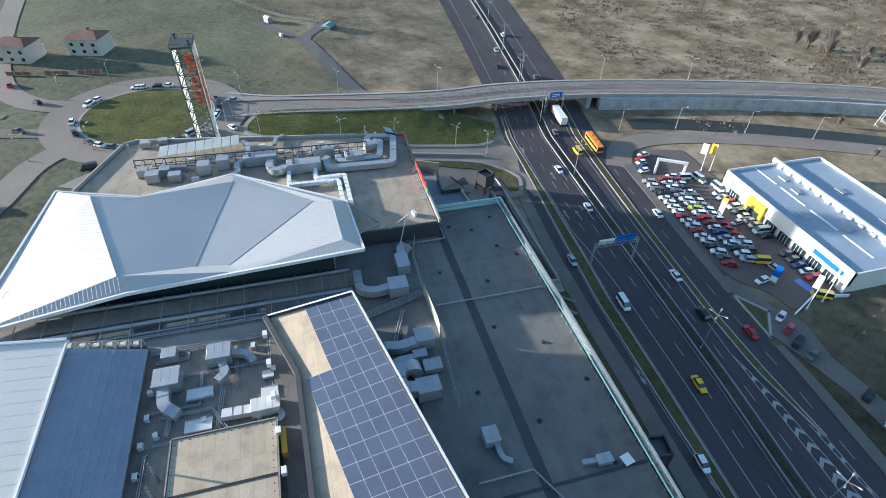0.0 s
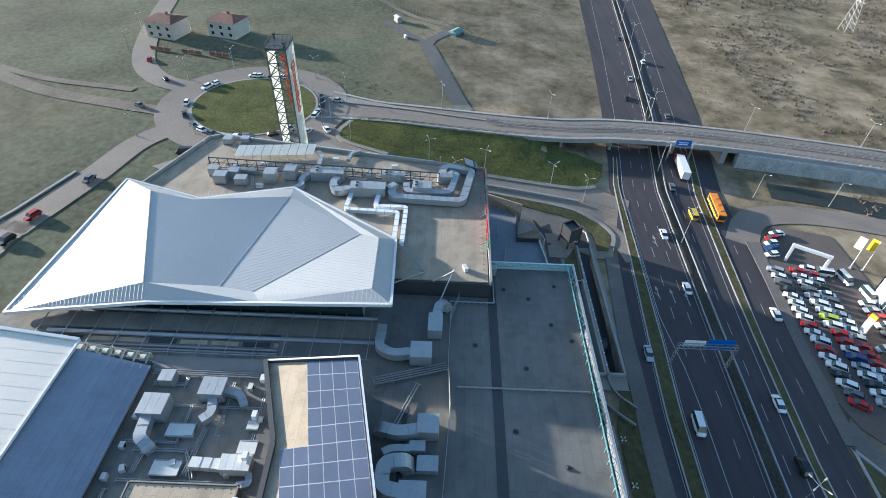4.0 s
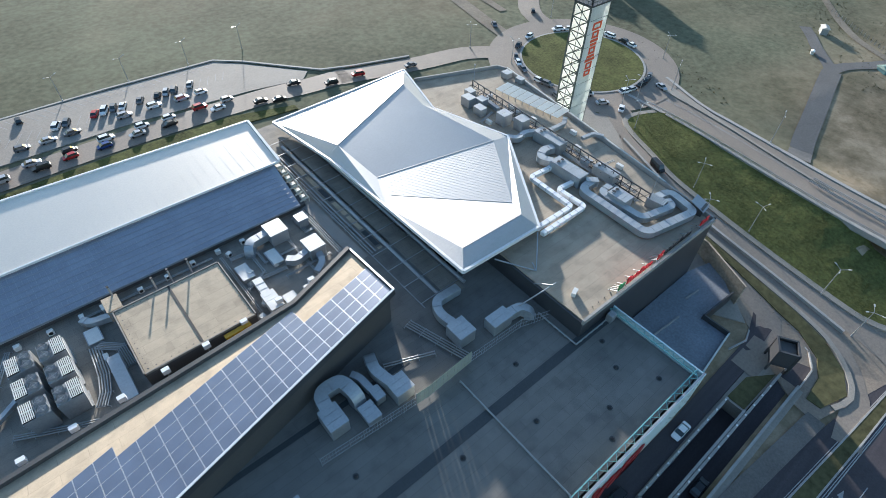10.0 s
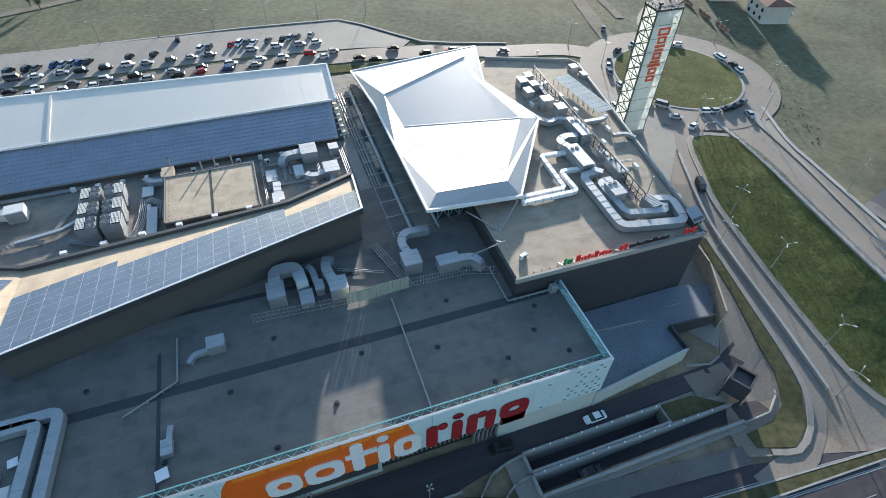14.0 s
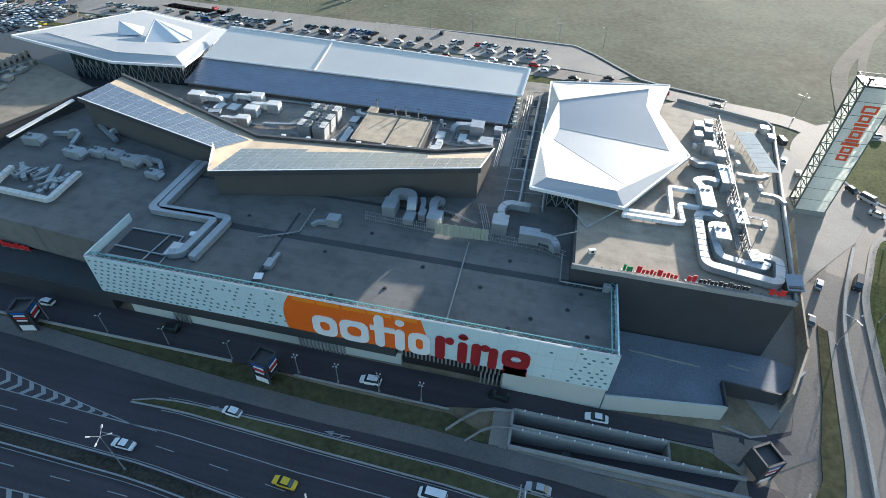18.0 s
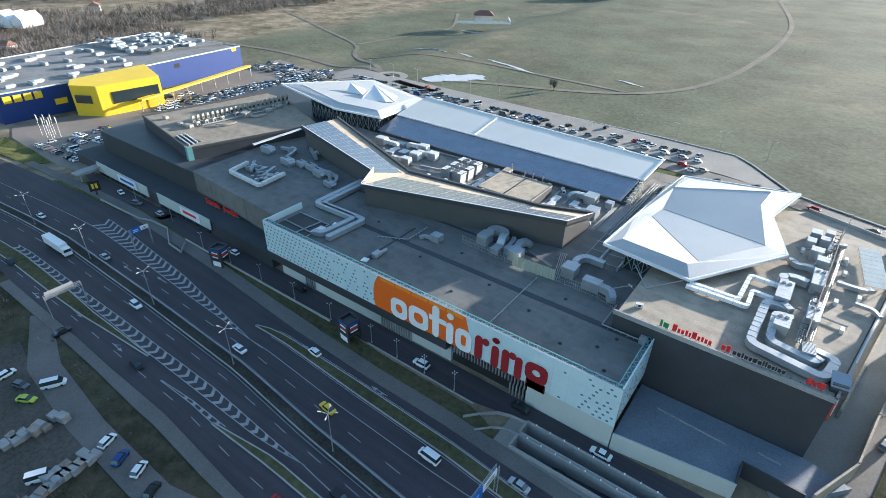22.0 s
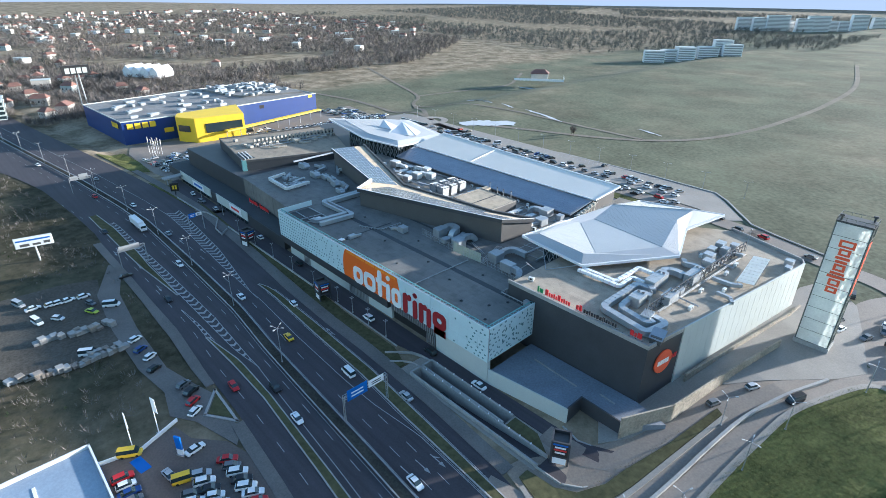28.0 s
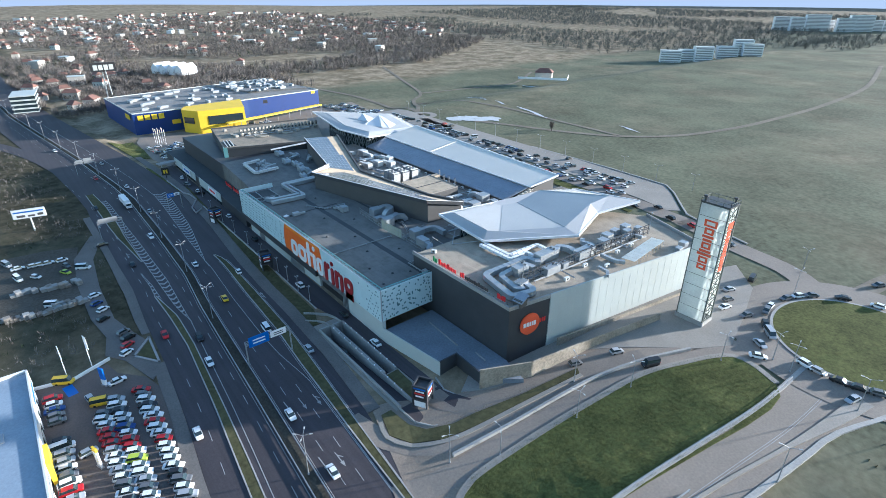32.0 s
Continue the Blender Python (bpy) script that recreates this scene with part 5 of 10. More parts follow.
pv_wing = part("solar_slope", bm, PV_FRAME, mall, "lower roof slope covered with solar panels")
_nu, _nv = 27, 10
_uw, _vh = (WX1 - 2.5 - WX0) / _nu, 13.4 / _nv
bm = B()
for _k in range(4):
    _a, _b = _uw * _k / 4 + 0.01, _uw * (_k + 1) / 4 - 0.01
    framed(bm, [Vector((_a, 0.01, 0.09)), Vector((_b, 0.01, 0.09)), Vector((_b, _vh - 0.01, 0.09)), Vector((_a, _vh - 0.01, 0.09))], 0.09, 0.025)
_pvm = mesh_of("solar_panel", bm, PV_FRAME)
_pvm.materials.append(WING_PV)
_tilt = math.degrees(math.atan2(22.3 - 19.35, 13.2))
for _i in range(_nu):
    for _j in range(_nv):
        put("solar_panel", _pvm, pose(WX0 + 0.2 + _i * _uw, 34.3 + _j * _vh * 0.985, 19.42 + _j * _vh * 0.2205, _tilt), pv_wing)

for _j in range(_nv + 1):
    _y, _z = 34.3 + _j * _vh * 0.985, 19.55 + _j * _vh * 0.2205
    part("panel_rail", beam(B(), (WX0 + 0.1, _y, _z), (WX1 - 2.3, _y, _z), 0.13, 0.07), PV_FRAME, pv_wing, "pale rail between the rows of panels" if _j == 0 else "")
# pale frames and boxes at the wing's east end
for k in range(6):
    y = 35.6 + k * 2.1
    z = 19.0 + k * 0.46
    rig = part("end_frame", beam(B(), (76.2, y, z), (78.6, y + 0.3, z), 0.25), BEIGE_TRIM, wing, "pale steel frame at the wing's end")
    part("frame_post", box(B(), 78.3, 78.55, y, y + 0.25, 17.6, z), BEIGE_TRIM, rig)
    part("frame_tie", beam(B(), (78.4, y, z), (78.4, y + 2.1, z + 0.46), 0.2), BEIGE_TRIM, rig)
    part("vent_box", box(B(), 76.8, 77.9, y + 0.5, y + 1.5, z - 0.9, z + 0.5), BEIGE_TRIM, rig)

# solar bar: bent canopy with tan and blue top
bS1, bN1 = (73.2, -4.2, 27.2), (74.5, 12.2, 23.2)
bS0, bN0 = (10.4, -19.0, 25.2), (9.4, 5.8, 20.6)
bSk, bNk = (60.0, -7.31, 26.78), (59.6, 7.0, 23.0)
bB = (5.4, -7.8, 24.3)
bS2, bN2 = (-43.2, 3.9, 26.1), (-45.0, 24.0, 24.0)


def bar_edge(u):
    """South and north edge of the east arm at u from west to east; the north edge has a kink."""
    k = 0.79
    a, b, c, d, t = (bS0, bSk, bN0, bNk, u / k) if u < k else (bSk, bS1, bNk, bN1, (u - k) / (1 - k))
    return Vector(a).lerp(Vector(b), t), Vector(c).lerp(Vector(d), t)


bm = B()
_us = [0.79 * k / 12 for k in range(13)] + [0.79 + 0.21 * k / 4 for k in range(1, 5)]
for _u0, _u1 in zip(_us, _us[1:]):
    (_sa, _na), (_sb, _nb) = bar_edge(_u0), bar_edge(_u1)
    poly_slab(bm, [_sa, _sb, _nb, _na], 0.5)
bmesh.ops.remove_doubles(bm, verts=bm.verts[:], dist=0.01)
bmesh.ops.recalc_face_normals(bm, faces=bm.faces[:])
bar = part("bar_roof", bm, TAN, mall, "bent roof with tan membrane and solar panels")
bm = B()
poly_slab(bm, [bS2, bB, bN0, bN2], 0.5)
poly_slab(bm, [bB, bS0, bN0], 0.45)
bmesh.ops.recalc_face_normals(bm, faces=bm.faces[:])
part("bar_roof_west", bm, TAN, mall, "west arm of the bent roof")


def panel_grid(parent, s0, s1, n0, n1, nu, depth, material=PV):
    """Solar panels between an edge s0-s1 and n0-n1: depth(u) gives how many rows lie at u."""
    S0, S1, N0, N1 = (Vector(p) for p in (s0, s1, n0, n1))
    for i in range(nu):
        u0, u1 = i / nu, (i + 1) / nu
        rows = depth((u0 + u1) / 2)
        tot = 9
        for j in range(rows):
            v0, v1 = 0.03 + j / tot * 0.97, 0.03 + (j + 1) / tot * 0.97
            q = [S0.lerp(S1, u).lerp(N0.lerp(N1, u), v) for u, v in ((u0 + 0.004 / nu, v0 + 0.001), (u1 - 0.004 / nu, v0 + 0.001), (u1 - 0.004 / nu, v1 - 0.001), (u0 + 0.004 / nu, v1 - 0.001))]
            top = [p + Vector((0, 0, 0.16)) for p in q]
            ob = part("solar_panel", framed(B(), top, 0.1), PV_FRAME, parent)
            ob.data.materials.append(material)


for _i in range(22):
    _q = [bar_edge((_i + 0.005) / 22), bar_edge((_i + 0.995) / 22)]
    for _j in range(4 if _i > 16 else 6 if _i > 5 else 7):
        _d = [0.4 + 2.28 * _j, 0.4 + 2.28 * (_j + 1) - 0.03]
        _top = [a + (b - a).normalized() * d + Vector((0, 0, 0.16)) for (a, b), d in ((_q[0], _d[0]), (_q[1], _d[0]), (_q[1], _d[1]), (_q[0], _d[1]))]
        _ob = part("solar_panel", framed(B(), _top, 0.1), PV_FRAME, bar)
        _ob.data.materials.append(PV)
panel_grid(bar, bS2, bB, bN2, bN0, 14, lambda u: 6 if u < 0.3 else 6 if u < 0.6 else 7)
bm = B()
for p, q in ((bS0, bS1), (bS1, bN1), (bS2, bB)):
    beam(bm, Vector(p) + Vector((0, 0, 0.62)), Vector(q) + Vector((0, 0, 0.62)), 0.35, 0.12)
part("bar_edge", bm, WHITE_TRIM, bar, "thin white roof edge")
bm = B()
for p, q in ((bS0, bS1), (bS1, bN1), (bS2, bB)):
    beam(bm, Vector(p) + Vector((0, 0, -0.1)), Vector(q) + Vector((0, 0, -0.1)), 0.5, 1.3)
part("bar_fascia", bm, DARK_CLAD, bar, "dark recessed fascia")
bm = B()
for p, q in ((bN0, bNk), (bNk, bN1), (bN2, bN0)):
    beam(bm, Vector(p) + Vector((0, 0.3, 0.3)), Vector(q) + Vector((0, 0.3, 0.3)), 0.8, 1.1)
part("bar_parapet", bm, GREY_CLAD, bar, "grey inner parapet")
bm = B()
v = [bm.verts.new(p) for p in (bB, bS0, (bS0[0], bS0[1], bS0[2] + 0.9), (bB[0], bB[1], bB[2] + 2.2))]
bm.faces.new(v)
bmesh.ops.solidify(bm, geom=bm.faces[:], thickness=0.25)
part("bar_fin", bm, WHITE_TRIM, bar, "white wedge at the bend")
# walls under the bar
part("bar_wall", prism(B(), [(bS0[0] + 0.6, bS0[1] + 0.8), (bS1[0] - 0.4, bS1[1] + 0.8), (bN1[0] - 0.5, bN1[1] - 0.3), (bNk[0], bNk[1] - 0.3), (bN0[0] + 1, bN0[1] - 0.3)], 16.4, [24.0, 26.0, 22.2, 21.8, 19.6]), GREY_CLAD, mall, "grey metal wall under the bent roof")
part("bar_wall_west", prism(B(), [(bS2[0] + 0.4, bS2[1] + 0.8), (bB[0], bB[1] + 0.6), (bS0[0] + 1, bS0[1] + 3), (bN0[0], bN0[1] - 0.5), (bN2[0] + 0.4, bN2[1] - 0.5)], 14.0, [25.3, 23.5, 24.4, 20.0, 23.2]), GREY_CLAD, mall, "grey metal wall under the bent roof")

# plant roof between wing and bar
part("plant_roof", prism(B(), [(-46, 20), (8, 4), (60, 5), (76, 9), (76, 35), (-31, 35), (-46, 35)], 16.4, 17.6), ROOF_GREY, mall, "grey plant roof")
tan_box = part("tan_box", box(B(), 34.4, 53.9, 11.4, 27.6, 17.6, 20.6), GREY_CLAD, mall, "plant house with a tan membrane roof")
part("tan_box_roof", box(B(), 34.6, 53.7, 11.6, 27.4, 20.6, 20.85), TAN, tan_box, "tan membrane roof")
bm = B()
wall_run(bm, [(34.4, 11.4), (53.9, 11.4), (53.9, 27.6), (34.4, 27.6), (34.4, 11.4)], 20.6, 21.05, 0.22)
part("tan_box_edge", bm, PAVING, tan_box, "pale roof edge")
bm = B()
box(bm, 44.0, 44.4, 11.5, 27.5, 20.86, 20.95)
part("expansion_joint", bm, BLACK, tan_box, "dark joint across the tan roof")
bm = B()
for _x in np.arange(35.2, 53.4, 1.25):
    for _y in (12.1, 26.9):
        box(bm, _x, _x + 0.16, _y, _y + 0.16, 20.85, 20.885)
for _y in np.arange(12.2, 27, 1.25):
    for _x in (35.1, 53.2):
        box(bm, _x, _x + 0.16, _y, _y + 0.16, 20.85, 20.885)
part("roof_clamp_row", bm, DARK_CLAD, tan_box, kind="stuff")

# west part of the mall
part("west_deck", prism(B(), [(-58, -36), (-2.9, -40), (-2.9, 8), (-44, 12), (-60, 22)], 9, 17.0), DECK, mall, "grey roof deck with ducts")
part("west_low_roof", prism(B(), [(-136, -45), (-37, -45.4), (-3.4, -46.0), (-3.4, -39), (-37, -36), (-136, -30.5)], 0, 7.4), DARK_CLAD, mall, "dark low front range")
# darker than the deck: the deep shade before the mall is put into the colour
part("west_low_top", prism(B(), [(-136, -44.6), (-37, -45.0), (-3.6, -45.6), (-3.6, -40), (-37, -36.1), (-136, -30.7)], 7.4, 7.6), DECK_DARK, mall, "roof of the low front range, darkened for its deep shade")
part("west_mid_wall", prism(B(), [(-136, -30.5), (-58, -35.8), (-58, -20), (-136, -10)], 7, 13.6), DARK_CLAD, mall, "dark middle storey")
part("west_block", prism(B(), [(-118, -21.2), (-68.6, -30.4), (-52, 20), (-92, 36), (-107, 36)], 7, 20.6), DARK_CLAD, mall, "dark west block")
part("west_block_roof", prism(B(), [(-117.5, -20.8), (-68.9, -29.9), (-52.4, 19.8), (-92, 35.5), (-106.6, 35.5)], 20.6, 20.85), TAN_DARK, mall, "tan membrane roof")
part("west_block_parapet", wall_run(B(), [(-107, 36), (-118, -21.2), (-68.6, -30.4), (-52, 20)], 20.6, 21.6, 0.4), GREY_CLAD, mall, "grey parapet")
part("west_corner_panel", wall_run(B(), [(-70.6, -30.3), (-68.5, -30.75), (-68.0, -29.2)], 12, 21.7, 0.3), TEAL_GLASS, mall, "narrow teal glass corner strip")

# sign tower
tower = thing("sign_tower", "tall pale glass sign tower with a dark steel lattice", "sign tower")


# ---------- the sign tower ----------
tower.matrix_basis = pose(162.0, 28.9, 8.4)
TH = 37.0
bm = B()
for sx in (-3.9, 3.9):
    for sy in (-2.6, 2.6):
        beam(bm, (sx, sy, 0), (sx, sy, TH), 0.35)
for k in range(11):
    z = 1.2 + k * (TH - 1.4) / 10
    for p, q in (((-3.9, -2.6), (3.9, -2.6)), ((3.9, -2.6), (3.9, 2.6)), ((3.9, 2.6), (-3.9, 2.6)), ((-3.9, 2.6), (-3.9, -2.6))):
        beam(bm, (*p, z), (*q, z), 0.2)
part("frame", bm, TOWER_STEEL, tower, "dark green-grey steel frame")
_gp = mesh_of("glass_panel", box(B(), -3.75, 3.75, -0.06, 0.06, 0.08, (TH - 1.4) / 10 - 0.08), GLASS_PALE)
for k in range(10):
    for y in (-2.75, 2.75):
        put("glass_panel", _gp, pose(0, y, 1.2 + k * (TH - 1.4) / 10), tower)
for x in (-3.9, 3.9):
    bm = B()
    for k in range(10):
        z0, z1 = 1.2 + k * (TH - 1.4) / 10, 1.2 + (k + 1) * (TH - 1.4) / 10
        beam(bm, (x, -2.6, z0), (x, 2.6, z1), 0.16)
        beam(bm, (x, 2.6, z0), (x, -2.6, z1), 0.16)
        beam(bm, (x, 0, z0), (x, 0, z1), 0.12)
    part("lattice", bm, TOWER_STEEL, tower, "green-grey steel lattice side")
part("plinth", box(B(), -4.3, 4.3, -3.0, 3.0, -1.2, 1.15), CONCRETE, tower, "concrete plinth")
part("platform", box(B(), -4.1, 4.1, -2.9, 2.9, TH, TH + 0.3), DARK_CLAD, tower, "dark top platform")
bm = B()
for p, q in (((-4.0, -2.8), (4.0, -2.8)), ((4.0, -2.8), (4.0, 2.8)), ((4.0, 2.8), (-4.0, 2.8)), ((-4.0, 2.8), (-4.0, -2.8))):
    beam(bm, (*p, TH + 1.2), (*q, TH + 1.2), 0.12)
    for k in range(5):
        c = lerp(p[0], q[0], k / 4), lerp(p[1], q[1], k / 4)
        beam(bm, (*c, TH + 0.3), (*c, TH + 1.2), 0.1)
part("railing", bm, TOWER_STEEL, tower, "steel railing")
for k, (x, y) in enumerate(((-3.2, -2.2), (3.0, 2.0))):
    bm = B()
    tube(bm, (x, y, TH + 0.3), (x, y, TH + 1.4), 0.25)
    box(bm, x - 0.5, x + 0.5, y - 0.35, y + 0.35, TH + 1.4, TH + 1.9)
    part("aviation_lamp", bm, DARK_CLAD, tower)


def tower_shapes(y, side=False):
    """The tower's upright sign as plain red blocks, read from bottom to top."""
    z = 17.5
    for w, hgt, hole in ((2.6, 1.7, True), (2.6, 1.9, True), (4.0, 0.7, False), (3.2, 0.7, False), (2.6, 1.9, True), (2.6, 0.7, False), (3.2, 0.7, False), (2.6, 1.9, True), (3.6, 2.0, True)):
        bm = B()
        if side:
            box(bm, 4.0, 4.12, -w / 2 * 0.8, w / 2 * 0.8, z, z + hgt)
        elif hole:
            for a, b, c, d in ((-w / 2, w / 2, 0, 0.5), (-w / 2, w / 2, hgt - 0.5, hgt), (-w / 2, -w / 2 + 0.6, 0.5, hgt - 0.5), (w / 2 - 0.6, w / 2, 0.5, hgt - 0.5)):
                box(bm, a, b, y - 0.1, y, z + c, z + d)
        else:
            box(bm, -w / 2, w / 2, y - 0.1, y, z, z + hgt)
        part("sign_shape", bm, RED_ORANGE, tower)
        z += hgt + 0.35


tower_shapes(-2.83)
tower_shapes(0, True)


# ---------- vehicles ----------
def loft(bm, rows):
    """rows of equal length; quads between, ends capped."""
    vs = [[bm.verts.new(p) for p in r] for r in rows]
    n = len(vs[0])
    for a, b in zip(vs, vs[1:]):
        for k in range(n):
            bm.faces.new((a[k], a[(k + 1) % n], b[(k + 1) % n], b[k]))
    bm.faces.new(vs[0][::-1])
    bm.faces.new(vs[-1])
    bmesh.ops.recalc_face_normals(bm, faces=bm.faces[:])
    return bm


CAR_KINDS = {
    # length, width, belt, roof, glass from, roof from, roof to, glass to
    "hatch": (3.95, 1.72, 0.92, 1.47, 1.15, 0.45, -1.35, -1.85),
    "sedan": (4.55, 1.76, 0.90, 1.43, 1.20, 0.45, -0.95, -1.65),
    "suv": (4.50, 1.84, 1.05, 1.68, 1.25, 0.60, -1.60, -2.10),
    "van": (5.10, 1.95, 1.15, 2.15, 1.95, 1.25, -2.40, -2.50),
}
CAR_MESH = {}


def car_body(kind):
    L, W, belt, roof, g0, r0, r1, g1 = CAR_KINDS[kind]
    h = L / 2
    bm = B()
    rows = []
    for x, w, z0, z1 in ((-h, 0.80, 0.42, belt - 0.12), (-h + 0.14, 0.93, 0.28, belt), (-h + 0.6, 1.0, 0.24, belt), (g0 - 0.1, 1.0, 0.22, belt), (h - 0.7, 0.98, 0.24, belt - 0.13), (h - 0.18, 0.9, 0.28, belt - 0.22), (h, 0.72, 0.42, belt - 0.34)):
        y = W / 2 * w
        rows.append([(x, -y * 0.94, z0), (x, y * 0.94, z0), (x, y, (z0 + z1) / 2), (x, y * 0.93, z1), (x, -y * 0.93, z1), (x, -y, (z0 + z1) / 2)])
    loft(bm, rows)
    y = W / 2 * 0.74
    box(bm, r1, r0, -y, y, roof - 0.05, roof)
    return bm


def car_glass(kind):
    L, W, belt, roof, g0, r0, r1, g1 = CAR_KINDS[kind]
    bm = B()
    y0, y1 = W / 2 * 0.88, W / 2 * 0.74
    a = [bm.verts.new(p) for p in ((g1, -y0, belt - 0.02), (g0, -y0, belt - 0.02), (g0, y0, belt - 0.02), (g1, y0, belt - 0.02))]
    b = [bm.verts.new(p) for p in ((r1 - 0.05, -y1, roof - 0.03), (r0 + 0.05, -y1, roof - 0.03), (r0 + 0.05, y1, roof - 0.03), (r1 - 0.05, y1, roof - 0.03))]
    bm.faces.new(b)
    for k in range(4):
        j = (k + 1) % 4
        bm.faces.new((a[k], a[j], b[j], b[k]))
    return bm


def car_meshes(kind, colour):
    if (kind, colour) not in CAR_MESH:
        CAR_MESH[kind, colour] = mesh_of("body", car_body(kind), PAINT[colour])
    if kind not in CAR_MESH:
        L, W, *_ = CAR_KINDS[kind]
        CAR_MESH[kind] = mesh_of("glasshouse", car_glass(kind), GLASS)
        bm = B()
        tube(bm, (0, -0.11, 0), (0, 0.11, 0), 0.32, n=12)
        CAR_MESH["wheel"] = mesh_of("wheel", bm, TYRE)
        CAR_MESH[kind, "head"] = mesh_of("headlight", box(B(), -0.06, 0.02, -0.16, 0.16, -0.07, 0.07), LAMP_GLASS)
        CAR_MESH[kind, "tail"] = mesh_of("tail_light", box(B(), -0.02, 0.06, -0.13, 0.13, -0.09, 0.09), TAIL)
    return CAR_MESH[kind, colour], CAR_MESH[kind]


CAR_BASE = {}
FAR_CARS = []
CAR_WORDS = {"hatch": "small hatchback", "sedan": "saloon car", "suv": "tall estate car", "van": "panel van"}


def car(kind, colour, x, y, z, rz, where, group, lights=True):
    key = (kind, colour, lights, where)
    m = pose(x, y, z, 0, 0, rz)
    if group == "cars at the store" or (group == "cars behind the mall" and x < -45):
        FAR_CARS.append((kind, colour, m))
        return None
    if key in CAR_BASE:
        return copy_thing(CAR_BASE[key], m)
    L, W, belt, roof, *_ = CAR_KINDS[kind]
    body, glass = car_meshes(kind, colour)
    ob = thing("van" if kind == "van" else "car", f"{colour} {CAR_WORDS[kind]} {where}", "van" if kind == "van" else "car", group)
    put("body", body, Matrix(), ob)
    put("glasshouse", glass, Matrix(), ob)
    for wx in (-L * 0.29, L * 0.31):
        for wy in (-W / 2 + 0.12, W / 2 - 0.12):
            put("wheel", CAR_MESH["wheel"], pose(wx, wy, 0.32), ob)
    if lights:
        for s in (-1, 1):
            put("headlight", CAR_MESH[kind, "head"], pose(L / 2 - 0.08, s * W * 0.33, belt - 0.36), ob)
            put("tail_light", CAR_MESH[kind, "tail"], pose(-L / 2 + 0.06, s * W * 0.36, belt - 0.2), ob)
    ob.matrix_basis = m
    CAR_BASE[key] = ob
    return ob


def pick_colour(bright=0.0):
    return random.choices(["white", "silver", "grey", "black", "red", "blue", "yellow"], [6.5, 6, 5.5, 5, 0.7 + bright, 0.8, 0.15 + bright * 0.3])[0]


def pick_kind():
    return random.choices(["hatch", "sedan", "suv", "van"], [4, 5, 3, 0.5])[0]


random.seed(11)
# queue and bays behind the mall
for y, x0, x1, gap, rz, wob in ((100.0, -125, 88, 8.0, 180, 0.3), (103.4, -120, 92, 9.4, 0, 0.3), (111.8, -120, 96, 7.2, 0, 0.4)):
    x = x0
    while x < x1:
        if random.random() < 0.85:
            yy = y - 0.0009 * max(0, x - 60) ** 2 + random.uniform(-wob, wob)
            car(pick_kind(), pick_colour(), x, yy, ground_z(x, yy) + 0.06, rz + random.uniform(-3, 3), "in the queue behind the mall", "cars behind the mall", False)
        x += gap * random.uniform(0.8, 1.25)
for x in np.arange(-128, 88, 2.6):
    if random.random() < (0.55 if x < 20 else 0.42):
        car(pick_kind(), pick_colour(), x + 1.4, 118.0 + random.uniform(-0.3, 0.3), ground_z(x, 118) + 0.06, random.choice((62, 62, 242)), "in a parking bay", "cars behind the mall", False)
    elif random.random() < 0.05:
        car(pick_kind(), pick_colour(), x + 1.4, 127.6, ground_z(x, 127) + 0.06, 90, "in a parking bay", "cars behind the mall", False)
for x, y, rz in ((94.7, 95.5, -10), (99.8, 93.0, -10), (118, 92, 165), (128, 91.5, 160), (146, 86, 170), (108, 99, 165)):
    car(pick_kind(), pick_colour(), x, y, ground_z(x, y) + 0.06, rz, "on the road behind the mall", "cars behind the mall", False)
# cars parked round the island
for k in range(34):
    a = 360 * k / 34 + random.uniform(-2.5, 2.5)
    if 300 < a < 345 and random.random() < 0.6 or random.random() < 0.3:
        continue
    x, y = RB.x + (RB_R + 1.5) * math.cos(radians(a)), RB.y + (RB_R + 1.5) * math.sin(radians(a))
    car(pick_kind(), pick_colour(), x, y, ground_z(x, y) + 0.07, a + 90, "parked against the roundabout's kerb", "cars round the island")
for x, y, rz in ((161.6, 52.8, 70), (163.4, 65.2, 100), (165.7, 41.4, 75), (172, 41.6, 250), (164.2, 46.5, 72), (183, 24, 30), (166.2, -1, 248), (152.6, -15, 70), (157.2, -3, 66), (181, 30, 330), (205, 24, 255), (222, 60, 95), (214, 92, 45), (232, 106, 20), (192, 92, 240)):
    car(pick_kind(), pick_colour(), x, y, ground_z(x, y) + 0.06, rz, "on the roundabout approach", "cars near the roundabout")
# dealer's lot
LOT = "cars on the dealer's lot"
for x, y, rz, cols in ((84.6, -108.0, 62, "red grey white black white white red white white red white white white white black grey white silver"), (84.8, -114.0, 66, "silver white black white silver blue white red red white lime white white silver grey white white red"), (88.4, -117.6, 66, "grey white white red red red silver white white silver white grey white black white red white")):
    for k, col in enumerate(cols.split()):
        xx, yy = x + k * 2.45, y - 0.02 * k + random.uniform(-0.2, 0.2)
        car(random.choice(("hatch", "suv", "hatch", "sedan")), col, xx, yy, LOW + 0.06, rz + random.uniform(-3, 3), "on the dealer's lot", LOT)
for k, col in enumerate("red white blue grey grey black white silver silver white grey white red silver white".split()):
    xx = 74.4 + k * 2.5 + (5.6 if k > 4 else 0)
    car("van" if k == 6 else random.choice(("hatch", "suv", "sedan")), col, xx, -126.6 - 0.03 * k, LOW + 0.06, 85 + random.uniform(-4, 4), "before the showroom", LOT)
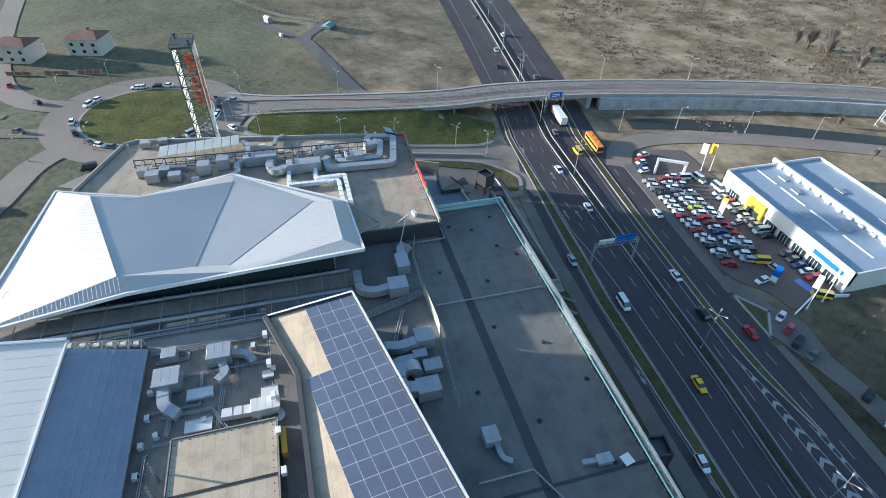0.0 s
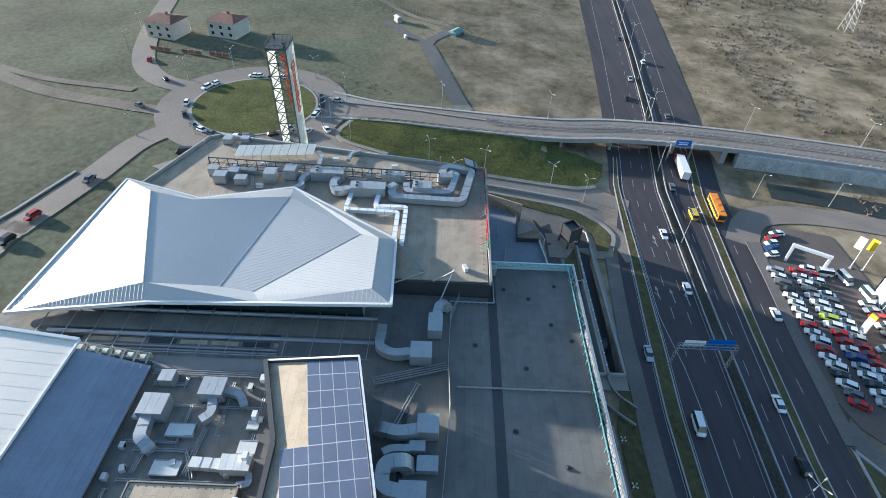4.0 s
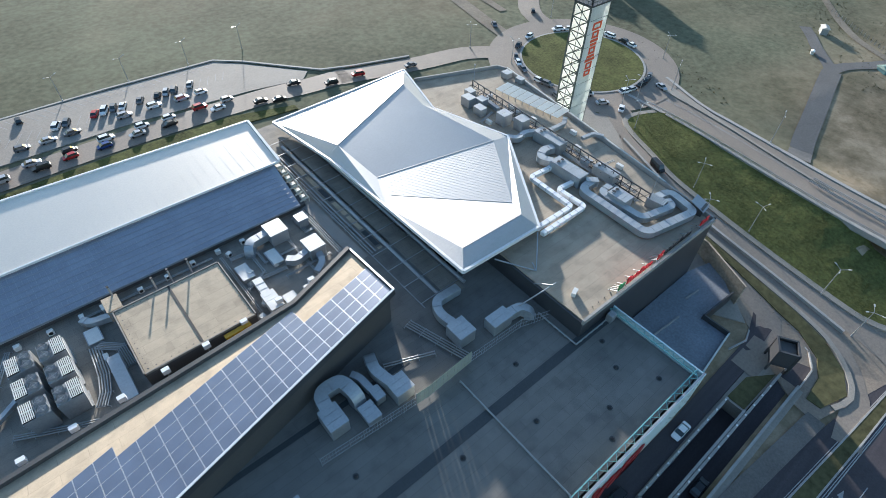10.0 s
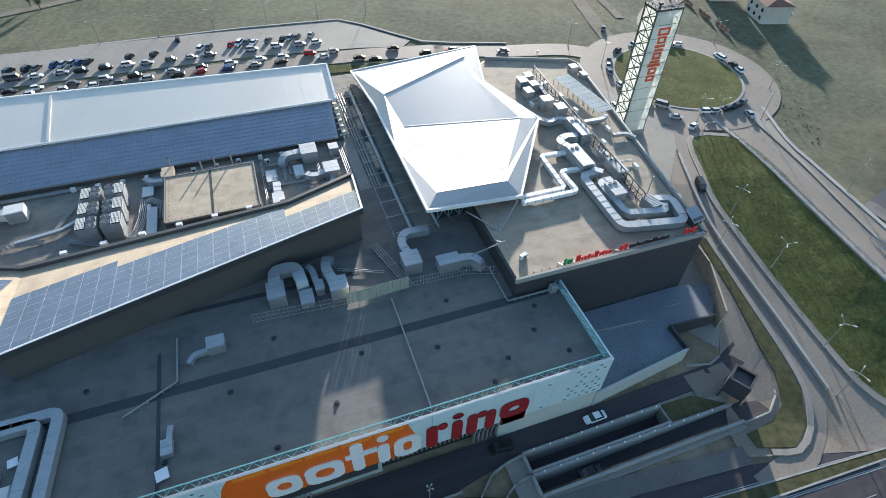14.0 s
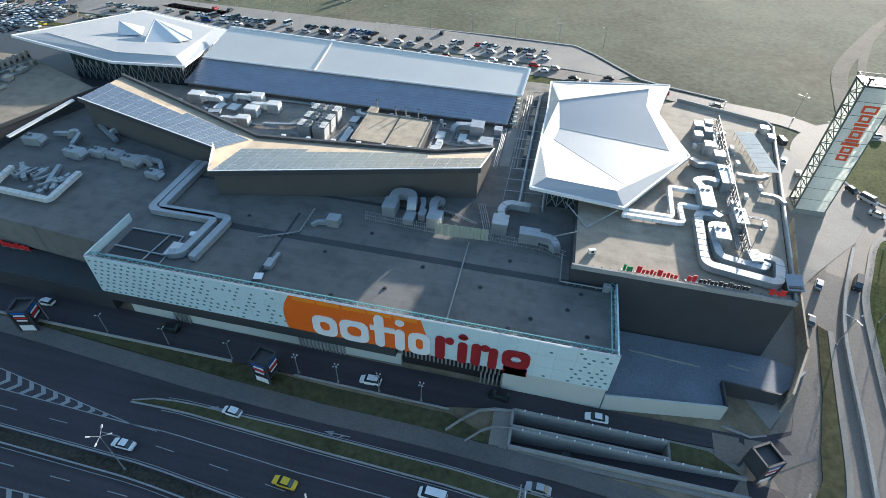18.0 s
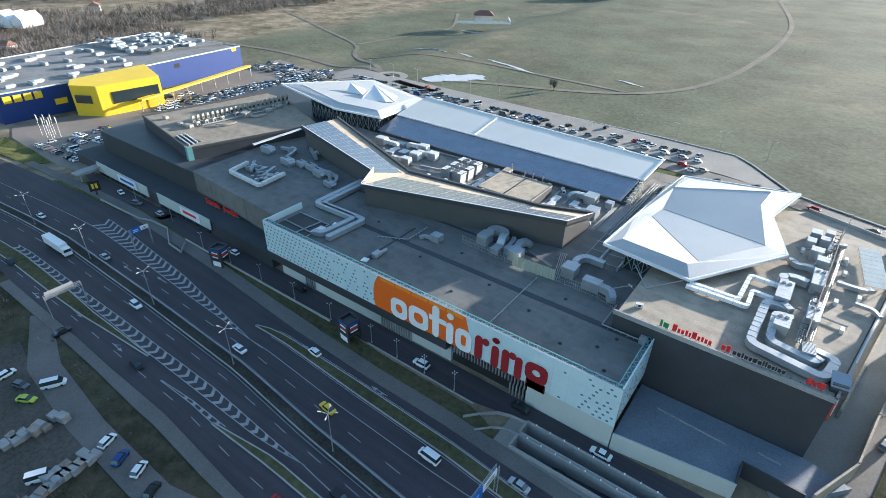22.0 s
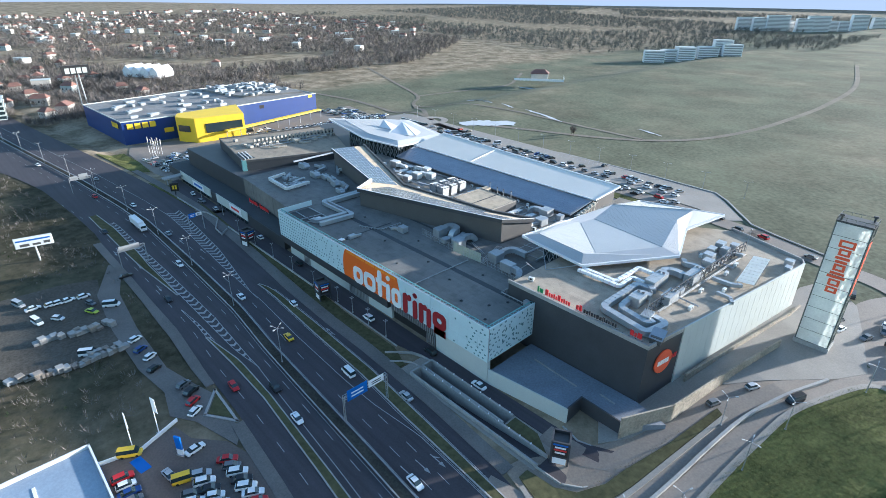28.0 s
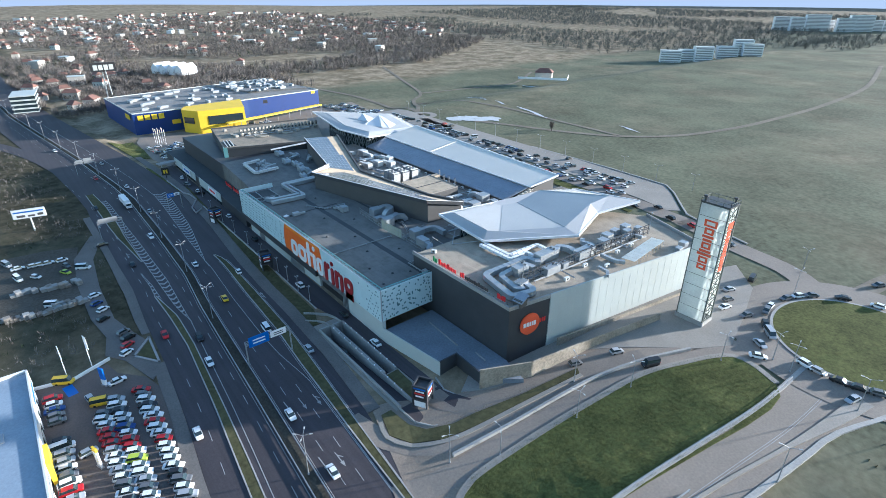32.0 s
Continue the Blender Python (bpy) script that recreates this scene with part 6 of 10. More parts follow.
for x, y, rz, col, kind in ((83.6, -117.0, 72, "yellow", "van"), (68.2, -123.4, 60, "yellow", "van"), (100.2, -122.4, 100, "silver", "hatch"), (76.8, -112.2, 100, "white", "sedan"), (80.5, -119.0, 10, "silver", "sedan"), (133, -110.4, 100, "white", "hatch"), (135.6, -111.4, 100, "blue", "hatch"), (138, -112.4, 98, "white", "hatch"), (140.4, -113.6, 96, "red", "hatch"), (142.6, -116, 95, "white", "sedan"), (118, -129, 185, "white", "van"), (124, -126, 190, "white", "van"), (126, -121, 80, "white", "van"), (64.5, -107.5, 120, "white", "hatch"), (60.5, -106.5, 118, "red", "hatch"), (56.5, -105.5, 118, "black", "suv"), (52.5, -106.0, 110, "grey", "hatch")):
    car(kind, col, x, y, LOW + 0.06, rz, "by the car dealer's", LOT)
# on the highway
for x, o, rz, col, kind in ((118, 4.0, 0, "white", "sedan"), (96, 18.6, 180, "silver", "sedan"), (20, 4.4, 180, "white", "sedan"), (52, 7.0, 180, "yellow", "sedan"), (-18, -3.0, 0, "white", "suv"), (-50, 3.6, 180, "silver", "sedan"), (70, -5.8, 0, "black", "suv"), (150, -6.2, 0, "yellow", "van"), (165, -3.2, 0, "grey", "sedan"), (36, 16.2, 180, "white", "hatch"), (5, -14.5, 0, "black", "sedan"), (110, -16.2, 0, "white", "sedan"), (-95, 4.4, 180, "white", "sedan"), (-120, -3.4, 0, "red", "hatch"), (-150, 7.5, 180, "silver", "sedan"), (-70, -15.6, 0, "black", "sedan"), (250, 4.2, 180, "silver", "sedan"), (230, 7.6, 180, "black", "sedan"), (270, -4.0, 0, "white", "suv"), (215, -7.0, 0, "grey", "sedan"), (300, 4.2, 180, "black", "hatch"), (78, 12.2, 180, "white", "van"), (140, 5.0, 180, "white", "sedan"), (-200, -4, 0, "white", "sedan"), (62, -14.0, 0, "red", "sedan"), (84, -6.6, 0, "white", "sedan")):
    car(kind, col, x, mid(x) + o, LOW + 0.04, rz + math.degrees(math.atan2(mid(x + 5) - mid(x - 5), 10)), "driving on the dark highway", "cars on the highway")


def lorry(x, o, rz, cab, label):
    ob = thing("lorry", label, "lorry", "lorries on the highway", (x, mid(x) + o, LOW + 0.04), rz)
    bm = B()
    loft(bm, [[(4.6, -1.2, 0.6), (4.6, 1.2, 0.6), (4.6, 1.2, 3.1), (4.6, -1.2, 3.1)], [(6.6, -1.2, 0.6), (6.6, 1.2, 0.6), (6.5, 1.15, 2.9), (6.5, -1.15, 2.9)]])
    part("cab", bm, PAINT[cab], ob)
    part("trailer", box(B(), -7.2, 4.2, -1.25, 1.25, 1.1, 3.8), PAINT["white"], ob)
    part("chassis", box(B(), -7.0, 6.0, -0.5, 0.5, 0.7, 1.1), BLACK, ob)
    part("windscreen", box(B(), 6.5, 6.62, -1.05, 1.05, 1.8, 2.7), GLASS, ob)
    for wx in (5.6, 3.2, -3.6, -4.8, -6.0):
        for wy in (-1.1, 1.1):
            bm = B()
            tube(bm, (wx, wy - 0.15, 0.48), (wx, wy + 0.15, 0.48), 0.48, n=12)
            part("wheel", bm, TYRE, ob)
    return ob


lorry(176, -7.2, -6, "red", "white lorry with a red cab on the highway")
lorry(-66, -3.2, 2, "white", "white lorry on the highway")
bus = thing("bus", "orange and yellow city bus on the frontage road", "bus", "", (153, mid(153) - 14.0, LOW + 0.04), 174)
part("body", loft(B(), [[(-5.9, -1.2, 0.5), (-5.9, 1.2, 0.5), (-5.9, 1.15, 2.9), (-5.9, -1.15, 2.9)], [(5.9, -1.2, 0.5), (5.9, 1.2, 0.5), (5.8, 1.15, 2.9), (5.8, -1.15, 2.9)]]), PAINT["orange"], bus)
for s in (-1, 1):
    part("window_band", box(B(), -5.4, 5.4, s * 1.2 - 0.03, s * 1.2 + 0.03, 1.5, 2.4), GLASS, bus)
    part("side_stripe", box(B(), -5.6, 5.6, s * 1.21 - 0.02, s * 1.21 + 0.02, 0.7, 1.35), PAINT["yellow"], bus)
part("windscreen", box(B(), 5.78, 5.94, -1.05, 1.05, 1.2, 2.6), GLASS, bus)
for k in range(3):
    part("roof_hatch", box(B(), -3.5 + k * 3.2, -2.6 + k * 3.2, -0.4, 0.4, 2.9, 3.05), PAINT["orange"], bus)
for wx in (-3.4, 3.6):
    for wy in (-1.1, 1.1):
        bm = B()
        tube(bm, (wx, wy - 0.14, 0.48), (wx, wy + 0.14, 0.48), 0.48, n=12)
        part("wheel", bm, TYRE, bus)


# ---------- roof plant ----------
def ahu(x, y, z, L, W, H, rz, group="air handlers", fans=2, label="pale grey air handling unit on a steel frame"):
    """A cased unit with panels, a rain hood and fans on top."""
    ob = thing("air_handler", label, "air handler", group, (x, y, z), rz)
    bm = B()
    for a in (-L / 2 + 0.1, 0, L / 2 - 0.1):
        box(bm, a - 0.08, a + 0.08, -W / 2, W / 2, 0, 0.35)
    box(bm, -L / 2, L / 2, -W / 2, -W / 2 + 0.12, 0.2, 0.35)
    box(bm, -L / 2, L / 2, W / 2 - 0.12, W / 2, 0.2, 0.35)
    part("base_frame", bm, STEEL, ob)
    bm = B()
    box(bm, -L / 2, L / 2, -W / 2, W / 2, 0.36, H)
    bmesh.ops.bevel(bm, geom=bm.edges[:], offset=0.06, segments=1, affect="EDGES")
    body = GALV if group in ("deck units", "east block units", "west deck units") else AC_BODY
    part("casing", bm, body, ob)
    n = max(2, int(L / 1.1))
    for k in range(1, n):
        part("roof_seam", box(B(), -L / 2 + L * k / n - 0.04, -L / 2 + L * k / n + 0.04, -W / 2 + 0.05, W / 2 - 0.05, H - 0.01, H + 0.06), STEEL, ob)
    for k in range(n):
        for s in (-1, 1):
            x0 = -L / 2 + L * k / n
            part("panel", box(B(), x0 + 0.05, x0 + L / n - 0.05, s * W / 2 - 0.03, s * W / 2 + 0.03, 0.5, H - 0.12), body, ob)
    bm = B()
    v = [(L / 2, -W / 2 + 0.1, H - 0.2), (L / 2, W / 2 - 0.1, H - 0.2), (L / 2, W / 2 - 0.1, H * 0.45), (L / 2, -W / 2 + 0.1, H * 0.45)]
    w = [(L / 2 + 0.7, -W / 2 + 0.1, H * 0.55), (L / 2 + 0.7, W / 2 - 0.1, H * 0.55), (L / 2 + 0.65, W / 2 - 0.1, H * 0.45), (L / 2 + 0.65, -W / 2 + 0.1, H * 0.45)]
    loft(bm, [v, w])
    part("rain_hood", bm, GALV, ob)
    if L > 4.3 and (group in ("deck units", "east block units") or group == "plant roof units" and fans > 1):
        # tapered duct that bends down into the roof
        fans = 0
        bm = B()
        a, b, w0, w1, h = -L / 2, -L / 2 - 1.3, W * 0.4, W * 0.26, H * 0.72
        loft(bm, [[(x1, -ww, z0), (x1, ww, z0), (x2, ww, z1), (x2, -ww, z1)] for x1, x2, ww, z0, z1 in ((a, a, w0, 0.5, H * 0.88), (b, b, w1, 0.75, h), (b - 0.9, b - 0.9, w1, 0.75, h), (b - 1.05, b - 1.75, w1, 0.55, h * 0.72), (b - 1.05, b - 1.95, w1, 0.05, 0.05))])
        part("duct_elbow", bm, GALV, ob, "tapered silver duct elbow")
        part("duct_flange", box(B(), b - 0.05, b + 0.05, -w1 - 0.08, w1 + 0.08, 0.68, h + 0.07), STEEL, ob)
        part("hatch", box(B(), L * 0.1, L * 0.1 + 0.9, -W / 2 - 0.07, -W / 2 - 0.02, 0.7, H - 0.35), STEEL, ob)
    for k in range(fans):
        fx = -L / 2 + L * (k + 0.5) / max(fans, 1) * 0.5
        f = part("fan_ring", tube(B(), (fx, 0, H), (fx, 0, H + 0.22), min(W * 0.36, 0.5), n=16), STEEL, ob)
        part("fan_guard", tube(B(), (fx, 0, H + 0.221), (fx, 0, H + 0.24), min(W * 0.3, 0.42), n=16), BLACK, f)
    return ob


def bent(pts, r):
    """The path through pts with rounded corners of radius about r."""
    P = [Vector(p) for p in pts]
    out = [P[0]]
    for a, b, c in zip(P, P[1:], P[2:]):
        u, v = (a - b), (c - b)
        k = min(r, u.length * 0.45, v.length * 0.45)
        p, q = b + u.normalized() * k, b + v.normalized() * k
        for i in range(6):
            t = i / 5
            out.append(p * (1 - t) ** 2 + b * 2 * t * (1 - t) + q * t * t)
    return out + [P[-1]]


def swept(bm, path, w, h):
    """A square tube along the path."""
    side, rows = None, []
    for i, p in enumerate(path):
        t = (path[min(i + 1, len(path) - 1)] - path[max(i - 1, 0)]).normalized()
        if side is None:
            side = t.cross(Vector((0, 0, 1)))
            if side.length < 0.1:
                side = Vector((1, 0, 0))
        side = (side - t * side.dot(t)).normalized()
        up = side.cross(t)
        rows.append([p - side * w / 2 - up * h / 2, p + side * w / 2 - up * h / 2, p + side * w / 2 + up * h / 2, p - side * w / 2 + up * h / 2])
    loft(bm, rows)
    bmesh.ops.recalc_face_normals(bm, faces=bm.faces[:])
    return bm


def duct(name, pts, w, h, z=None, material=None, label="silver rectangular sheet-metal duct", legs=True, ground=None, pitch=1.9):
    """A square duct with rounded bends through the points, with flanges and short legs."""
    P = [Vector(p) for p in pts]
    ob = thing(name, label, "duct", "roof ducts")
    part("duct_run", swept(B(), bent(pts, w * 0.95), w, h), material or GALV, ob)
    for i, (a, b) in enumerate(zip(P, P[1:])):
        d = (b - a).normalized()
        long = (b - a).length
        n = max(1, int((long - 2 * w) / pitch))
        for k in range(n + 1):
            c = a.lerp(b, min(0.48, w / long) + (1 - 2 * min(0.48, w / long)) * k / n)
            part("flange", beam(B(), c - d * 0.03, c + d * 0.03, w + 0.1, h + 0.1), STEEL, ob)
        if ground is not None and abs(d.z) < 0.3 and a.z - h / 2 > ground + 0.1:
            for k in range(max(1, n // 2) + 1):
                c = a.lerp(b, 0.12 + 0.76 * k / max(1, n // 2))
                part("leg", box(B(), c.x - 0.06, c.x + 0.06, c.y - 0.06, c.y + 0.06, ground, c.z - h / 2), STEEL, ob)
    return ob


PR_GROUP = "plant roof units"


def plant_box(x, y, z, W, L, H, group, label="silver roof plant unit with a panelled casing on a steel frame", lid=True, rz=0.0, material=None):
    """A cased unit, W along x and L along y: frame, casing, side panels, an overhanging lid and lifting eyes."""
    ob = thing("plant_unit", label, "air handler", group, (x, y, z), rz)
    bm = B()
    for a in (-L / 2 + 0.15, 0, L / 2 - 0.15):
        box(bm, -W / 2, W / 2, a - 0.08, a + 0.08, 0, 0.3)
    for a in (-W / 2, W / 2 - 0.12):
        box(bm, a, a + 0.12, -L / 2, L / 2, 0.18, 0.3)
    part("base_frame", bm, STEEL, ob)
    bm = B()
    box(bm, -W / 2, W / 2, -L / 2, L / 2, 0.31, H)
    bmesh.ops.bevel(bm, geom=bm.edges[:], offset=0.05, segments=1, affect="EDGES")
    body = material or GALV
    part("casing", bm, body, ob)
    n = max(2, round(L / 1.3))
    for k in range(n):
        y0, y1 = -L / 2 + L * k / n + 0.05, -L / 2 + L * (k + 1) / n - 0.05
        for sx in (-1, 1):
            part("side_panel", box(B(), sx * W / 2 - 0.03, sx * W / 2 + 0.03, y0, y1, 0.45, H - 0.15), body, ob)
    for sy in (-1, 1):
        part("end_panel", box(B(), -W / 2 + 0.15, W / 2 - 0.15, sy * L / 2 - 0.03, sy * L / 2 + 0.03, 0.5, H - 0.25), STEEL, ob)
    if lid:
        for k in range(n):
            y0, y1 = -L / 2 + L * k / n - 0.02, -L / 2 + L * (k + 1) / n - 0.06
            part("roof_sheet", box(B(), -W / 2 - 0.1, W / 2 + 0.1, y0, y1, H, H + 0.07), body, ob)
        if L > 3.3 and group == "east block units":
            for a in (-0.5, 0.5):
                f = part("fan_ring", tube(B(), (a * W * 0.42, L * 0.3, H + 0.07), (a * W * 0.42, L * 0.3, H + 0.3), min(W, L) * 0.17, n=14), body, ob)
                part("fan_guard", tube(B(), (a * W * 0.42, L * 0.3, H + 0.3), (a * W * 0.42, L * 0.3, H + 0.32), min(W, L) * 0.14, n=14), BLACK, f)
    return ob


def tray_hatch(x, y, z, W, L, group="roof hatches"):
    """A raised flat hatch: kerb, rim and a pale lid."""
    ob = thing("roof_hatch", "large flat roof hatch with a pale lid on a raised kerb", "roof hatch", group, (x, y, z))
    part("kerb", box(B(), -W / 2, W / 2, -L / 2, L / 2, 0, 0.75), STEEL, ob)
    part("lid", box(B(), -W / 2 - 0.08, W / 2 + 0.08, -L / 2 - 0.08, L / 2 + 0.08, 0.76, 0.9), AC_BODY, ob)
    for sx in (-1, 1):
        part("rim", box(B(), sx * W / 2 - 0.08, sx * W / 2 + 0.08, -L / 2, L / 2, 0.9, 0.97), PV_FRAME, ob)
    return ob


def elbow_duct(x, y, z, r, w, rz, group="roof ducts"):
    """A round-backed bend that drops into the roof."""
    ob = thing("duct_bend", "silver curved duct bend", "duct", group, (x, y, z), rz)
    bm = B()
    rows = []
    for k in range(9):
        a = math.pi * k / 8
        cx, cz = r * math.cos(a), r * math.sin(a)
        ux, uz = math.cos(a), math.sin(a)
        rows.append([(cx + ux * w / 2, -w / 2, cz + uz * w / 2 + 0.4), (cx + ux * w / 2, w / 2, cz + uz * w / 2 + 0.4), (cx - ux * w / 2, w / 2, cz - uz * w / 2 + 0.4), (cx - ux * w / 2, -w / 2, cz - uz * w / 2 + 0.4)])
    loft(bm, rows)
    part("bend", bm, GALV, ob)
    bm = B()
    for s in (-1, 1):
        box(bm, s * r - w / 2 - 0.06, s * r + w / 2 + 0.06, -w / 2 - 0.06, w / 2 + 0.06, 0, 0.45)
    part("collar", bm, STEEL, ob)
    return ob


def pipes(name, pts, n, r, gap, z, material=None, label="bundle of insulated pipes"):
    """Parallel pipes along points (x, y) at height z."""
    ob = thing(name, label, "pipes", "roof pipes")
    P = [Vector((*p, z)) for p in pts]
    for k in range(n):
        bm = B()
        off = (k - (n - 1) / 2) * gap
        Q = []
        for i, p in enumerate(P):
            a, b = P[max(0, i - 1)], P[min(len(P) - 1, i + 1)]
            d = (b - a).normalized()
            Q.append(p + Vector((-d.y, d.x, 0)) * off)
        for a, b in zip(Q, Q[1:]):
            tube(bm, a, b, r, n=8)
        part("pipe", bm, material or PIPE, ob)
    for a, b in zip(P, P[1:]):
        m = max(1, int((b - a).length / 3))
        d = (b - a).normalized()
        s = Vector((-d.y, d.x, 0)) * (n * gap / 2 + 0.1)
        for i in range(m + 1):
            c = a.lerp(b, i / m) - Vector((0, 0, r + 0.04))
            bm = B()
            beam(bm, c - s, c + s, 0.08)
            beam(bm, c - s, c - s - Vector((0, 0, 0.35)), 0.07)
            beam(bm, c + s, c + s - Vector((0, 0, 0.35)), 0.07)
            part("pipe_support", bm, STEEL, ob)
    return ob


def chiller(x, y, z, rz):
    """A cooling tower: cased body, two round fan cowls side by side, a louvred top and a sloping air intake."""
    ob = thing("cooling_tower", "grey cooling tower with two round fans and striped louvres", "cooling tower", "cooling towers", (x, y, z), rz)
    part("skid", box(B(), -1.8, 1.8, -1.7, 1.7, 0, 0.3), STEEL, ob)
    bm = B()
    loft(bm, [[(-1.95, s, 0.3), (1.45, s, 0.3), (1.9, s, 4.2), (-1.95, s, 4.2)] for s in (-1.85, 1.85)])
    bmesh.ops.recalc_face_normals(bm, faces=bm.faces[:])
    part("casing", bm, TOWER_GREY, ob)
    for s in (-1, 1):
        for k in range(3):
            part("side_panel", box(B(), -1.85 + k * 1.08, -0.85 + k * 1.08, s * 1.85 - 0.03, s * 1.85 + 0.03, 0.5, 4.0), TOWER_GREY, ob)
    g = part("air_intake", beam(B(), (1.62, -1.7, 2.2), (1.62, 1.7, 2.2), 0.12, 3.6, up=(0.115, 0, 1)), AC_BODY, ob, "pale sloping intake grille")
    for k in range(6):
        zz = 0.7 + k * 0.6
        part("slat", beam(B(), (1.55 + 0.115 * zz, -1.7, zz), (1.55 + 0.115 * zz, 1.7, zz), 0.14, 0.07), STEEL, g)
    for fy in (-0.9, 0.9):
        bm = B()
        for k in range(20):
            a, b = 6.2832 * k / 20, 6.2832 * (k + 1) / 20
            for q in (((0.88, a, 4.2), (0.88, b, 4.2), (0.84, b, 4.7), (0.84, a, 4.7)), ((0.76, a, 4.22), (0.84, a, 4.7), (0.84, b, 4.7), (0.76, b, 4.22))):
                bm.faces.new([bm.verts.new((-1.0 + r * math.cos(t), fy + r * math.sin(t), zz)) for r, t, zz in q])
        cowl = part("fan_cowl", bm, TOWER_GREY, ob)
        part("fan_well", tube(B(), (-1.0, fy, 4.2), (-1.0, fy, 4.28), 0.77, n=20), PIPE, cowl)
        part("fan_hub", tube(B(), (-1.0, fy, 4.3), (-1.0, fy, 4.6), 0.16, n=8), STEEL, cowl)
        bm = B()
        for k in range(4):
            a = 6.2832 * k / 4 + 0.3
            beam(bm, (-1.0, fy, 4.64), (-1.0 + 0.82 * math.cos(a), fy + 0.82 * math.sin(a), 4.66), 0.06)
        for k in range(16):
            a, b = 6.2832 * k / 16, 6.2832 * (k + 1) / 16
            beam(bm, (-1.0 + 0.5 * math.cos(a), fy + 0.5 * math.sin(a), 4.66), (-1.0 + 0.5 * math.cos(b), fy + 0.5 * math.sin(b), 4.66), 0.04)
        part("fan_guard", bm, STEEL, cowl)
    well = part("louvre_box", box(B(), 0.1, 1.85, -1.75, 1.75, 4.2, 4.4), BLACK, ob)
    part("louvre_rail", box(B(), 0.12, 1.83, -0.06, 0.06, 4.4, 4.52), AC_BODY, well)
    for k in range(7):
        part("louvre_blade", box(B(), 0.12 + k * 0.26, 0.26 + k * 0.26, -1.75, 1.75, 4.4, 4.5), AC_BODY, well)
    return ob


def small_unit(x, y, z, rz, w=1.0):
    ob = thing("condenser", "small pale outdoor air-conditioning unit", "air conditioner", "small condensers", (x, y, z), rz)
    part("casing", box(B(), -w / 2, w / 2, -0.4, 0.4, 0.15, 1.1), AC_BODY, ob)
    part("fan_grille", tube(B(), (0, -0.41, 0.65), (0, -0.44, 0.65), 0.34, n=14), BLACK, ob)
    part("feet", box(B(), -w / 2 + 0.1, w / 2 - 0.1, -0.35, 0.35, 0, 0.15), STEEL, ob)
    return ob


random.seed(5)
# cooling towers on the plant roof
for y in (25.3, 20.1, 15.1):
    chiller(24.3, y, 17.6, 0)
    chiller(19.6, y, 17.6, 180)
# units towards the west hall
for x, y, W, L, H, mouth in ((-22.0, 26.4, 4.2, 3.2, 3.0, 1), (-3.4, 30.4, 3.8, 2.8, 3.0, -1), (4.2, 26.4, 3.6, 3.0, 3.0, -1), (-1.0, 22.2, 3.8, 3.0, 3.0, 0), (-0.8, 16.4, 3.4, 2.6, 2.8, -1), (-27.0, 22.6, 3.2, 2.2, 1.6, 0), (33.8, 31.6, 1.6, 1.6, 1.8, 0)):
    plant_box(x, y, 17.6, W, L, H, PR_GROUP, "pale grey roof plant unit with a panelled casing", True, 4, AC_BODY)
    if mouth:
        a = x + mouth * (W / 2 + 0.02)
        ob = thing("duct_transition", "tapered silver duct leaving a plant unit", "duct", "roof ducts", (a, y, 17.6), 4 if mouth > 0 else 184)
        bm = B()
        loft(bm, [[(p, -w, z0), (p, w, z0), (p, w, z1), (p, -w, z1)] for p, w, z0, z1 in ((0, L * 0.4, 0.7, H - 0.3), (1.8, L * 0.24, 1.0, H - 0.6), (4.2, L * 0.24, 1.0, H - 0.6))])
        bmesh.ops.recalc_face_normals(bm, faces=bm.faces[:])
        part("duct_run", bm, AC_BODY, ob)
        part("duct_drop", swept(B(), bent([(4.1, 0, (H + 0.4) / 2), (5.6, 0, (H + 0.4) / 2), (5.9, 0, 0.0)], 0.8), L * 0.46, H - 1.65), AC_BODY, ob)
        for c in (1.8, 4.1):
            part("flange", box(B(), c - 0.04, c + 0.04, -L * 0.26, L * 0.26, 0.93, H - 0.53), STEEL, ob)
            part("leg", box(B(), c - 0.06, c + 0.06, -L * 0.2, L * 0.2, 0, 1.0), STEEL, ob)
for x, y, W, L in ((-8.6, 24.6, 3.4, 3.6), (-13.0, 24.0, 2.8, 3.4), (30.0, 27.0, 2.4, 3.4)):
    tray_hatch(x, y, 17.6, W, L)
for x, y, w, d, h, rz in ((-12.6, 20.2, 3.6, 2.0, 1.1, 12), (-15.0, 29.6, 4.2, 2.4, 1.2, 5)):
    ob = thing("plant_skid", "grey flat-topped plant housing on a skid", "plant housing", "plant housings", (x, y, 17.6), rz)
    part("skid", box(B(), -w / 2 + 0.1, w / 2 - 0.1, -d / 2 + 0.1, d / 2 - 0.1, 0, 0.25), STEEL, ob)
    bm = box(B(), -w / 2, w / 2, -d / 2, d / 2, 0.25, h)
    bmesh.ops.bevel(bm, geom=bm.edges[:], offset=0.04, segments=1, affect="EDGES")
    part("housing", bm, PIPE, ob)
    part("lid", box(B(), -w / 2 - 0.08, w / 2 + 0.08, -d / 2 - 0.08, d / 2 + 0.08, h, h + 0.12), GALV, ob)
for pts in ([(5.0, 17.2, 18.4), (13.4, 18.8, 18.4), (18.2, 22.4, 18.4)], [(-17.6, 22.0, 18.4), (-15.4, 20.6, 18.4)]):
    duct("duct", pts, 0.8, 0.7, ground=17.6)
pipes("pipe_bundle", [(-26, 33.0), (-4, 33.0), (16, 33.2)], 3, 0.12, 0.4, 18.1, PIPE)
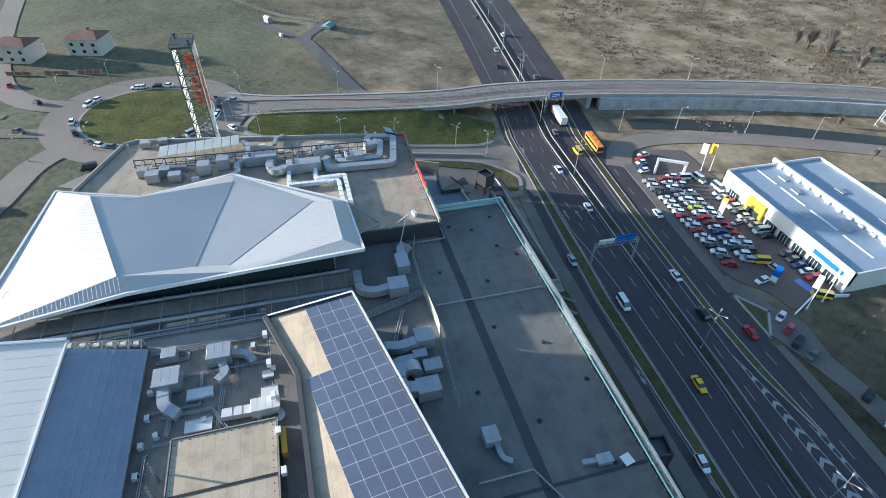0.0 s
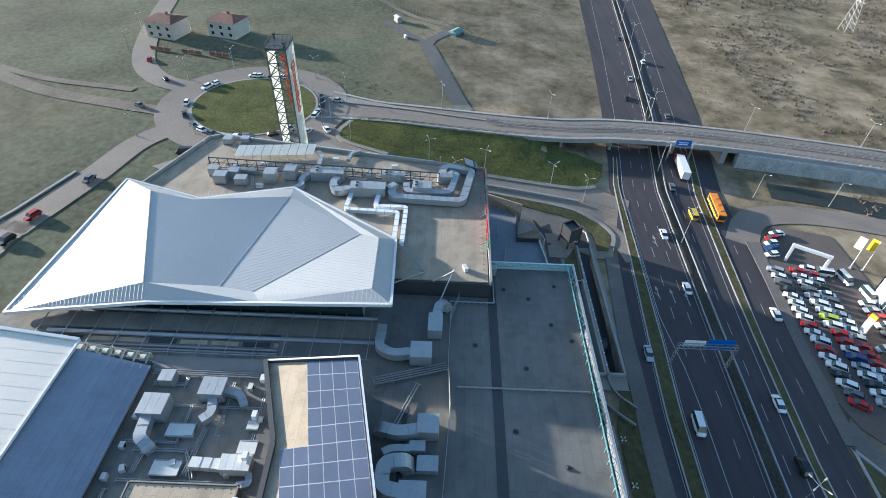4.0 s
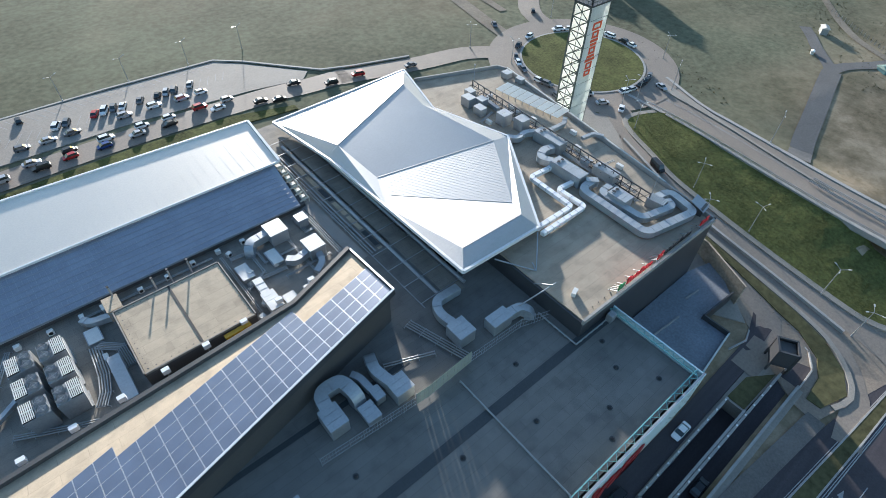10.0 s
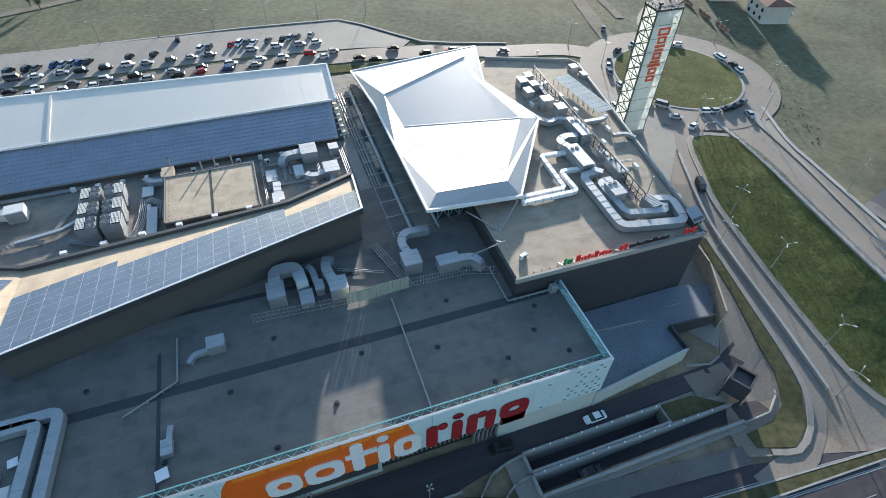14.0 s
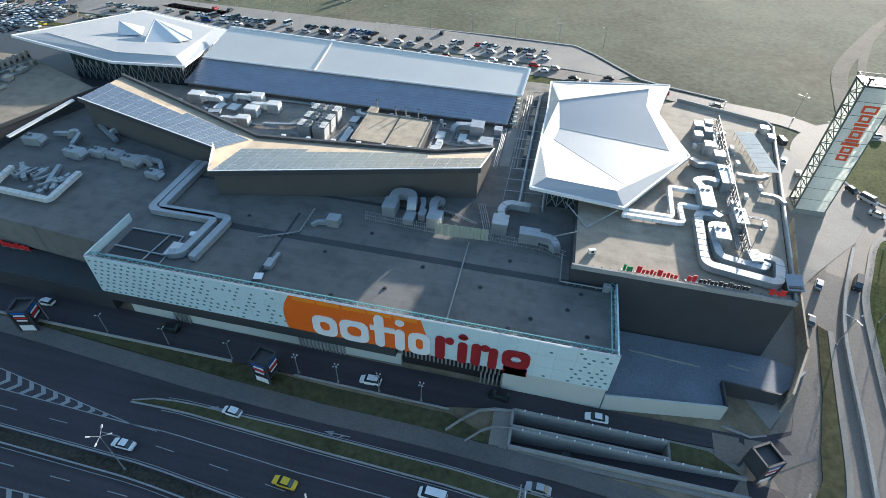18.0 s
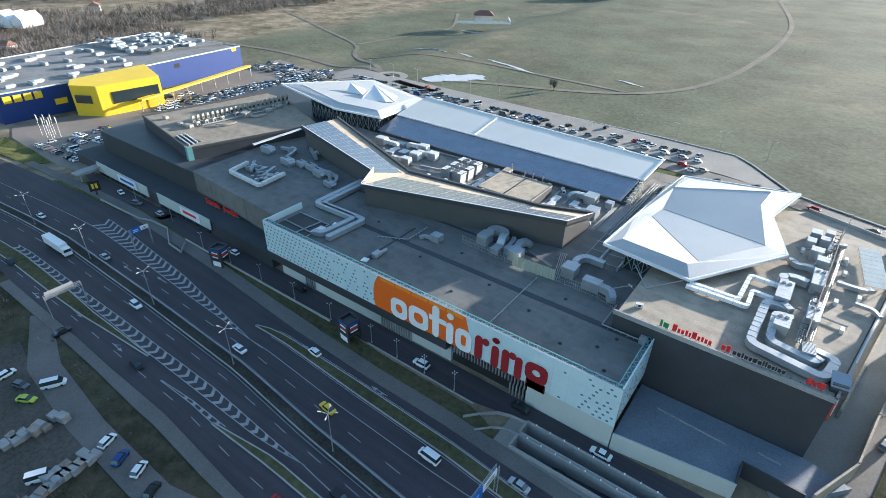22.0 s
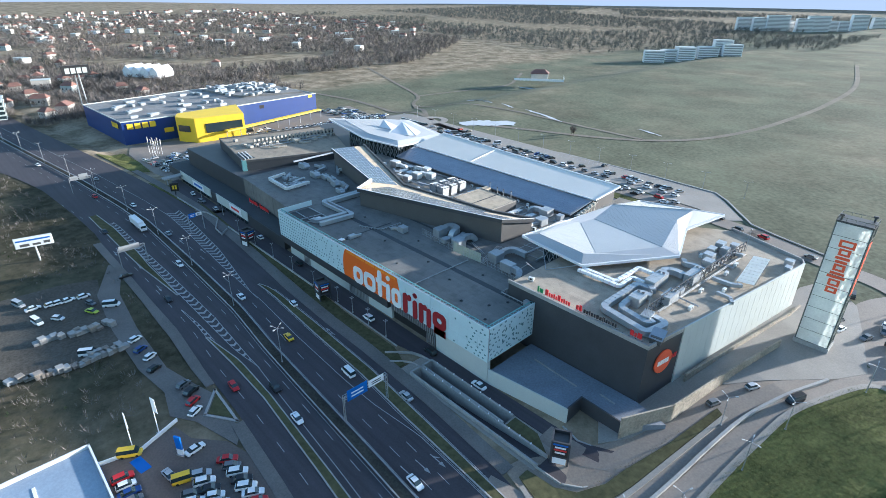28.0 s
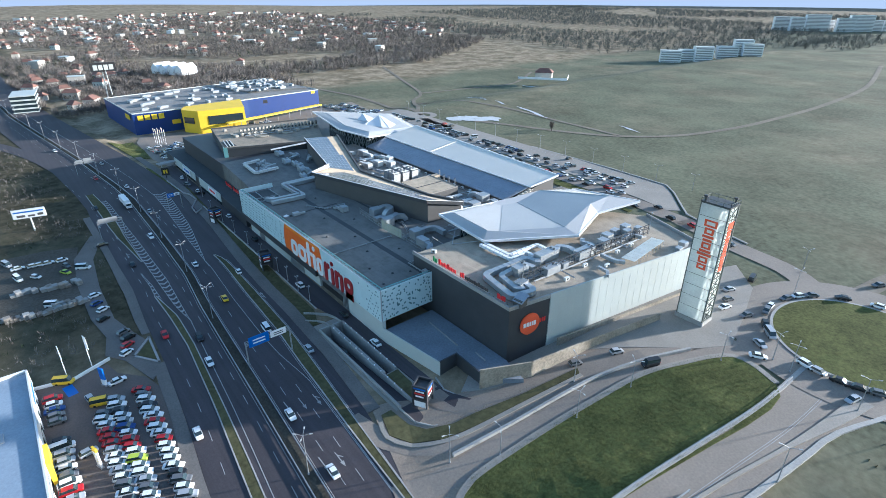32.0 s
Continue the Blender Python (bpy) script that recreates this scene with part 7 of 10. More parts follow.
pipes("pipe_bundle", [(-20, 19.8), (-6, 17.6), (10, 16.6)], 4, 0.11, 0.36, 18.1, PIPE)
# pipe runs that cross the plant roof
for pts, n in (([(55.4, 31.4), (55.4, 10.6)], 2), ([(61.8, 33.0), (61.8, 24.6), (68.8, 24.6)], 2), ([(56.4, 21.4), (64.6, 20.8)], 3), ([(68.6, 33), (68.6, 12.4)], 2), ([(56.6, 29.6), (61.2, 29.2)], 3), ([(63.4, 18.6), (73.6, 18.8)], 2), ([(59.2, 12.4), (73.6, 12.8)], 2), ([(72.8, 33), (72.8, 27.4), (75, 27.4)], 3), ([(12, 20), (17.6, 33)], 3), ([(29.2, 32.4), (38.6, 32.6), (54, 32.4)], 2)):
    pipes("pipe_bundle", pts, n, 0.1, 0.34, 18.0, PIPE)
for x, y in ((57.0, 31.0), (66.4, 30.2), (70.8, 20.4), (58.2, 23.6), (63.2, 23.0), (72.6, 15.6), (66.2, 12.0), (30.4, 21.0), (18.2, 26.4), (56.8, 14.8)):
    small_unit(x, y, 17.6, random.choice((0, 90, 20)), random.uniform(0.9, 1.5))
# air handlers and ducts of the plant roof
PR = PR_GROUP
plant_box(67.2, 30.0, 17.6, 3.8, 4.4, 3.0, PR)
duct("duct", [(65.4, 30.4, 19.2), (61.6, 30.0, 19.2), (60.6, 28.6, 18.9), (60.6, 28.4, 17.6)], 1.9, 1.7, ground=17.6)
plant_box(71.2, 21.4, 17.6, 3.4, 4.2, 2.8, PR)
duct("duct", [(69.6, 21.0, 18.9), (66.6, 20.2, 18.9), (65.2, 21.6, 18.9)], 1.5, 1.4, ground=17.6)
duct("duct", [(71.2, 19.4, 18.8), (70.6, 16.6, 18.8), (68.4, 15.4, 18.4)], 1.3, 1.2, ground=17.6)
plant_box(57.9, 13.4, 17.6, 2.4, 4.8, 2.4, PR, material=AC_BODY)
duct("duct", [(57.9, 15.6, 18.7), (58.1, 20.6, 18.7)], 1.7, 1.2, ground=17.6, pitch=1.0, material=AC_BODY, label="white flanged duct on the plant roof")
duct("duct", [(56.8, 11.2, 18.5), (55.2, 10.6, 18.5), (55.0, 12.6, 18.3)], 1.0, 0.9, ground=17.6)
plant_box(31.3, 15.0, 17.6, 2.1, 10.2, 1.5, PR, "long low blue-grey ventilation box on the plant roof", False)
plant_box(34.9, 30.2, 17.6, 2.5, 3.8, 3.0, PR, "cream ventilation house on the plant roof", True, 0.0, TAN)
duct("duct", [(33.8, 29.0, 18.8), (30.6, 29.6, 18.8), (29.4, 31.4, 18.6)], 1.3, 1.2, ground=17.6)
plant_box(73.4, 30.4, 17.6, 2.2, 2.6, 2.2, PR)
for x, y, W, L in ((63.8, 24.6, 2.3, 4.2), (57.3, 24.4, 2.4, 4.2), (61.2, 12.8, 2.3, 2.8), (65.2, 13.0, 1.6, 1.8)):
    tray_hatch(x, y, 17.6, W, L)
pipes("pipe_bundle", [(29.4, 24.8), (29.0, 18.0), (28.2, 14.4), (27.0, 12.2)], 5, 0.13, 0.42, 18.1, PIPE)
pipes("pipe_bundle", [(30.0, 24.6), (33.0, 21.8), (33.2, 17.0)], 5, 0.12, 0.36, 18.2, PIPE)
pipes("pipe_bundle", [(37.0, 10.2), (38.6, 8.6), (40.2, 9.0), (41.0, 7.6)], 4, 0.13, 0.4, 18.2, PIPE)
pipes("pipe_bundle", [(15.0, 15.0), (26.5, 9.4)], 3, 0.12, 0.4, 18.2, PIPE)
pipes("pipe_bundle", [(60.5, 31), (60.5, 22.5), (56.0, 20.0)], 2, 0.12, 0.4, 18.0, PIPE)
pipes("pipe_bundle", [(75.2, 34), (75.2, 12)], 3, 0.13, 0.45, 18.2, PIPE)
for k in range(11):
    x = 14 + k * 5.2
    small_unit(x, 32.9 + random.uniform(-0.3, 0.3), 17.6, random.choice((0, 180, 90)))
crane = thing("gantry_beam", "yellow painted steel beam on short legs", "steel beam", "", (49.9, 10.6, 18.9), 2)
part("beam", box(B(), -2.4, 2.4, -0.45, 0.45, 0.9, 1.6), YELLOW_STEEL, crane)
for a in (-2.0, 2.0):
    part("leg", box(B(), a - 0.15, a + 0.15, -0.4, 0.4, -1.3, 0.9), YELLOW_STEEL, crane)
# vents that cast long shadows over the tan roof
for x, y in ((42.4, 29.2), (45.4, 29.6), (49.2, 29.8), (35.6, 32.0)):
    ob = thing("vent_pipe", "tall thin grey vent pipe", "vent pipe", "vent pipes", (x, y, 17.6))
    part("pipe", tube(B(), (0, 0, 0), (0, 0, 5.2), 0.18, n=10), STEEL, ob)
    part("cowl", tube(B(), (0, 0, 5.2), (0, 0, 5.5), 0.22, n=10), GREY_CLAD, ob)
# smoke vents along the inner parapet of the bent roof
for k in range(9):
    t = k / 8
    x, y = lerp(72.8, 16, t), lerp(13.0, 8.4, t)
    ob = thing("parapet_vent", "small white parapet vent box", "vent", "parapet vents", (x, y, 17.6), 0)
    part("box", box(B(), -0.6, 0.6, -0.4, 0.4, 2.6, 3.6), SIGN_WHITE, ob)
    part("bracket", box(B(), -0.1, 0.1, -0.1, 0.1, 0, 2.6), STEEL, ob)

# deck units by the bent roof's south wall
DU = "deck units"
plant_box(53.9, -14.3, 18.32, 3.1, 4.2, 3.0, DU)
duct("duct", [(53.9, -12.6, 20.4), (54.2, -9.6, 20.8), (58.2, -9.6, 20.8), (58.8, -12.8, 20.6), (58.8, -13.6, 18.4)], 2.2, 2.0, ground=18.32, label="wide curved silver duct over the deck unit")
plant_box(59.1, -16.4, 18.32, 2.4, 3.4, 1.5, DU, "low ribbed deck unit between two ducts")
plant_box(65.2, -16.2, 18.32, 3.3, 3.6, 3.0, DU)
duct("duct", [(64.4, -14.6, 20.2), (63.6, -11.4, 20.4), (64.6, -8.6, 20.0), (64.8, -8.0, 18.4)], 1.9, 1.8, ground=18.32, label="curved silver duct over the deck unit")
plant_box(61.8, -14.6, 18.32, 1.6, 2.6, 1.9, DU)
duct("duct", [(61.4, -13.4, 19.6), (61.2, -10.6, 19.8), (60.4, -9.2, 19.8)], 1.2, 1.2, ground=18.32)
plant_box(80.2, -14.2, 18.32, 3.5, 4.0, 3.0, DU)
duct("duct", [(80.2, -12.4, 20.0), (79.6, -9.0, 20.0), (81.0, -6.2, 20.0), (86.4, -6.4, 20.0)], 1.7, 1.6, ground=18.32, label="silver duct beside the hall")
plant_box(87.2, -16.6, 18.32, 4.4, 2.8, 2.8, DU)
duct("duct", [(89.2, -16.8, 20.0), (92.2, -17.2, 20.0), (93.2, -18.6, 19.6), (93.2, -19.0, 18.4)], 1.8, 1.8, ground=18.32, label="curved silver duct bent down to the deck")
plant_box(42.6, -22.0, 18.32, 2.8, 2.6, 2.2, DU)
duct("duct", [(41.4, -22.6, 19.0), (38.8, -22.8, 19.0), (38.0, -24.2, 18.8)], 0.9, 0.9, ground=18.3)
FENCE_SHEET = mat("pale_fence_sheet", (0.40, 0.42, 0.34), 0.5, 0.1, grain=4, patch=0.4, var=0.1)
fence = thing("deck_fence", "pale sheet fence on steel posts round the deck's units", "fence")
_fp = [(49, -18.6), (68.4, -19.8), (78.2, -19.3), (90, -19.6), (95.6, -21.4)]
for (x0, y0), (x1, y1) in zip(_fp, _fp[1:]):
    n = max(1, int(math.hypot(x1 - x0, y1 - y0) / 2.4))
    for k in range(n):
        a = (lerp(x0, x1, k / n), lerp(y0, y1, k / n))
        b = (lerp(x0, x1, (k + 1) / n), lerp(y0, y1, (k + 1) / n))
        part("post", beam(B(), (*a, 18.3), (*a, 21.9 if 66 < (a[0] + b[0]) / 2 < 79.5 else 21.0), 0.1), STEEL, fence)
        bm = B()
        for z in (18.75, 19.8, 20.9):
            beam(bm, (*a, z), (*b, z), 0.06)
        part("rail", bm, STEEL, fence)
        if not 66 < (a[0] + b[0]) / 2 < 79.5:
            for j in range(1, 5):
                c = (lerp(a[0], b[0], j / 5), lerp(a[1], b[1], j / 5))
                part("bar", beam(B(), (*c, 18.5), (*c, 20.9), 0.05), STEEL, fence)
            continue
        # sheets with about a metre of height added, to shade more of the deck
        for j in range(3):
            c0, c1 = (lerp(a[0], b[0], (j + 0.04) / 3), lerp(a[1], b[1], (j + 0.04) / 3)), (lerp(a[0], b[0], (j + 0.95) / 3), lerp(a[1], b[1], (j + 0.95) / 3))
            part("sheet", beam(B(), (*c0, 20.2), (*c1, 20.2), 0.03, 3.32), FENCE_SHEET, fence)
pipes("pipe_bundle", [(74.6, -6), (78.5, -19)], 4, 0.12, 0.5, 18.8, PIPE)
pipes("pipe_bundle", [(66, -10.6), (74.5, -14)], 2, 0.12, 0.5, 18.8, PIPE)
# bits on the deck's south part
for x, y, w in ((33.8, -42.4, 1.6), (13.4, -33.6, 1.2)):
    ob = thing("roof_hatch", "small square roof hatch with a white lid", "roof hatch", "roof hatches", (x, y, 18.3), 12)
    part("kerb", box(B(), -w / 2, w / 2, -w / 2, w / 2, 0, 0.5), STEEL, ob)
    part("lid", box(B(), -w / 2 - 0.1, w / 2 + 0.1, -w / 2 - 0.1, w / 2 + 0.1, 0.5, 0.62), SIGN_WHITE, ob)
plant_box(34.6, -38.6, 18.3, 1.5, 2.6, 1.3, DU)
duct("duct", [(34.8, -37.4, 18.9), (35.0, -35.0, 18.9)], 0.8, 0.7, ground=18.3)
ahu(104.4, -28.9, 18.3, 1.4, 1.2, 2.0, 0, "deck units", 0)
# drains and vents over the deck
for x, y in ((22, -24), (34, -40.5), (44, -31.5), (52, -23), (60, -39), (66, -31), (79, -34), (84, -24.5), (90, -40), (97, -36), (101, -42), (12, -16), (26, -9.5), (50, -43.5), (86, -43.6), (99.5, -31)):
    ob = thing("roof_drain", "small dark roof drain with a round cap", "roof drain", "roof drains", (x, y, 18.3))
    part("cap", tube(B(), (0, 0, 0.12), (0, 0, 0.34), 0.34, 0.2, 10), BLACK, ob)
    part("flange", tube(B(), (0, 0, 0.02), (0, 0, 0.12), 0.5, n=10), DECK_DARK, ob)
# big zig-zag ducts on the west deck
for off in (-1.0, 1.0):
    duct("duct", [(0.4 + off, -7.6, 19.3), (0.6 + off, -26.6 - off, 19.3), (18.2 + off, -26.4 - off, 19.3), (17.2 + off, -41.4, 19.3)] if off > 0 else [(0.4 + off, -7.6, 19.3), (0.6 + off, -28.6, 19.3), (16.2, -28.4, 19.3), (15.2, -40.6, 19.3), (12.6, -41.2, 19.3)], 1.7, 1.4, ground=18.3, pitch=4.6, label="large silver zig-zag duct across the deck")
tray_hatch(12.6, -39.4, 18.3, 2.6, 4.0)
# no opening: the well's inner shade is a black sheet on the deck
well_dark = part("light_well", box(B(), -1.0, 11.8, -43.9, -34.8, 18.31, 18.34), BLACK, mall, "flat black sheet for the dark inside a light well")
for p, q in (((-1, -43.9), (11.8, -43.9)), ((11.8, -43.9), (11.8, -34.8)), ((11.8, -34.8), (-1, -34.8)), ((7.6, -43.9), (8.6, -34.8)), ((-1, -40.8), (11.8, -41.2))):
    part("light_well_beam", beam(B(), (*p, 18.5), (*q, 18.5), 0.3), STEEL, mall, "grey beam over the light well")
# west deck plant
duct("duct", [(-46.4, -20.6, 18.4), (-44.6, -29.5, 18.4), (-26.9, -30.4, 18.4), (-28.2, -18.6, 18.4)], 1.3, 1.1, ground=17.0, label="pale U-shaped duct round the plant", material=AC_BODY)
random.seed(77)
for k in range(9):
    x, y = lerp(-43.0, -30.0, random.random()), lerp(-28.0, -20.0, random.random())
    plant_box(x, y, 17.0, random.uniform(0.7, 1.5), random.uniform(0.9, 2.2), random.uniform(0.9, 1.7), "west deck units", "small silver plant unit inside the duct's bend", False, random.choice((0, 20, -15)))
for k in range(5):
    x, y = lerp(-43, -32, k / 4), -24 + random.uniform(-2.5, 2.5)
    duct("duct", [(x, y, 17.9), (x + 2.2, y + 1.4, 18.3), (x + 2.6, y + 3.6, 18.1)], 0.5, 0.45, ground=17.0)
for x, y, L, W, H, rz in ((-51.5, -7.6, 5.0, 3.0, 2.6, 4), (-36.0, -10.6, 5.2, 3.0, 2.6, -6), (-30.4, -8.6, 4.0, 2.6, 2.2, -6), (-25.4, -8.4, 4.2, 2.8, 2.2, -6), (-19.0, -10.4, 4.6, 3.0, 2.6, -6), (-43.0, -21.6, 4.0, 2.0, 1.6, 84), (-38.0, -21.0, 3.6, 2.0, 1.6, 84), (-10, -14, 4.0, 2.4, 2.0, -6)):
    ahu(x, y, 17.0, L, W, H, rz, "west deck units")
for pts in ([(-49, -3, 18.2), (-42, -1.5, 18.2), (-40, -7, 18.2)], [(-40, 4, 18.2), (-30, -2, 18.2)], [(-20, -8, 18.2), (-12, -8.5, 18.2), (-9, -12, 18.2)], [(-46, -18, 17.9), (-40, -24, 17.9)], [(-36, -16.5, 17.9), (-33, -24, 17.9)]):
    duct("duct", pts, 1.1, 1.0, ground=17.0)
for x, y, r, w, rz in ((-16, -9.2, 1.4, 1.6, 10), (-44, -1.6, 1.2, 1.4, 40), (-33.5, 2.0, 1.2, 1.3, 60)):
    elbow_duct(x, y, 17.0, r, w, rz)
ledge = part("white_ledge", beam(B(), (-57.6, -9.6, 19.4), (-53.6, 11.4, 21.0), 1.1, 0.5), WHITE_TRIM, mall, "white sloping ledge")
# west block: a double row of condensers with pipes on racks on its tan roof
CREAM = mat("cream_casing", (0.40, 0.365, 0.305), 0.6, 0.05, grain=4, patch=0.6, var=0.14, rnd=0.2)


def rack_condenser(x, y, z, rz, w, d, h):
    """A tall outdoor unit on a steel rack: side grilles, a fan on top and a bent pipe."""
    ob = thing("condenser", "cream rooftop condenser on a steel rack", "air conditioner", "west block units", (x, y, z), rz)
    for a in (-w / 2 + 0.1, w / 2 - 0.1):
        part("rack_leg", box(B(), a - 0.06, a + 0.06, -d / 2, d / 2, 0, 0.5), STEEL, ob)
    bm = box(B(), -w / 2, w / 2, -d / 2, d / 2, 0.5, h)
    bmesh.ops.bevel(bm, geom=bm.edges[:], offset=0.05, segments=1, affect="EDGES")
    part("casing", bm, CREAM, ob)
    for sy in (-1, 1):
        part("grille", box(B(), -w / 2 + 0.12, w / 2 - 0.12, sy * d / 2 - 0.02, sy * d / 2 + 0.02, 0.7, h * 0.62), DARK_CLAD, ob)
    f = part("fan_ring", tube(B(), (0, 0, h), (0, 0, h + 0.18), w * 0.38, n=14), CREAM, ob)
    part("fan_guard", tube(B(), (0, 0, h + 0.18), (0, 0, h + 0.2), w * 0.3, n=14), BLACK, f)
    part("pipe", swept(B(), bent([(0, -d / 2, 0.9), (0, -d / 2 - 0.9, 0.9), (0, -d / 2 - 0.9, 0.15)], 0.3), 0.16, 0.16), PIPE, ob)
    return ob


for k in range(22):
    t = k / 21
    rack_condenser(lerp(-95.2, -89.4, t), lerp(-11.5, 33.5, t), 20.85, -83, 1.25, 1.1, 2.7)
for k in range(13):
    t = k / 12
    if k in (4, 9):
        continue
    rack_condenser(lerp(-90.4, -84.4, t) + random.uniform(-0.4, 0.4), lerp(-12.5, 30.0, t), 20.85, 97, 1.7, 1.2, 1.7)
for x, y, W, L, H in ((-84.6, 7.4, 3.0, 3.4, 1.9), (-82.0, 17.6, 2.0, 2.6, 1.5), (-90.6, -16.2, 3.4, 2.0, 1.3), (-96.0, -17.0, 2.4, 1.6, 1.2), (-107.6, -16.6, 2.0, 1.6, 1.4), (-83.2, 24.2, 2.0, 3.6, 1.2)):
    plant_box(x, y, 20.85, W, L, H, "west block units", "cream roof plant unit beside the condensers", True, 7, CREAM)
for x0, x1, y0, y1 in ((-92.8, -87.0, -13, 32), (-87.6, -82.6, -12, 26)):
    pipes("pipe_bundle", [(x0, y0), (x1, y1)], 4, 0.1, 0.34, 21.4, PIPE)
for pts in ([(-84.0, -8, 21.5), (-80.4, -6.4, 21.5), (-79.6, -1.0, 21.5)], [(-82.6, 8, 21.5), (-79.4, 8.6, 21.5), (-78.8, 13.4, 21.5)], [(-98.6, -16.0, 21.4), (-92.8, -17.0, 21.4)]):
    duct("duct", pts, 0.8, 0.7, ground=20.85, material=CREAM, label="cream duct on the tan roof")
# bay is not cut in: its shade is a black sheet laid on the roof
bm = B()
box(bm, -84, -72, -27.5, -22.5, 20.86, 20.9)
part("sunken_bay", bm, BLACK, mall, "flat black sheet for the dark of a recessed roof bay")
for k in range(3):
    ob = thing("roof_rail", "pale steel beams over the recessed roof bay", "steel beam", "roof rails", (-78, -26.6 + k * 1.7, 20.9), -10)
    part("beam", box(B(), -6.5, 6.5, -0.2, 0.2, 0.1, 0.6), AC_BODY, ob)
    part("feet", box(B(), -6.2, 6.2, -0.08, 0.08, 0, 0.1), STEEL, ob)

# east block plant: two tall duct loops, units, a lattice screen, glass roof
RZ = BZ + 0.25
EB = "east block units"
for pts in ([(107.0, -8.4, RZ + 1.0), (120.4, -8.4, RZ + 1.0), (120.2, -1.0, RZ + 1.0), (125.6, -1.4, RZ + 1.0)], [(107.4, -6.6, RZ + 1.0), (118.2, -6.6, RZ + 1.0), (118.6, 5.8, RZ + 1.0), (125.0, 5.4, RZ + 1.0)]):
    duct("duct", pts, 1.0, 0.9, ground=RZ, label="white insulated duct along the tan roof", material=SIGN_WHITE)
for pts, w, h in (([(128.4, -4.4, RZ + 1.4), (123.6, -4.6, RZ + 1.4), (123.2, -21.8, RZ + 1.2), (136.8, -24.4, RZ + 1.2), (138.4, -17.2, RZ + 1.2), (134.6, -16.6, RZ + 1.2)], 1.8, 1.5), ([(129.4, -7.8, RZ + 1.4), (126.0, -8.0, RZ + 1.4), (126.4, -18.6, RZ + 1.2), (134.8, -20.4, RZ + 1.2), (135.6, -18.4, RZ + 1.2)], 1.6, 1.4), ([(126.0, 6.0, RZ + 1.6), (124.6, 8.8, RZ + 1.6), (127.6, 10.4, RZ + 1.6), (130.4, 9.6, RZ + 1.6)], 1.8, 1.6), ([(132.0, 17.0, RZ + 1.6), (129.6, 18.6, RZ + 1.4), (127.0, 17.8, RZ + 1.2), (125.4, 20.4, RZ + 1.0)], 1.4, 1.3), ([(126.6, -3.4, RZ + 1.6), (128.6, -5.2, RZ + 1.6)], 1.6, 1.5), ([(136.0, 15.8, RZ + 1.0), (141.4, 15.6, RZ + 1.0), (143.6, 17.2, RZ + 1.0)], 1.1, 1.0), ([(140.2, 8.6, RZ + 0.9), (143.8, 8.2, RZ + 0.9), (145.2, 6.0, RZ + 0.8)], 0.9, 0.8), ([(133.0, 31.0, RZ + 1.0), (133.6, 36.4, RZ + 1.0), (136.6, 37.4, RZ + 1.0)], 1.0, 0.9)):
    duct("duct", pts, w, h, ground=RZ)
for x, y, W, L, H in ((132.2, 12.4, 2.7, 8.4, 2.9), (126.2, 1.4, 2.9, 8.6, 3.0), (127.6, -11.8, 2.9, 4.6, 2.9), (132.8, -4.2, 2.5, 5.8, 2.6), (130.4, 26.4, 2.8, 3.0, 3.2), (132.2, 21.8, 2.8, 3.0, 3.2), (129.2, 38.6, 2.4, 3.2, 2.6), (131.6, 36.0, 2.2, 2.6, 2.4), (128.6, 33.4, 2.0, 3.0, 2.2), (132.4, 41.4, 2.0, 2.6, 2.2), (148.0, 43.0, 2.2, 2.4, 1.8), (149.0, 38.6, 1.6, 2.4, 1.5), (133.0, 1.6, 1.6, 2.4, 1.8)):
    plant_box(x, y, RZ, W, L, H, EB)
louvre = thing("louvre_box", "sloping louvred intake box on the tan roof", "louvre", "", (133.3, -17.4, RZ), 8)
part("body", box(B(), -1.2, 1.2, -1.9, 1.9, 0, 2.2), STEEL, louvre)
for k in range(9):
    part("slat", box(B(), -1.25, 1.25, -1.85 + k * 0.42, -1.6 + k * 0.42, 2.2, 2.38), GALV, louvre)
for pts, n in (([(134.0, 42), (131.4, -14)], 3), ([(136.4, 40), (133.6, -12)], 2), ([(133.6, -1), (139.6, -1.6)], 2), ([(131.0, 28.6), (137.6, 27.6)], 3), ([(127.6, -1.0), (132.2, -1.2)], 2), ([(126.0, 30), (131.4, 31.6)], 2)):
    pipes("pipe_bundle", pts, n, 0.12, 0.38, RZ + 0.5, PIPE)
for x, y, rz in ((127.4, 28.6, 90), (137.4, 22.4, 90), (140.9, 12.0, 90), (138.6, -4.0, 90), (136.6, 7.0, 90), (137.2, 30.2, 90)):
    small_unit(x, y, RZ, rz, 1.7)
glass_roof = thing("glass_canopy", "long white-framed glass canopy on the tan roof", "glass roof")
gx0, gy0, gx1, gy1 = 141.6, 38.6, 144.0, 18.0
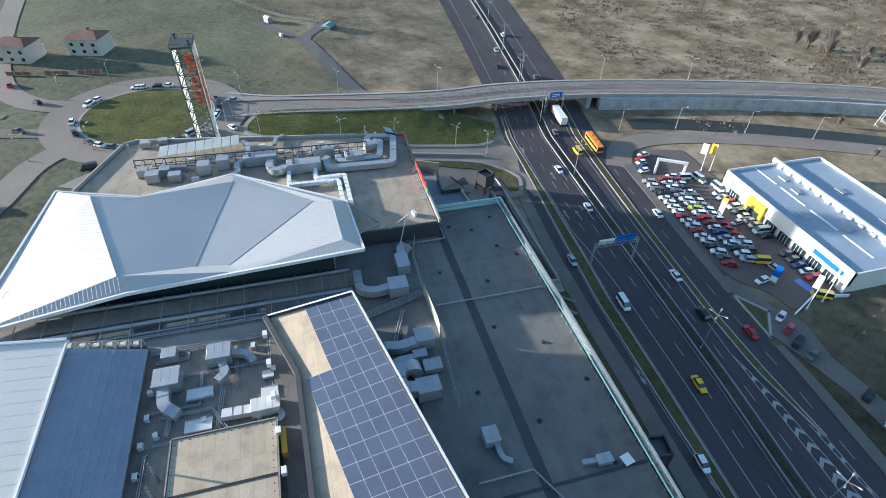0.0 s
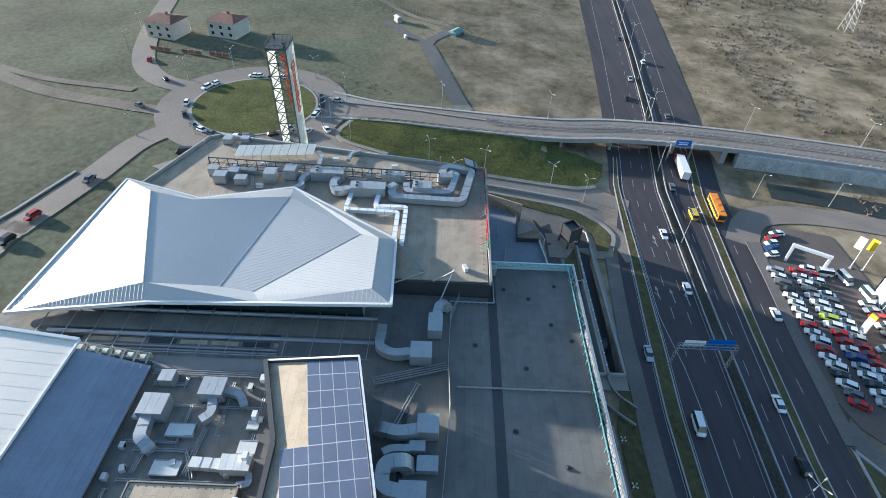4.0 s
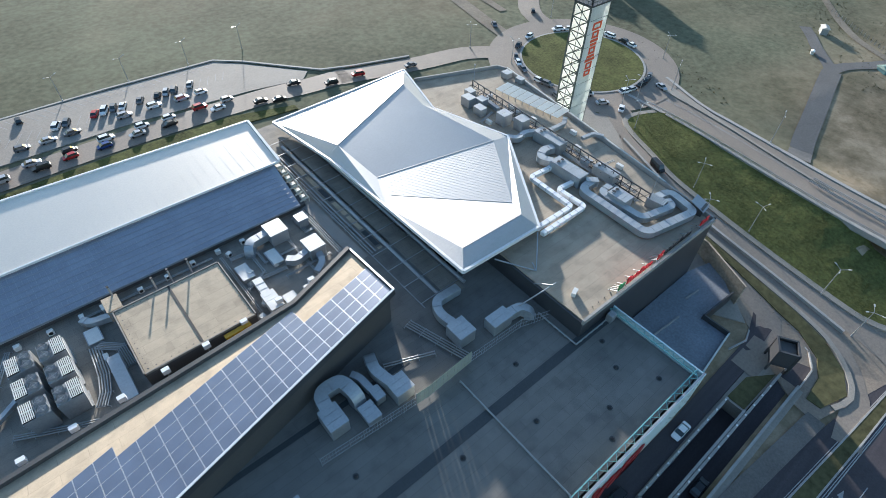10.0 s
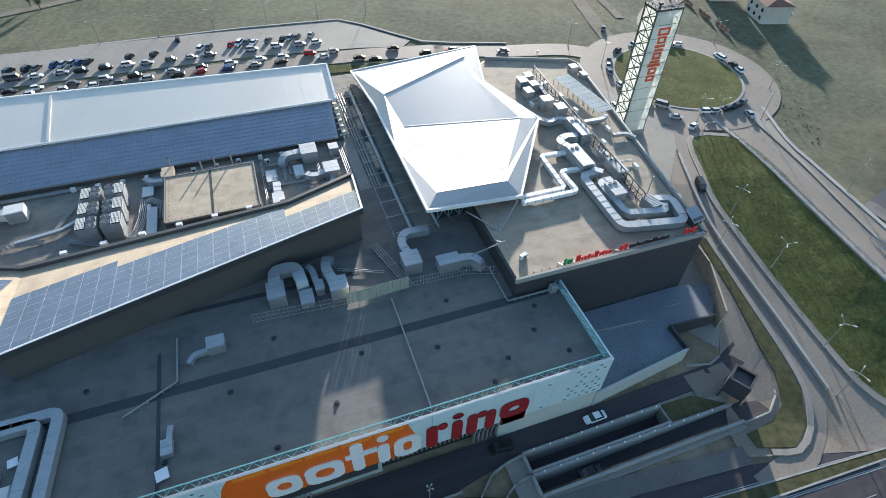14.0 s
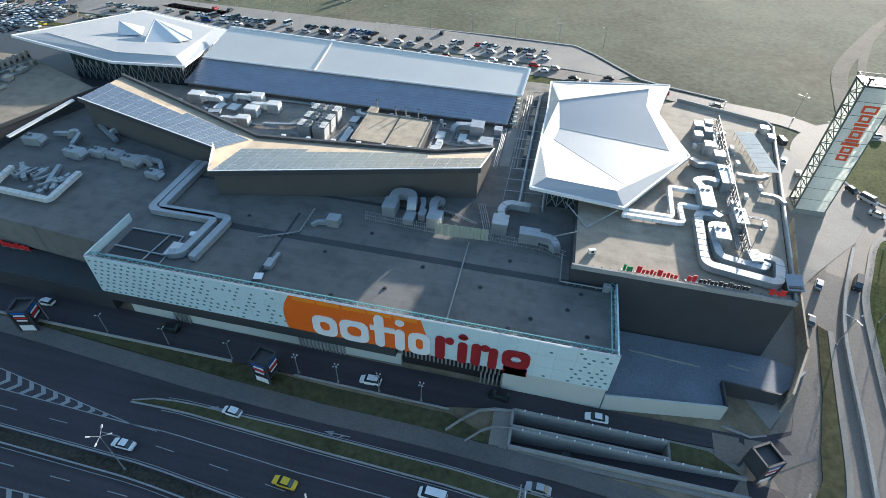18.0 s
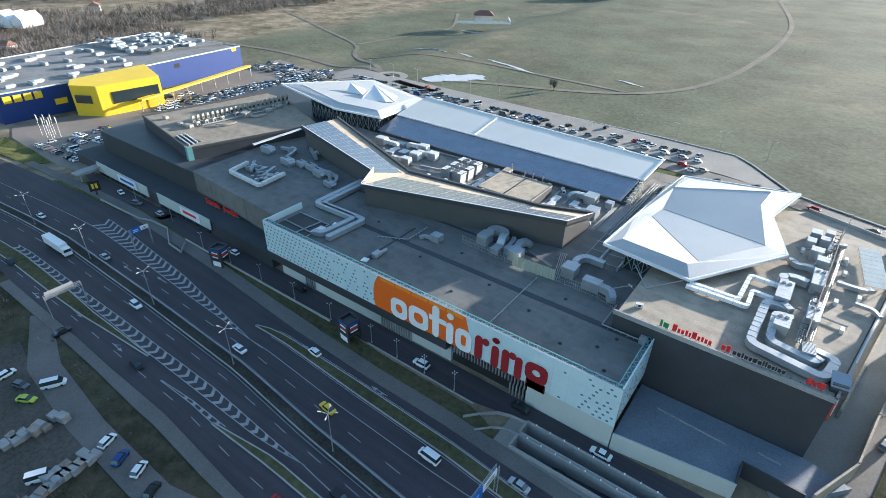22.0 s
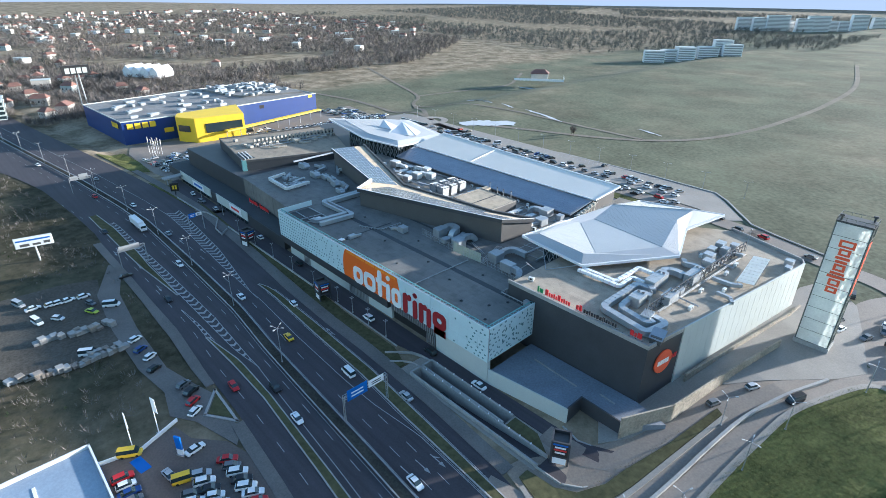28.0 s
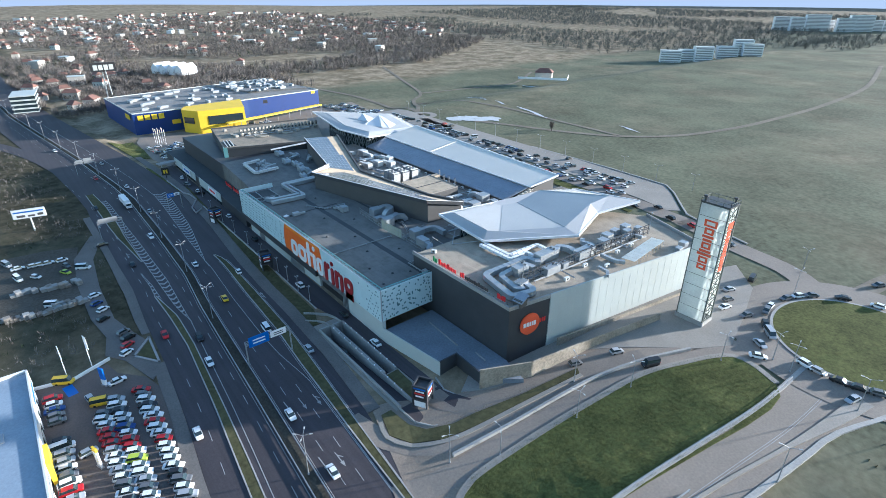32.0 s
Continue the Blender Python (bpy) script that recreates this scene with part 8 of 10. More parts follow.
for k in range(9):
    t0, t1 = k / 9, (k + 1) / 9
    a0, a1 = Vector((lerp(gx0, gx1, t0), lerp(gy0, gy1, t0), RZ + 1.5)), Vector((lerp(gx0, gx1, t1), lerp(gy0, gy1, t1), RZ + 1.5))
    bm = B()
    poly_slab(bm, [a1 + Vector((-2.4, 0.1, 0)), a1 + Vector((2.2, 0.1, 0.5)), a0 + Vector((2.2, -0.1, 0.5)), a0 + Vector((-2.4, -0.1, 0))], 0.08)
    bmesh.ops.recalc_face_normals(bm, faces=bm.faces[:])
    part("pane", bm, GLASS_PALE, glass_roof)
    part("post", beam(B(), a0 + Vector((-2.2, 0, -1.6)), a0 + Vector((-2.2, 0, 0)), 0.12), STEEL, glass_roof)
    part("post", beam(B(), a0 + Vector((2.1, 0, -1.6)), a0 + Vector((2.1, 0, 0.4)), 0.12), STEEL, glass_roof)
screen = thing("plant_screen", "dark steel lattice screen across the plant roof", "screen")
sx0, sy0, sx1, sy1 = 135.0, 43.4, 132.2, -16.0
n = 24
for k in range(n + 1):
    t = k / n
    x, y = lerp(sx0, sx1, t), lerp(sy0, sy1, t)
    part("post", beam(B(), (x, y, RZ), (x, y, RZ + 3.4), 0.16), DARK_CLAD, screen)
for z in (0.6, 2.0, 3.4):
    part("rail", beam(B(), (sx0, sy0, RZ + z), (sx1, sy1, RZ + z), 0.22 if z > 3 else 0.14), DARK_CLAD, screen)
for k in range(n):
    t, t2 = k / n, (k + 1) / n
    part("brace", beam(B(), (lerp(sx0, sx1, t), lerp(sy0, sy1, t), RZ + 0.6), (lerp(sx0, sx1, t2), lerp(sy0, sy1, t2), RZ + 3.4), 0.09), DARK_CLAD, screen)
    part("walkway_bar", beam(B(), (lerp(sx0, sx1, t) - 1.3, lerp(sy0, sy1, t), RZ + 2.0), (lerp(sx0, sx1, t) + 0.1, lerp(sy0, sy1, t), RZ + 2.0), 0.16), DARK_CLAD, screen)
for x, y in ((135.0, 43.4), (132.2, -16.0)):
    ob = thing("antenna_mast", "thin steel antenna mast on the plant roof", "mast", "masts", (x + 0.4, y, RZ))
    part("mast", tube(B(), (0, 0, 0), (0, 0, 7.5), 0.09, n=8), STEEL, ob)
    part("lamp", box(B(), -0.2, 0.2, -0.2, 0.2, 7.5, 7.9), STEEL, ob)
skyl = thing("access_house", "small glazed roof access house", "roof house", "", (139.4, -24.0, RZ), 8)
part("body", box(B(), -1.3, 1.3, -1.3, 1.3, 0, 2.0), GREY_CLAD, skyl)
bm = B()
poly_slab(bm, [(-1.6, -1.6, 1.6), (1.6, -1.6, 1.6), (1.6, 1.6, 3.0), (-1.6, 1.6, 3.0)], 0.15)
part("roof", bm, PV_FRAME, skyl)
drain = B()
for k in range(22):
    x, y = lerp(101, 137, k / 21), -26.4
    tube(drain, (x, y, RZ), (x, y, RZ + 0.12), 0.12, n=6)
part("roof_clamp_row", drain, DARK_CLAD, mall, kind="stuff")
for p, q in (((97.5, -12, 19), (96.6, -20, 26)), ((97.5, -20, 26), (90, -16, 19)), ((94, -8, 24.5), (99.5, -14, 22.6)), ((99.5, -14, 22.6), (106, -8, 24.4)), ((99.5, -14, 22.6), (100.5, -12, 22.6))):
    part("roof_strut", beam(B(), p, q, 0.2), STEEL, mall, "grey steel strut beside the hall")


# shop signs along the block's south edge
def sign_row(name, x0, marks, material, label, z=BZ + 1.3, y=-27.4, foot=BZ + 0.25):
    ob = thing(name, label, "rooftop sign", "rooftop signs")
    x = x0
    xs = []
    for w, h in marks:
        part("sign_shape", box(B(), x, x + w, y - 0.1, y + 0.1, z + 0.15, z + 0.15 + h), material, ob)
        xs.append(x)
        x += w + 0.22
    part("rail", box(B(), x0 - 0.3, x, y - 0.06, y + 0.06, z, z + 0.12), STEEL, ob)
    for k in range(4):
        xx = lerp(x0, x - 0.3, k / 3)
        part("brace", beam(B(), (xx, y, z + 0.1), (xx, y + 1.8, foot), 0.08), STEEL, ob)
        part("post", beam(B(), (xx, y, foot), (xx, y, z + 0.1), 0.08), STEEL, ob)
    return ob


sign_row("cart_sign", 106.6, [(0.5, 1.6), (1.1, 1.2)], SIGN_GREEN, "green trolley-shaped sign on the roof edge")
sign_row("script_sign", 109.2, [(0.9, 1.7), (0.5, 1.0), (0.6, 1.0), (0.5, 1.3), (0.4, 1.0), (0.9, 1.6), (0.5, 1.0), (0.5, 1.2), (0.5, 1.0), (0.6, 1.0)], SIGN_RED, "red script sign on the roof edge")
sign_row("flower_sign", 119.0, [(0.7, 1.3), (0.7, 1.6)], SIGN_RED, "red flower-shaped sign on the roof edge")
sign_row("dark_letter_sign", 121.2, [(0.6, 0.9), (0.6, 0.9), (0.3, 1.2), (0.6, 0.9), (0.5, 0.9), (0.7, 1.1), (0.6, 0.9), (0.25, 1.3), (0.25, 1.3), (0.5, 0.9), (0.4, 0.9), (0.2, 1.1), (0.5, 0.9), (0.5, 0.9)], BLACK, "row of dark letter shapes on the roof edge")
sign_row("red_letter_sign", 134.2, [(0.9, 1.4), (0.5, 1.0), (1.1, 1.4)], SIGN_RED, "red letter shapes on the roof edge")
for x0, n in ((-48.6, 7), (-38.2, 7)):
    sign_row("red_letter_sign", x0, [(1.0, 1.9)] + [((0.8, 0.6, 0.9)[k % 3], (1.3, 1.5, 1.2, 1.7)[k % 4]) for k in range(n)], SIGN_RED, "red letter shapes standing on the low front roof", 8.2, -38.6, 7.6)
small_unit(100.6, -22.4, RZ, 20, 1.6)


# ---------- garage ramp before the mall ----------
def trough(name, x0, x1, y0, y1, d0, d1, label):
    """A sunken ramp: floor from depth d0 at x0 to d1 at x1, between walls."""
    d0, d1 = d0 + LOW, d1 + LOW
    bm = B()
    bm.faces.new([bm.verts.new(p) for p in ((x0, y0, d0), (x1, y0, d1), (x1, y1, d1), (x0, y1, d0))])
    setting(name + "_floor", bm, ASPHALT, label, "ramp")
    bm = B()
    for y in (y0, y1):
        box(bm, x0, x1, y - 0.25, y + 0.25, -2.0, LOW + 0.9)
    box(bm, x0 - 0.3, x0 + 0.2, y0, y1, -2, LOW + 0.9)
    setting(name + "_wall", bm, CONCRETE, "concrete side walls of the garage ramp", "wall")


trough("ramp_1", 89.8, 119.4, -54.6, -51.0, -3.8, -3.2, "dark floor of the garage ramp")
trough("ramp_2", 89.8, 133.0, -58.9, -55.2, -3.8, -0.1, "dark floor of the garage ramp")
setting("ramp_apron", prism(B(), [(133, -59.1), (140, -58.8), (143.4, -55.6), (133, -54.9)], LOW - 0.5, LOW + 0.06), ASPHALT, "dark asphalt before the garage ramp", "road")
setting("ramp_back", prism(B(), [(119.5, -54.7), (134.6, -55.0), (134.6, -50.0), (119.5, -50.2)], -1.5, LOW + 0.062), PAVING, "paved corner behind the garage ramp", "pavement")
for _k, _o in enumerate(((88, -60.2, 133, -59.2), (86, -51, 119.5, -50.2), (86, -59.2, 89.5, -51))):
    setting("ramp_rim_" + str(_k + 1), box(B(), _o[0], _o[2], _o[1], _o[3], LOW - 1.0, LOW + 0.045), PAVING, "paved rim of the garage ramp", "pavement")
setting("ramp_kerb", wall_run(B(), [(133, -59.2), (139.4, -59.0), (143.2, -56.4), (145.0, -52.8), (145.4, -49.6)], LOW - 0.2, LOW + 0.6, 0.3), CONCRETE, "curved concrete kerb wall", "kerb")
setting("service_kerb", wall_run(B(), [(77.6, -58.2), (80.4, -55.0), (83.0, -52.6), (86.0, -51.6), (89.6, -51.2)], LOW - 0.2, LOW + 0.7, 0.3), CONCRETE, "curved concrete kerb wall", "kerb")
setting("service_kerb_inner", wall_run(B(), [(81.6, -59.6), (84.4, -56.6), (86.6, -55.3), (89.6, -55.0)], LOW - 0.2, LOW + 0.5, 0.3), CONCRETE, "curved concrete kerb wall", "kerb")
area("verge_5", [(120, -54.4), (132.6, -54.6), (127, -51.0), (120, -50.8)], 0.15, GRASS_DRY, "small dry grass wedge", "grass strip")
area("road_service", [(-70, -52.6), (30, -53.2), (76, -53.2), (83, -51.8), (90, -50.6), (128, -50.0), (143, -48.6), (143, -43.6), (136, -46.2), (107, -46.7), (86, -46.4), (-2, -45.6), (-70, -45.4)], 0.05, ASPHALT, "dark service road along the mall", "road")
for y, n in ((-51.0, 9), (-55.2, 12)):
    for k in range(n):
        ob = thing("wall_lamp", "small white lamp on the ramp wall", "lamp", "ramp wall lamps", (92 + k * 3.3, y, LOW + 0.9))
        part("globe", tube(B(), (0, 0, 0), (0, 0, 0.3), 0.16, n=8), SIGN_WHITE, ob)
        part("foot", box(B(), -0.1, 0.1, -0.1, 0.1, -0.02, 0.02), STEEL, ob)
setting("service_wall", wall_run(B(), [(-40, -53.4), (29.7, -53.4)], LOW - 0.1, LOW + 0.8, 0.3), CONCRETE, "low pale concrete wall before the service road", "wall")
setting("service_kerb_east", wall_run(B(), [(44, -53.3), (77, -53.6)], LOW - 0.1, LOW + 0.3, 0.3), CONCRETE, "low concrete kerb of the service road", "kerb")
setting("service_wall_west", wall_run(B(), [(-92, -56.7), (-66, -55.4), (-62, -53.7), (-52, -53), (-42, -58.2), (-34, -58.7), (-38, -54.8)], LOW - 0.1, LOW + 0.8, 0.3), CONCRETE, "low concrete kerb wall", "wall")


def kiosk(x, y, rz, label):
    ob = thing("sign_cube", label, "advertising cube", "advertising cubes", (x, y, LOW), rz)
    bm = B()
    for a in (-1.9, 1.9):
        for b in (-1.9, 1.9):
            beam(bm, (a, b, 0), (a, b, 6.6), 0.4)
    for z in (2.4, 6.5):
        for p, q in (((-1.9, -1.9), (1.9, -1.9)), ((1.9, -1.9), (1.9, 1.9)), ((1.9, 1.9), (-1.9, 1.9)), ((-1.9, 1.9), (-1.9, -1.9))):
            beam(bm, (*p, z), (*q, z), 0.4)
    part("frame", bm, DARK_CLAD, ob, "dark square frame, open at the top")
    part("front_panel", box(B(), -1.8, 1.8, -2.0, -1.86, 2.6, 6.4), BLACK, ob)
    part("side_panel", box(B(), 1.86, 2.0, -1.8, 1.8, 2.6, 6.4), BLACK, ob)
    part("back_panel", box(B(), -1.8, 1.8, 1.86, 2.0, 2.6, 6.4), DARK_CLAD, ob)
    part("left_panel", box(B(), -2.0, -1.86, -1.8, 1.8, 2.6, 6.4), DARK_CLAD, ob)
    part("lid", box(B(), -1.8, 1.8, -1.8, 1.8, 5.6, 5.75), GREY_CLAD, ob)
    for k, (z, w, m) in enumerate(((5.7, 3.2, SIGN_BLUE), (4.9, 2.4, SIGN_WHITE), (4.2, 2.8, SIGN_RED), (3.4, 2.2, SIGN_WHITE))):
        part("sign_bar", box(B(), -w / 2, w / 2, -2.06, -2.0, z, z + 0.45), m, ob)
        part("sign_bar", box(B(), 2.0, 2.06, -w / 2, w / 2, z, z + 0.45), m, ob)
    part("base_panel", box(B(), -1.5, 1.5, -1.95, -1.85, 0.3, 2.2), SIGN_WHITE, ob)
    return ob


kiosk(38.8, -54.6, -8, "dark advertising cube with small signs beside the road")
kiosk(134.8, -53.2, 30, "dark advertising cube with small signs at the corner")
kiosk(-18.0, -54.4, 15, "dark advertising cube with small signs beside the road")


# ---------- street lamps ----------
def lamp_post(x, y, z, arms, height, rz=0, group="street lamps", label="tall grey street lamp with several heads"):
    key = ("lamp", arms, height, group)
    m = pose(x, y, z, 0, 0, rz)
    if key in CAR_BASE:
        return copy_thing(CAR_BASE[key], m)
    ob = thing("street_lamp", label, "street lamp", group)
    part("pole", tube(B(), (0, 0, 0), (0, 0, height), 0.13, 0.07, 8), STEEL, ob)
    part("foot", tube(B(), (0, 0, 0), (0, 0, 0.5), 0.22, n=8), STEEL, ob)
    for k in range(arms):
        a = 6.2832 * k / arms + 0.4
        d = Vector((math.cos(a), math.sin(a), 0))
        reach = 1.5 if height > 7 else 0.45
        arm = part("arm", beam(B(), Vector((0, 0, height - 0.1)), d * reach + Vector((0, 0, height + 0.35)), 0.08), STEEL, ob)
        bm = B()
        beam(bm, d * (reach - 0.1) + Vector((0, 0, height + 0.32)), d * (reach + (0.55 if height > 7 else 0.22)) + Vector((0, 0, height + 0.4)), 0.26, 0.13)
        part("lamp_head", bm, LAMP_GLASS, ob)
    ob.matrix_basis = m
    CAR_BASE[key] = ob
    return ob


for k in range(-12, 11):
    x = 23 + 38 * k
    if k != 2:
        lamp_post(x, mid(x) + 0.5, LOW, 4, 11.5, 10 * k, "highway lamps", "tall four-armed lamp between the highway barriers")
for x, y in ((44.6, -52.6), (53.5, -52.8), (62.4, -53.0), (71.3, -53.0), (29.4, -52.6), (14.2, -52.4), (-1, -52.4), (-16.2, -52.4), (-31.4, -52.4), (-55, -49.2), (-80, -49)):
    lamp_post(x, y, LOW + 0.05, 4 if x > 40 else 2, 5.4, 20, "service road lamps", "small street lamp beside the service road")
for p in (OVER_S[2], OVER_S[9], OVER_S[16], OVER_S[23], OVER_S[30], OVER_S[37]):
    lamp_post(p.x + 6.8, p.y, DECK_Z, 2, 9.5, 0, "flyover lamps", "two-armed lamp on the flyover")
for x, y in ((165.0, -30), (167.6, -12), (177.4, 14.8), (154.4, -60.6), (156.6, -20.5), (186, 26), (176, 66.6), (172, 84), (216, 84), (228, 70), (224, 36), (240, 118), (262, 122), (160.5, -51), (191, 24)):
    lamp_post(x, y, ground_z(x, y), 3, 8.5, x * 7 % 90, "roundabout lamps", "three-armed street lamp by the roundabout")
for k in range(13):
    x = -128 + k * 19.5
    lamp_post(x, 132.6, ground_z(x, 132), 2, 8.0, 0, "car park lamps", "two-armed lamp at the car park's edge")
for x, y in ((158, -117), (155, -140), (146, -165), (136, -188), (124, -214)):
    lamp_post(x + 3.5, y, LOW, 1, 9.0, 200, "side road lamps", "single-armed lamp by the side road")


# ---------- sign gantries ----------
def gantry(x, y0, y1, z, signs, facing=1, label="grey steel sign gantry over the highway"):
    ob = thing("sign_gantry", label, "sign gantry", "sign gantries", (x, 0, LOW))
    for y in (y0, y1):
        bm = B()
        for a in (-0.35, 0.35):
            beam(bm, (a, y, 0), (a, y, z + 1.0), 0.16)
        for k in range(6):
            zz = z * k / 6
            beam(bm, (-0.35, y, zz), (0.35, y, zz + z / 6), 0.07)
        part("post", bm, STEEL, ob)
    bm = B()
    n = max(4, int(abs(y1 - y0) / 1.2))
    for a in (-0.35, 0.35):
        for b in (0, 1.0):
            beam(bm, (a, y0, z + b), (a, y1, z + b), 0.12)
        for k in range(n):
            ya, yb = lerp(y0, y1, k / n), lerp(y0, y1, (k + 1) / n)
            beam(bm, (a, ya, z + (k % 2)), (a, yb, z + ((k + 1) % 2)), 0.07)
    part("truss", bm, STEEL, ob, "lattice beam")
    for a, b, za, zb, m in signs:
        p = part("sign_panel", box(B(), 0.45 * facing - 0.06, 0.45 * facing + 0.06, a, b, za, zb), m, ob)
        bm = B()
        xx = 0.53 * facing
        for k in range(2):
            box(bm, xx - 0.01, xx + 0.01, a + (b - a) * 0.2, a + (b - a) * 0.8, lerp(za, zb, 0.55 - 0.3 * k), lerp(za, zb, 0.68 - 0.3 * k))
        part("sign_bar", bm, SIGN_WHITE if m == SIGN_BLUE else BLACK, p)
    return ob


gantry(92.8, -82.2, -69.4, 7.2, [(-81.4, -75.6, 6.4, 9.6, SIGN_BLUE), (-75.2, -70.6, 7.0, 9.0, SIGN_WHITE)])
gantry(-46.0, mid(-46) + 11.5, mid(-46) + 17.5, 6.8, [(mid(-46) + 11.8, mid(-46) + 14.6, 6.4, 8.4, SIGN_BLUE), (mid(-46) + 14.8, mid(-46) + 17.2, 6.8, 8.2, SIGN_WHITE)])
gantry(-30.0, mid(-30) - 19.5, mid(-30) - 10.4, 6.6, [(mid(-30) - 19, mid(-30) - 12, 6.2, 8.4, STEEL)], -1)
gantry(-134.0, mid(-134) - 8.5, mid(-134) + 1.0, 6.6, [(mid(-134) - 8, mid(-134) - 4.5, 6.4, 8.4, STEEL), (mid(-134) - 4, mid(-134), 6.0, 9.0, STEEL)], -1)
gantry(182.0, mid(182) - 10.5, mid(182) - 3.0, 6.4, [(mid(182) - 9.5, mid(182) - 4.2, 6.2, 8.6, SIGN_BLUE)], -1)

# ---------- west front of the mall ----------
for x0, x1, y in ((-116, -76.5, -45.4), (-69, -36, -45.6)):
    part("fascia", box(B(), x0, x1, y - 0.3, y, 4.4, 8.6), LIGHT_CLAD, mall, "pale shop fascia")
    n = int((x1 - x0) / 4)
    for k in range(n):
        part("shop_window", box(B(), x0 + 0.6 + k * 4, x0 + 3.6 + k * 4, y - 0.1, y + 0.1, LOW + 0.1, 4.3), GLASS, mall, "dark shop glass")
for x0, x1 in ((-98, -84), (-54, -42)):
    part("banner", box(B(), x0, x1, -46.1, -45.95, 5.0, 8.2), SIGN_WHITE, mall, "white shop banner")
    part("banner_bar", box(B(), x0 + 2, x1 - 2, -46.2, -46.1, 6.2, 7.2), SIGN_BLUE if x0 < -60 else SIGN_RED, mall)
canopy = thing("drive_canopy", "long pale flat canopy on posts", "canopy", "", (-116, -44.5, LOW), 8)
part("slab", box(B(), -2.2, 2.2, -11, 11, 3.6, 4.2), CONCRETE, canopy)
for y in (-9, 0, 9):
    part("post", box(B(), -0.25, 0.25, y - 0.25, y + 0.25, 0, 3.6), CONCRETE, canopy)
mc = thing("restaurant_sign", "dark square sign with a yellow mark on a short post", "sign", "", (-97.5, -55.4, LOW), 70)
part("panel", box(B(), -1.9, 1.9, -0.3, 0.3, 2.0, 6.2), BLACK, mc)
part("post", box(B(), -0.3, 0.3, -0.2, 0.2, 0, 2.0), DARK_CLAD, mc)
bm = B()
for c in (-0.62, 0.62):
    box(bm, c - 0.4, c + 0.4, -0.36, 0.36, 3.0, 5.0)
part("sign_mark", bm, YELLOW, mc)
area("verge_7", [(-125, -60), (-98, -57.8), (-70, -56), (-72, -54.6), (-98, -53.5), (-112, -52)], 0.1, GRASS, "grass before the restaurant", "grass strip")
area("road_west_lot", [(-98, -53), (-72, -53.6), (-60, -51), (-58, -46.2), (-120, -46), (-120, -50)], 0.05, ASPHALT, "dark asphalt yard before the shops", "road")
for x, y, rz in ((-78, -50, 20), (-64, -49, 180), (-92, -49, 170), (-20, -48.4, 180), (12, -48.6, 180), (86.5, -48.6, 175), (106, -49.0, 180), (101, -57.0, 0), (60, -51.2, 182)):
    car(pick_kind(), pick_colour(), x, y, LOW + (0.08 if x != 101 else -2.6), rz, "on the service road", "cars before the mall")

# ---------- furniture store ----------
ROOF_PALE = mat("store_roof_membrane", (0.27, 0.26, 0.245), 0.8, grain=5, patch=0.06, var=0.16, sheets=(12.0, 3.0))
SH = 16.2
store = thing("furniture_store", "large blue furniture store with a yellow entrance and grey roof", "building")
part("hall_body", prism(B(), [(-219, -45), (-216, 0), (-222, 40), (-228, 106), (-318, 93), (-300, -49)], 1.0, SH), BLUE, store, "blue corrugated walls")
part("roof", prism(B(), [(-219.5, -44.5), (-216.5, 0), (-222.5, 40), (-228.5, 105.5), (-317.5, 92.5), (-299.5, -48.5)], SH, SH + 0.2), ROOF_PALE, store, "pale grey flat roof")
part("roof_edge", wall_run(B(), [(-219, -45), (-216, 0), (-222, 40), (-228, 106), (-318, 93), (-300, -49), (-219, -45)], SH, SH + 0.7, 0.4), LIGHT_CLAD, store, "pale roof edge")
part("roof_step", prism(B(), [(-252, 52), (-238, 100), (-312, 90), (-300, 40)], SH + 0.2, SH + 1.6), ROOF_PALE, store, "raised roof part")
part("yellow_front", prism(B(), [(-217, -10), (-206, -15), (-193, -7.4), (-189, 25), (-221, 34)], 0.8, 17.8), YELLOW, store, "yellow entrance box")
part("entrance_glass", prism(B(), [(-192.2, -1), (-191.9, -1), (-189.0, 23.4), (-189.3, 23.4)], 7.4, 13.6), GLASS, store, "dark entrance glazing")
part("yellow_window", prism(B(), [(-204.2, -14.2), (-204.0, -14.6), (-196.4, -10.1), (-196.6, -9.7)], 8.6, 12.8), GLASS, store, "dark window in the yellow box")
part("canopy", beam(B(), (-186.5, 10, 8.0), (-206.5, 96, 8.0), 4.0, 0.9), YELLOW, store, "long yellow entrance canopy")
for k in range(9):
    t = k / 8
    part("canopy_post", box(B(), lerp(-185.4, -205.4, t) - 0.15, lerp(-185.4, -205.4, t) + 0.15, lerp(10, 96, t) - 0.15, lerp(10, 96, t) + 0.15, 1, 7.6), STEEL, store)
for y0, y1, z0, z1 in ((49, 51.5, 11.6, 14.2), (52.6, 57.0, 11.6, 14.2)):
    part("poster", box(B(), -224.6, -223.2, y0, y1, z0, z1), SIGN_WHITE if y0 < 50 else BLACK, store)
part("grey_band", beam(B(), (-224.6, 64, 11.8), (-227.9, 100, 11.8), 0.2, 2.0), LIGHT_CLAD, store, "pale strip of small signs")


def store_mark(p, q, z, h, n=4):
    """Yellow block shapes on the blue wall."""
    P, Q = Vector(p), Vector(q)
    d = (Q - P) / n
    bm = B()
    for k in range(n):
        a = P + d * (k + 0.08)
        b = P + d * (k + 0.86)
        beam(bm, Vector((a.x, a.y, z)), Vector((b.x, b.y, z)), 0.3, h)
    part("sign_shape", bm, YELLOW, store)


store_mark((-218.4, -42.5), (-217.0, -24), 13.2, 3.6)
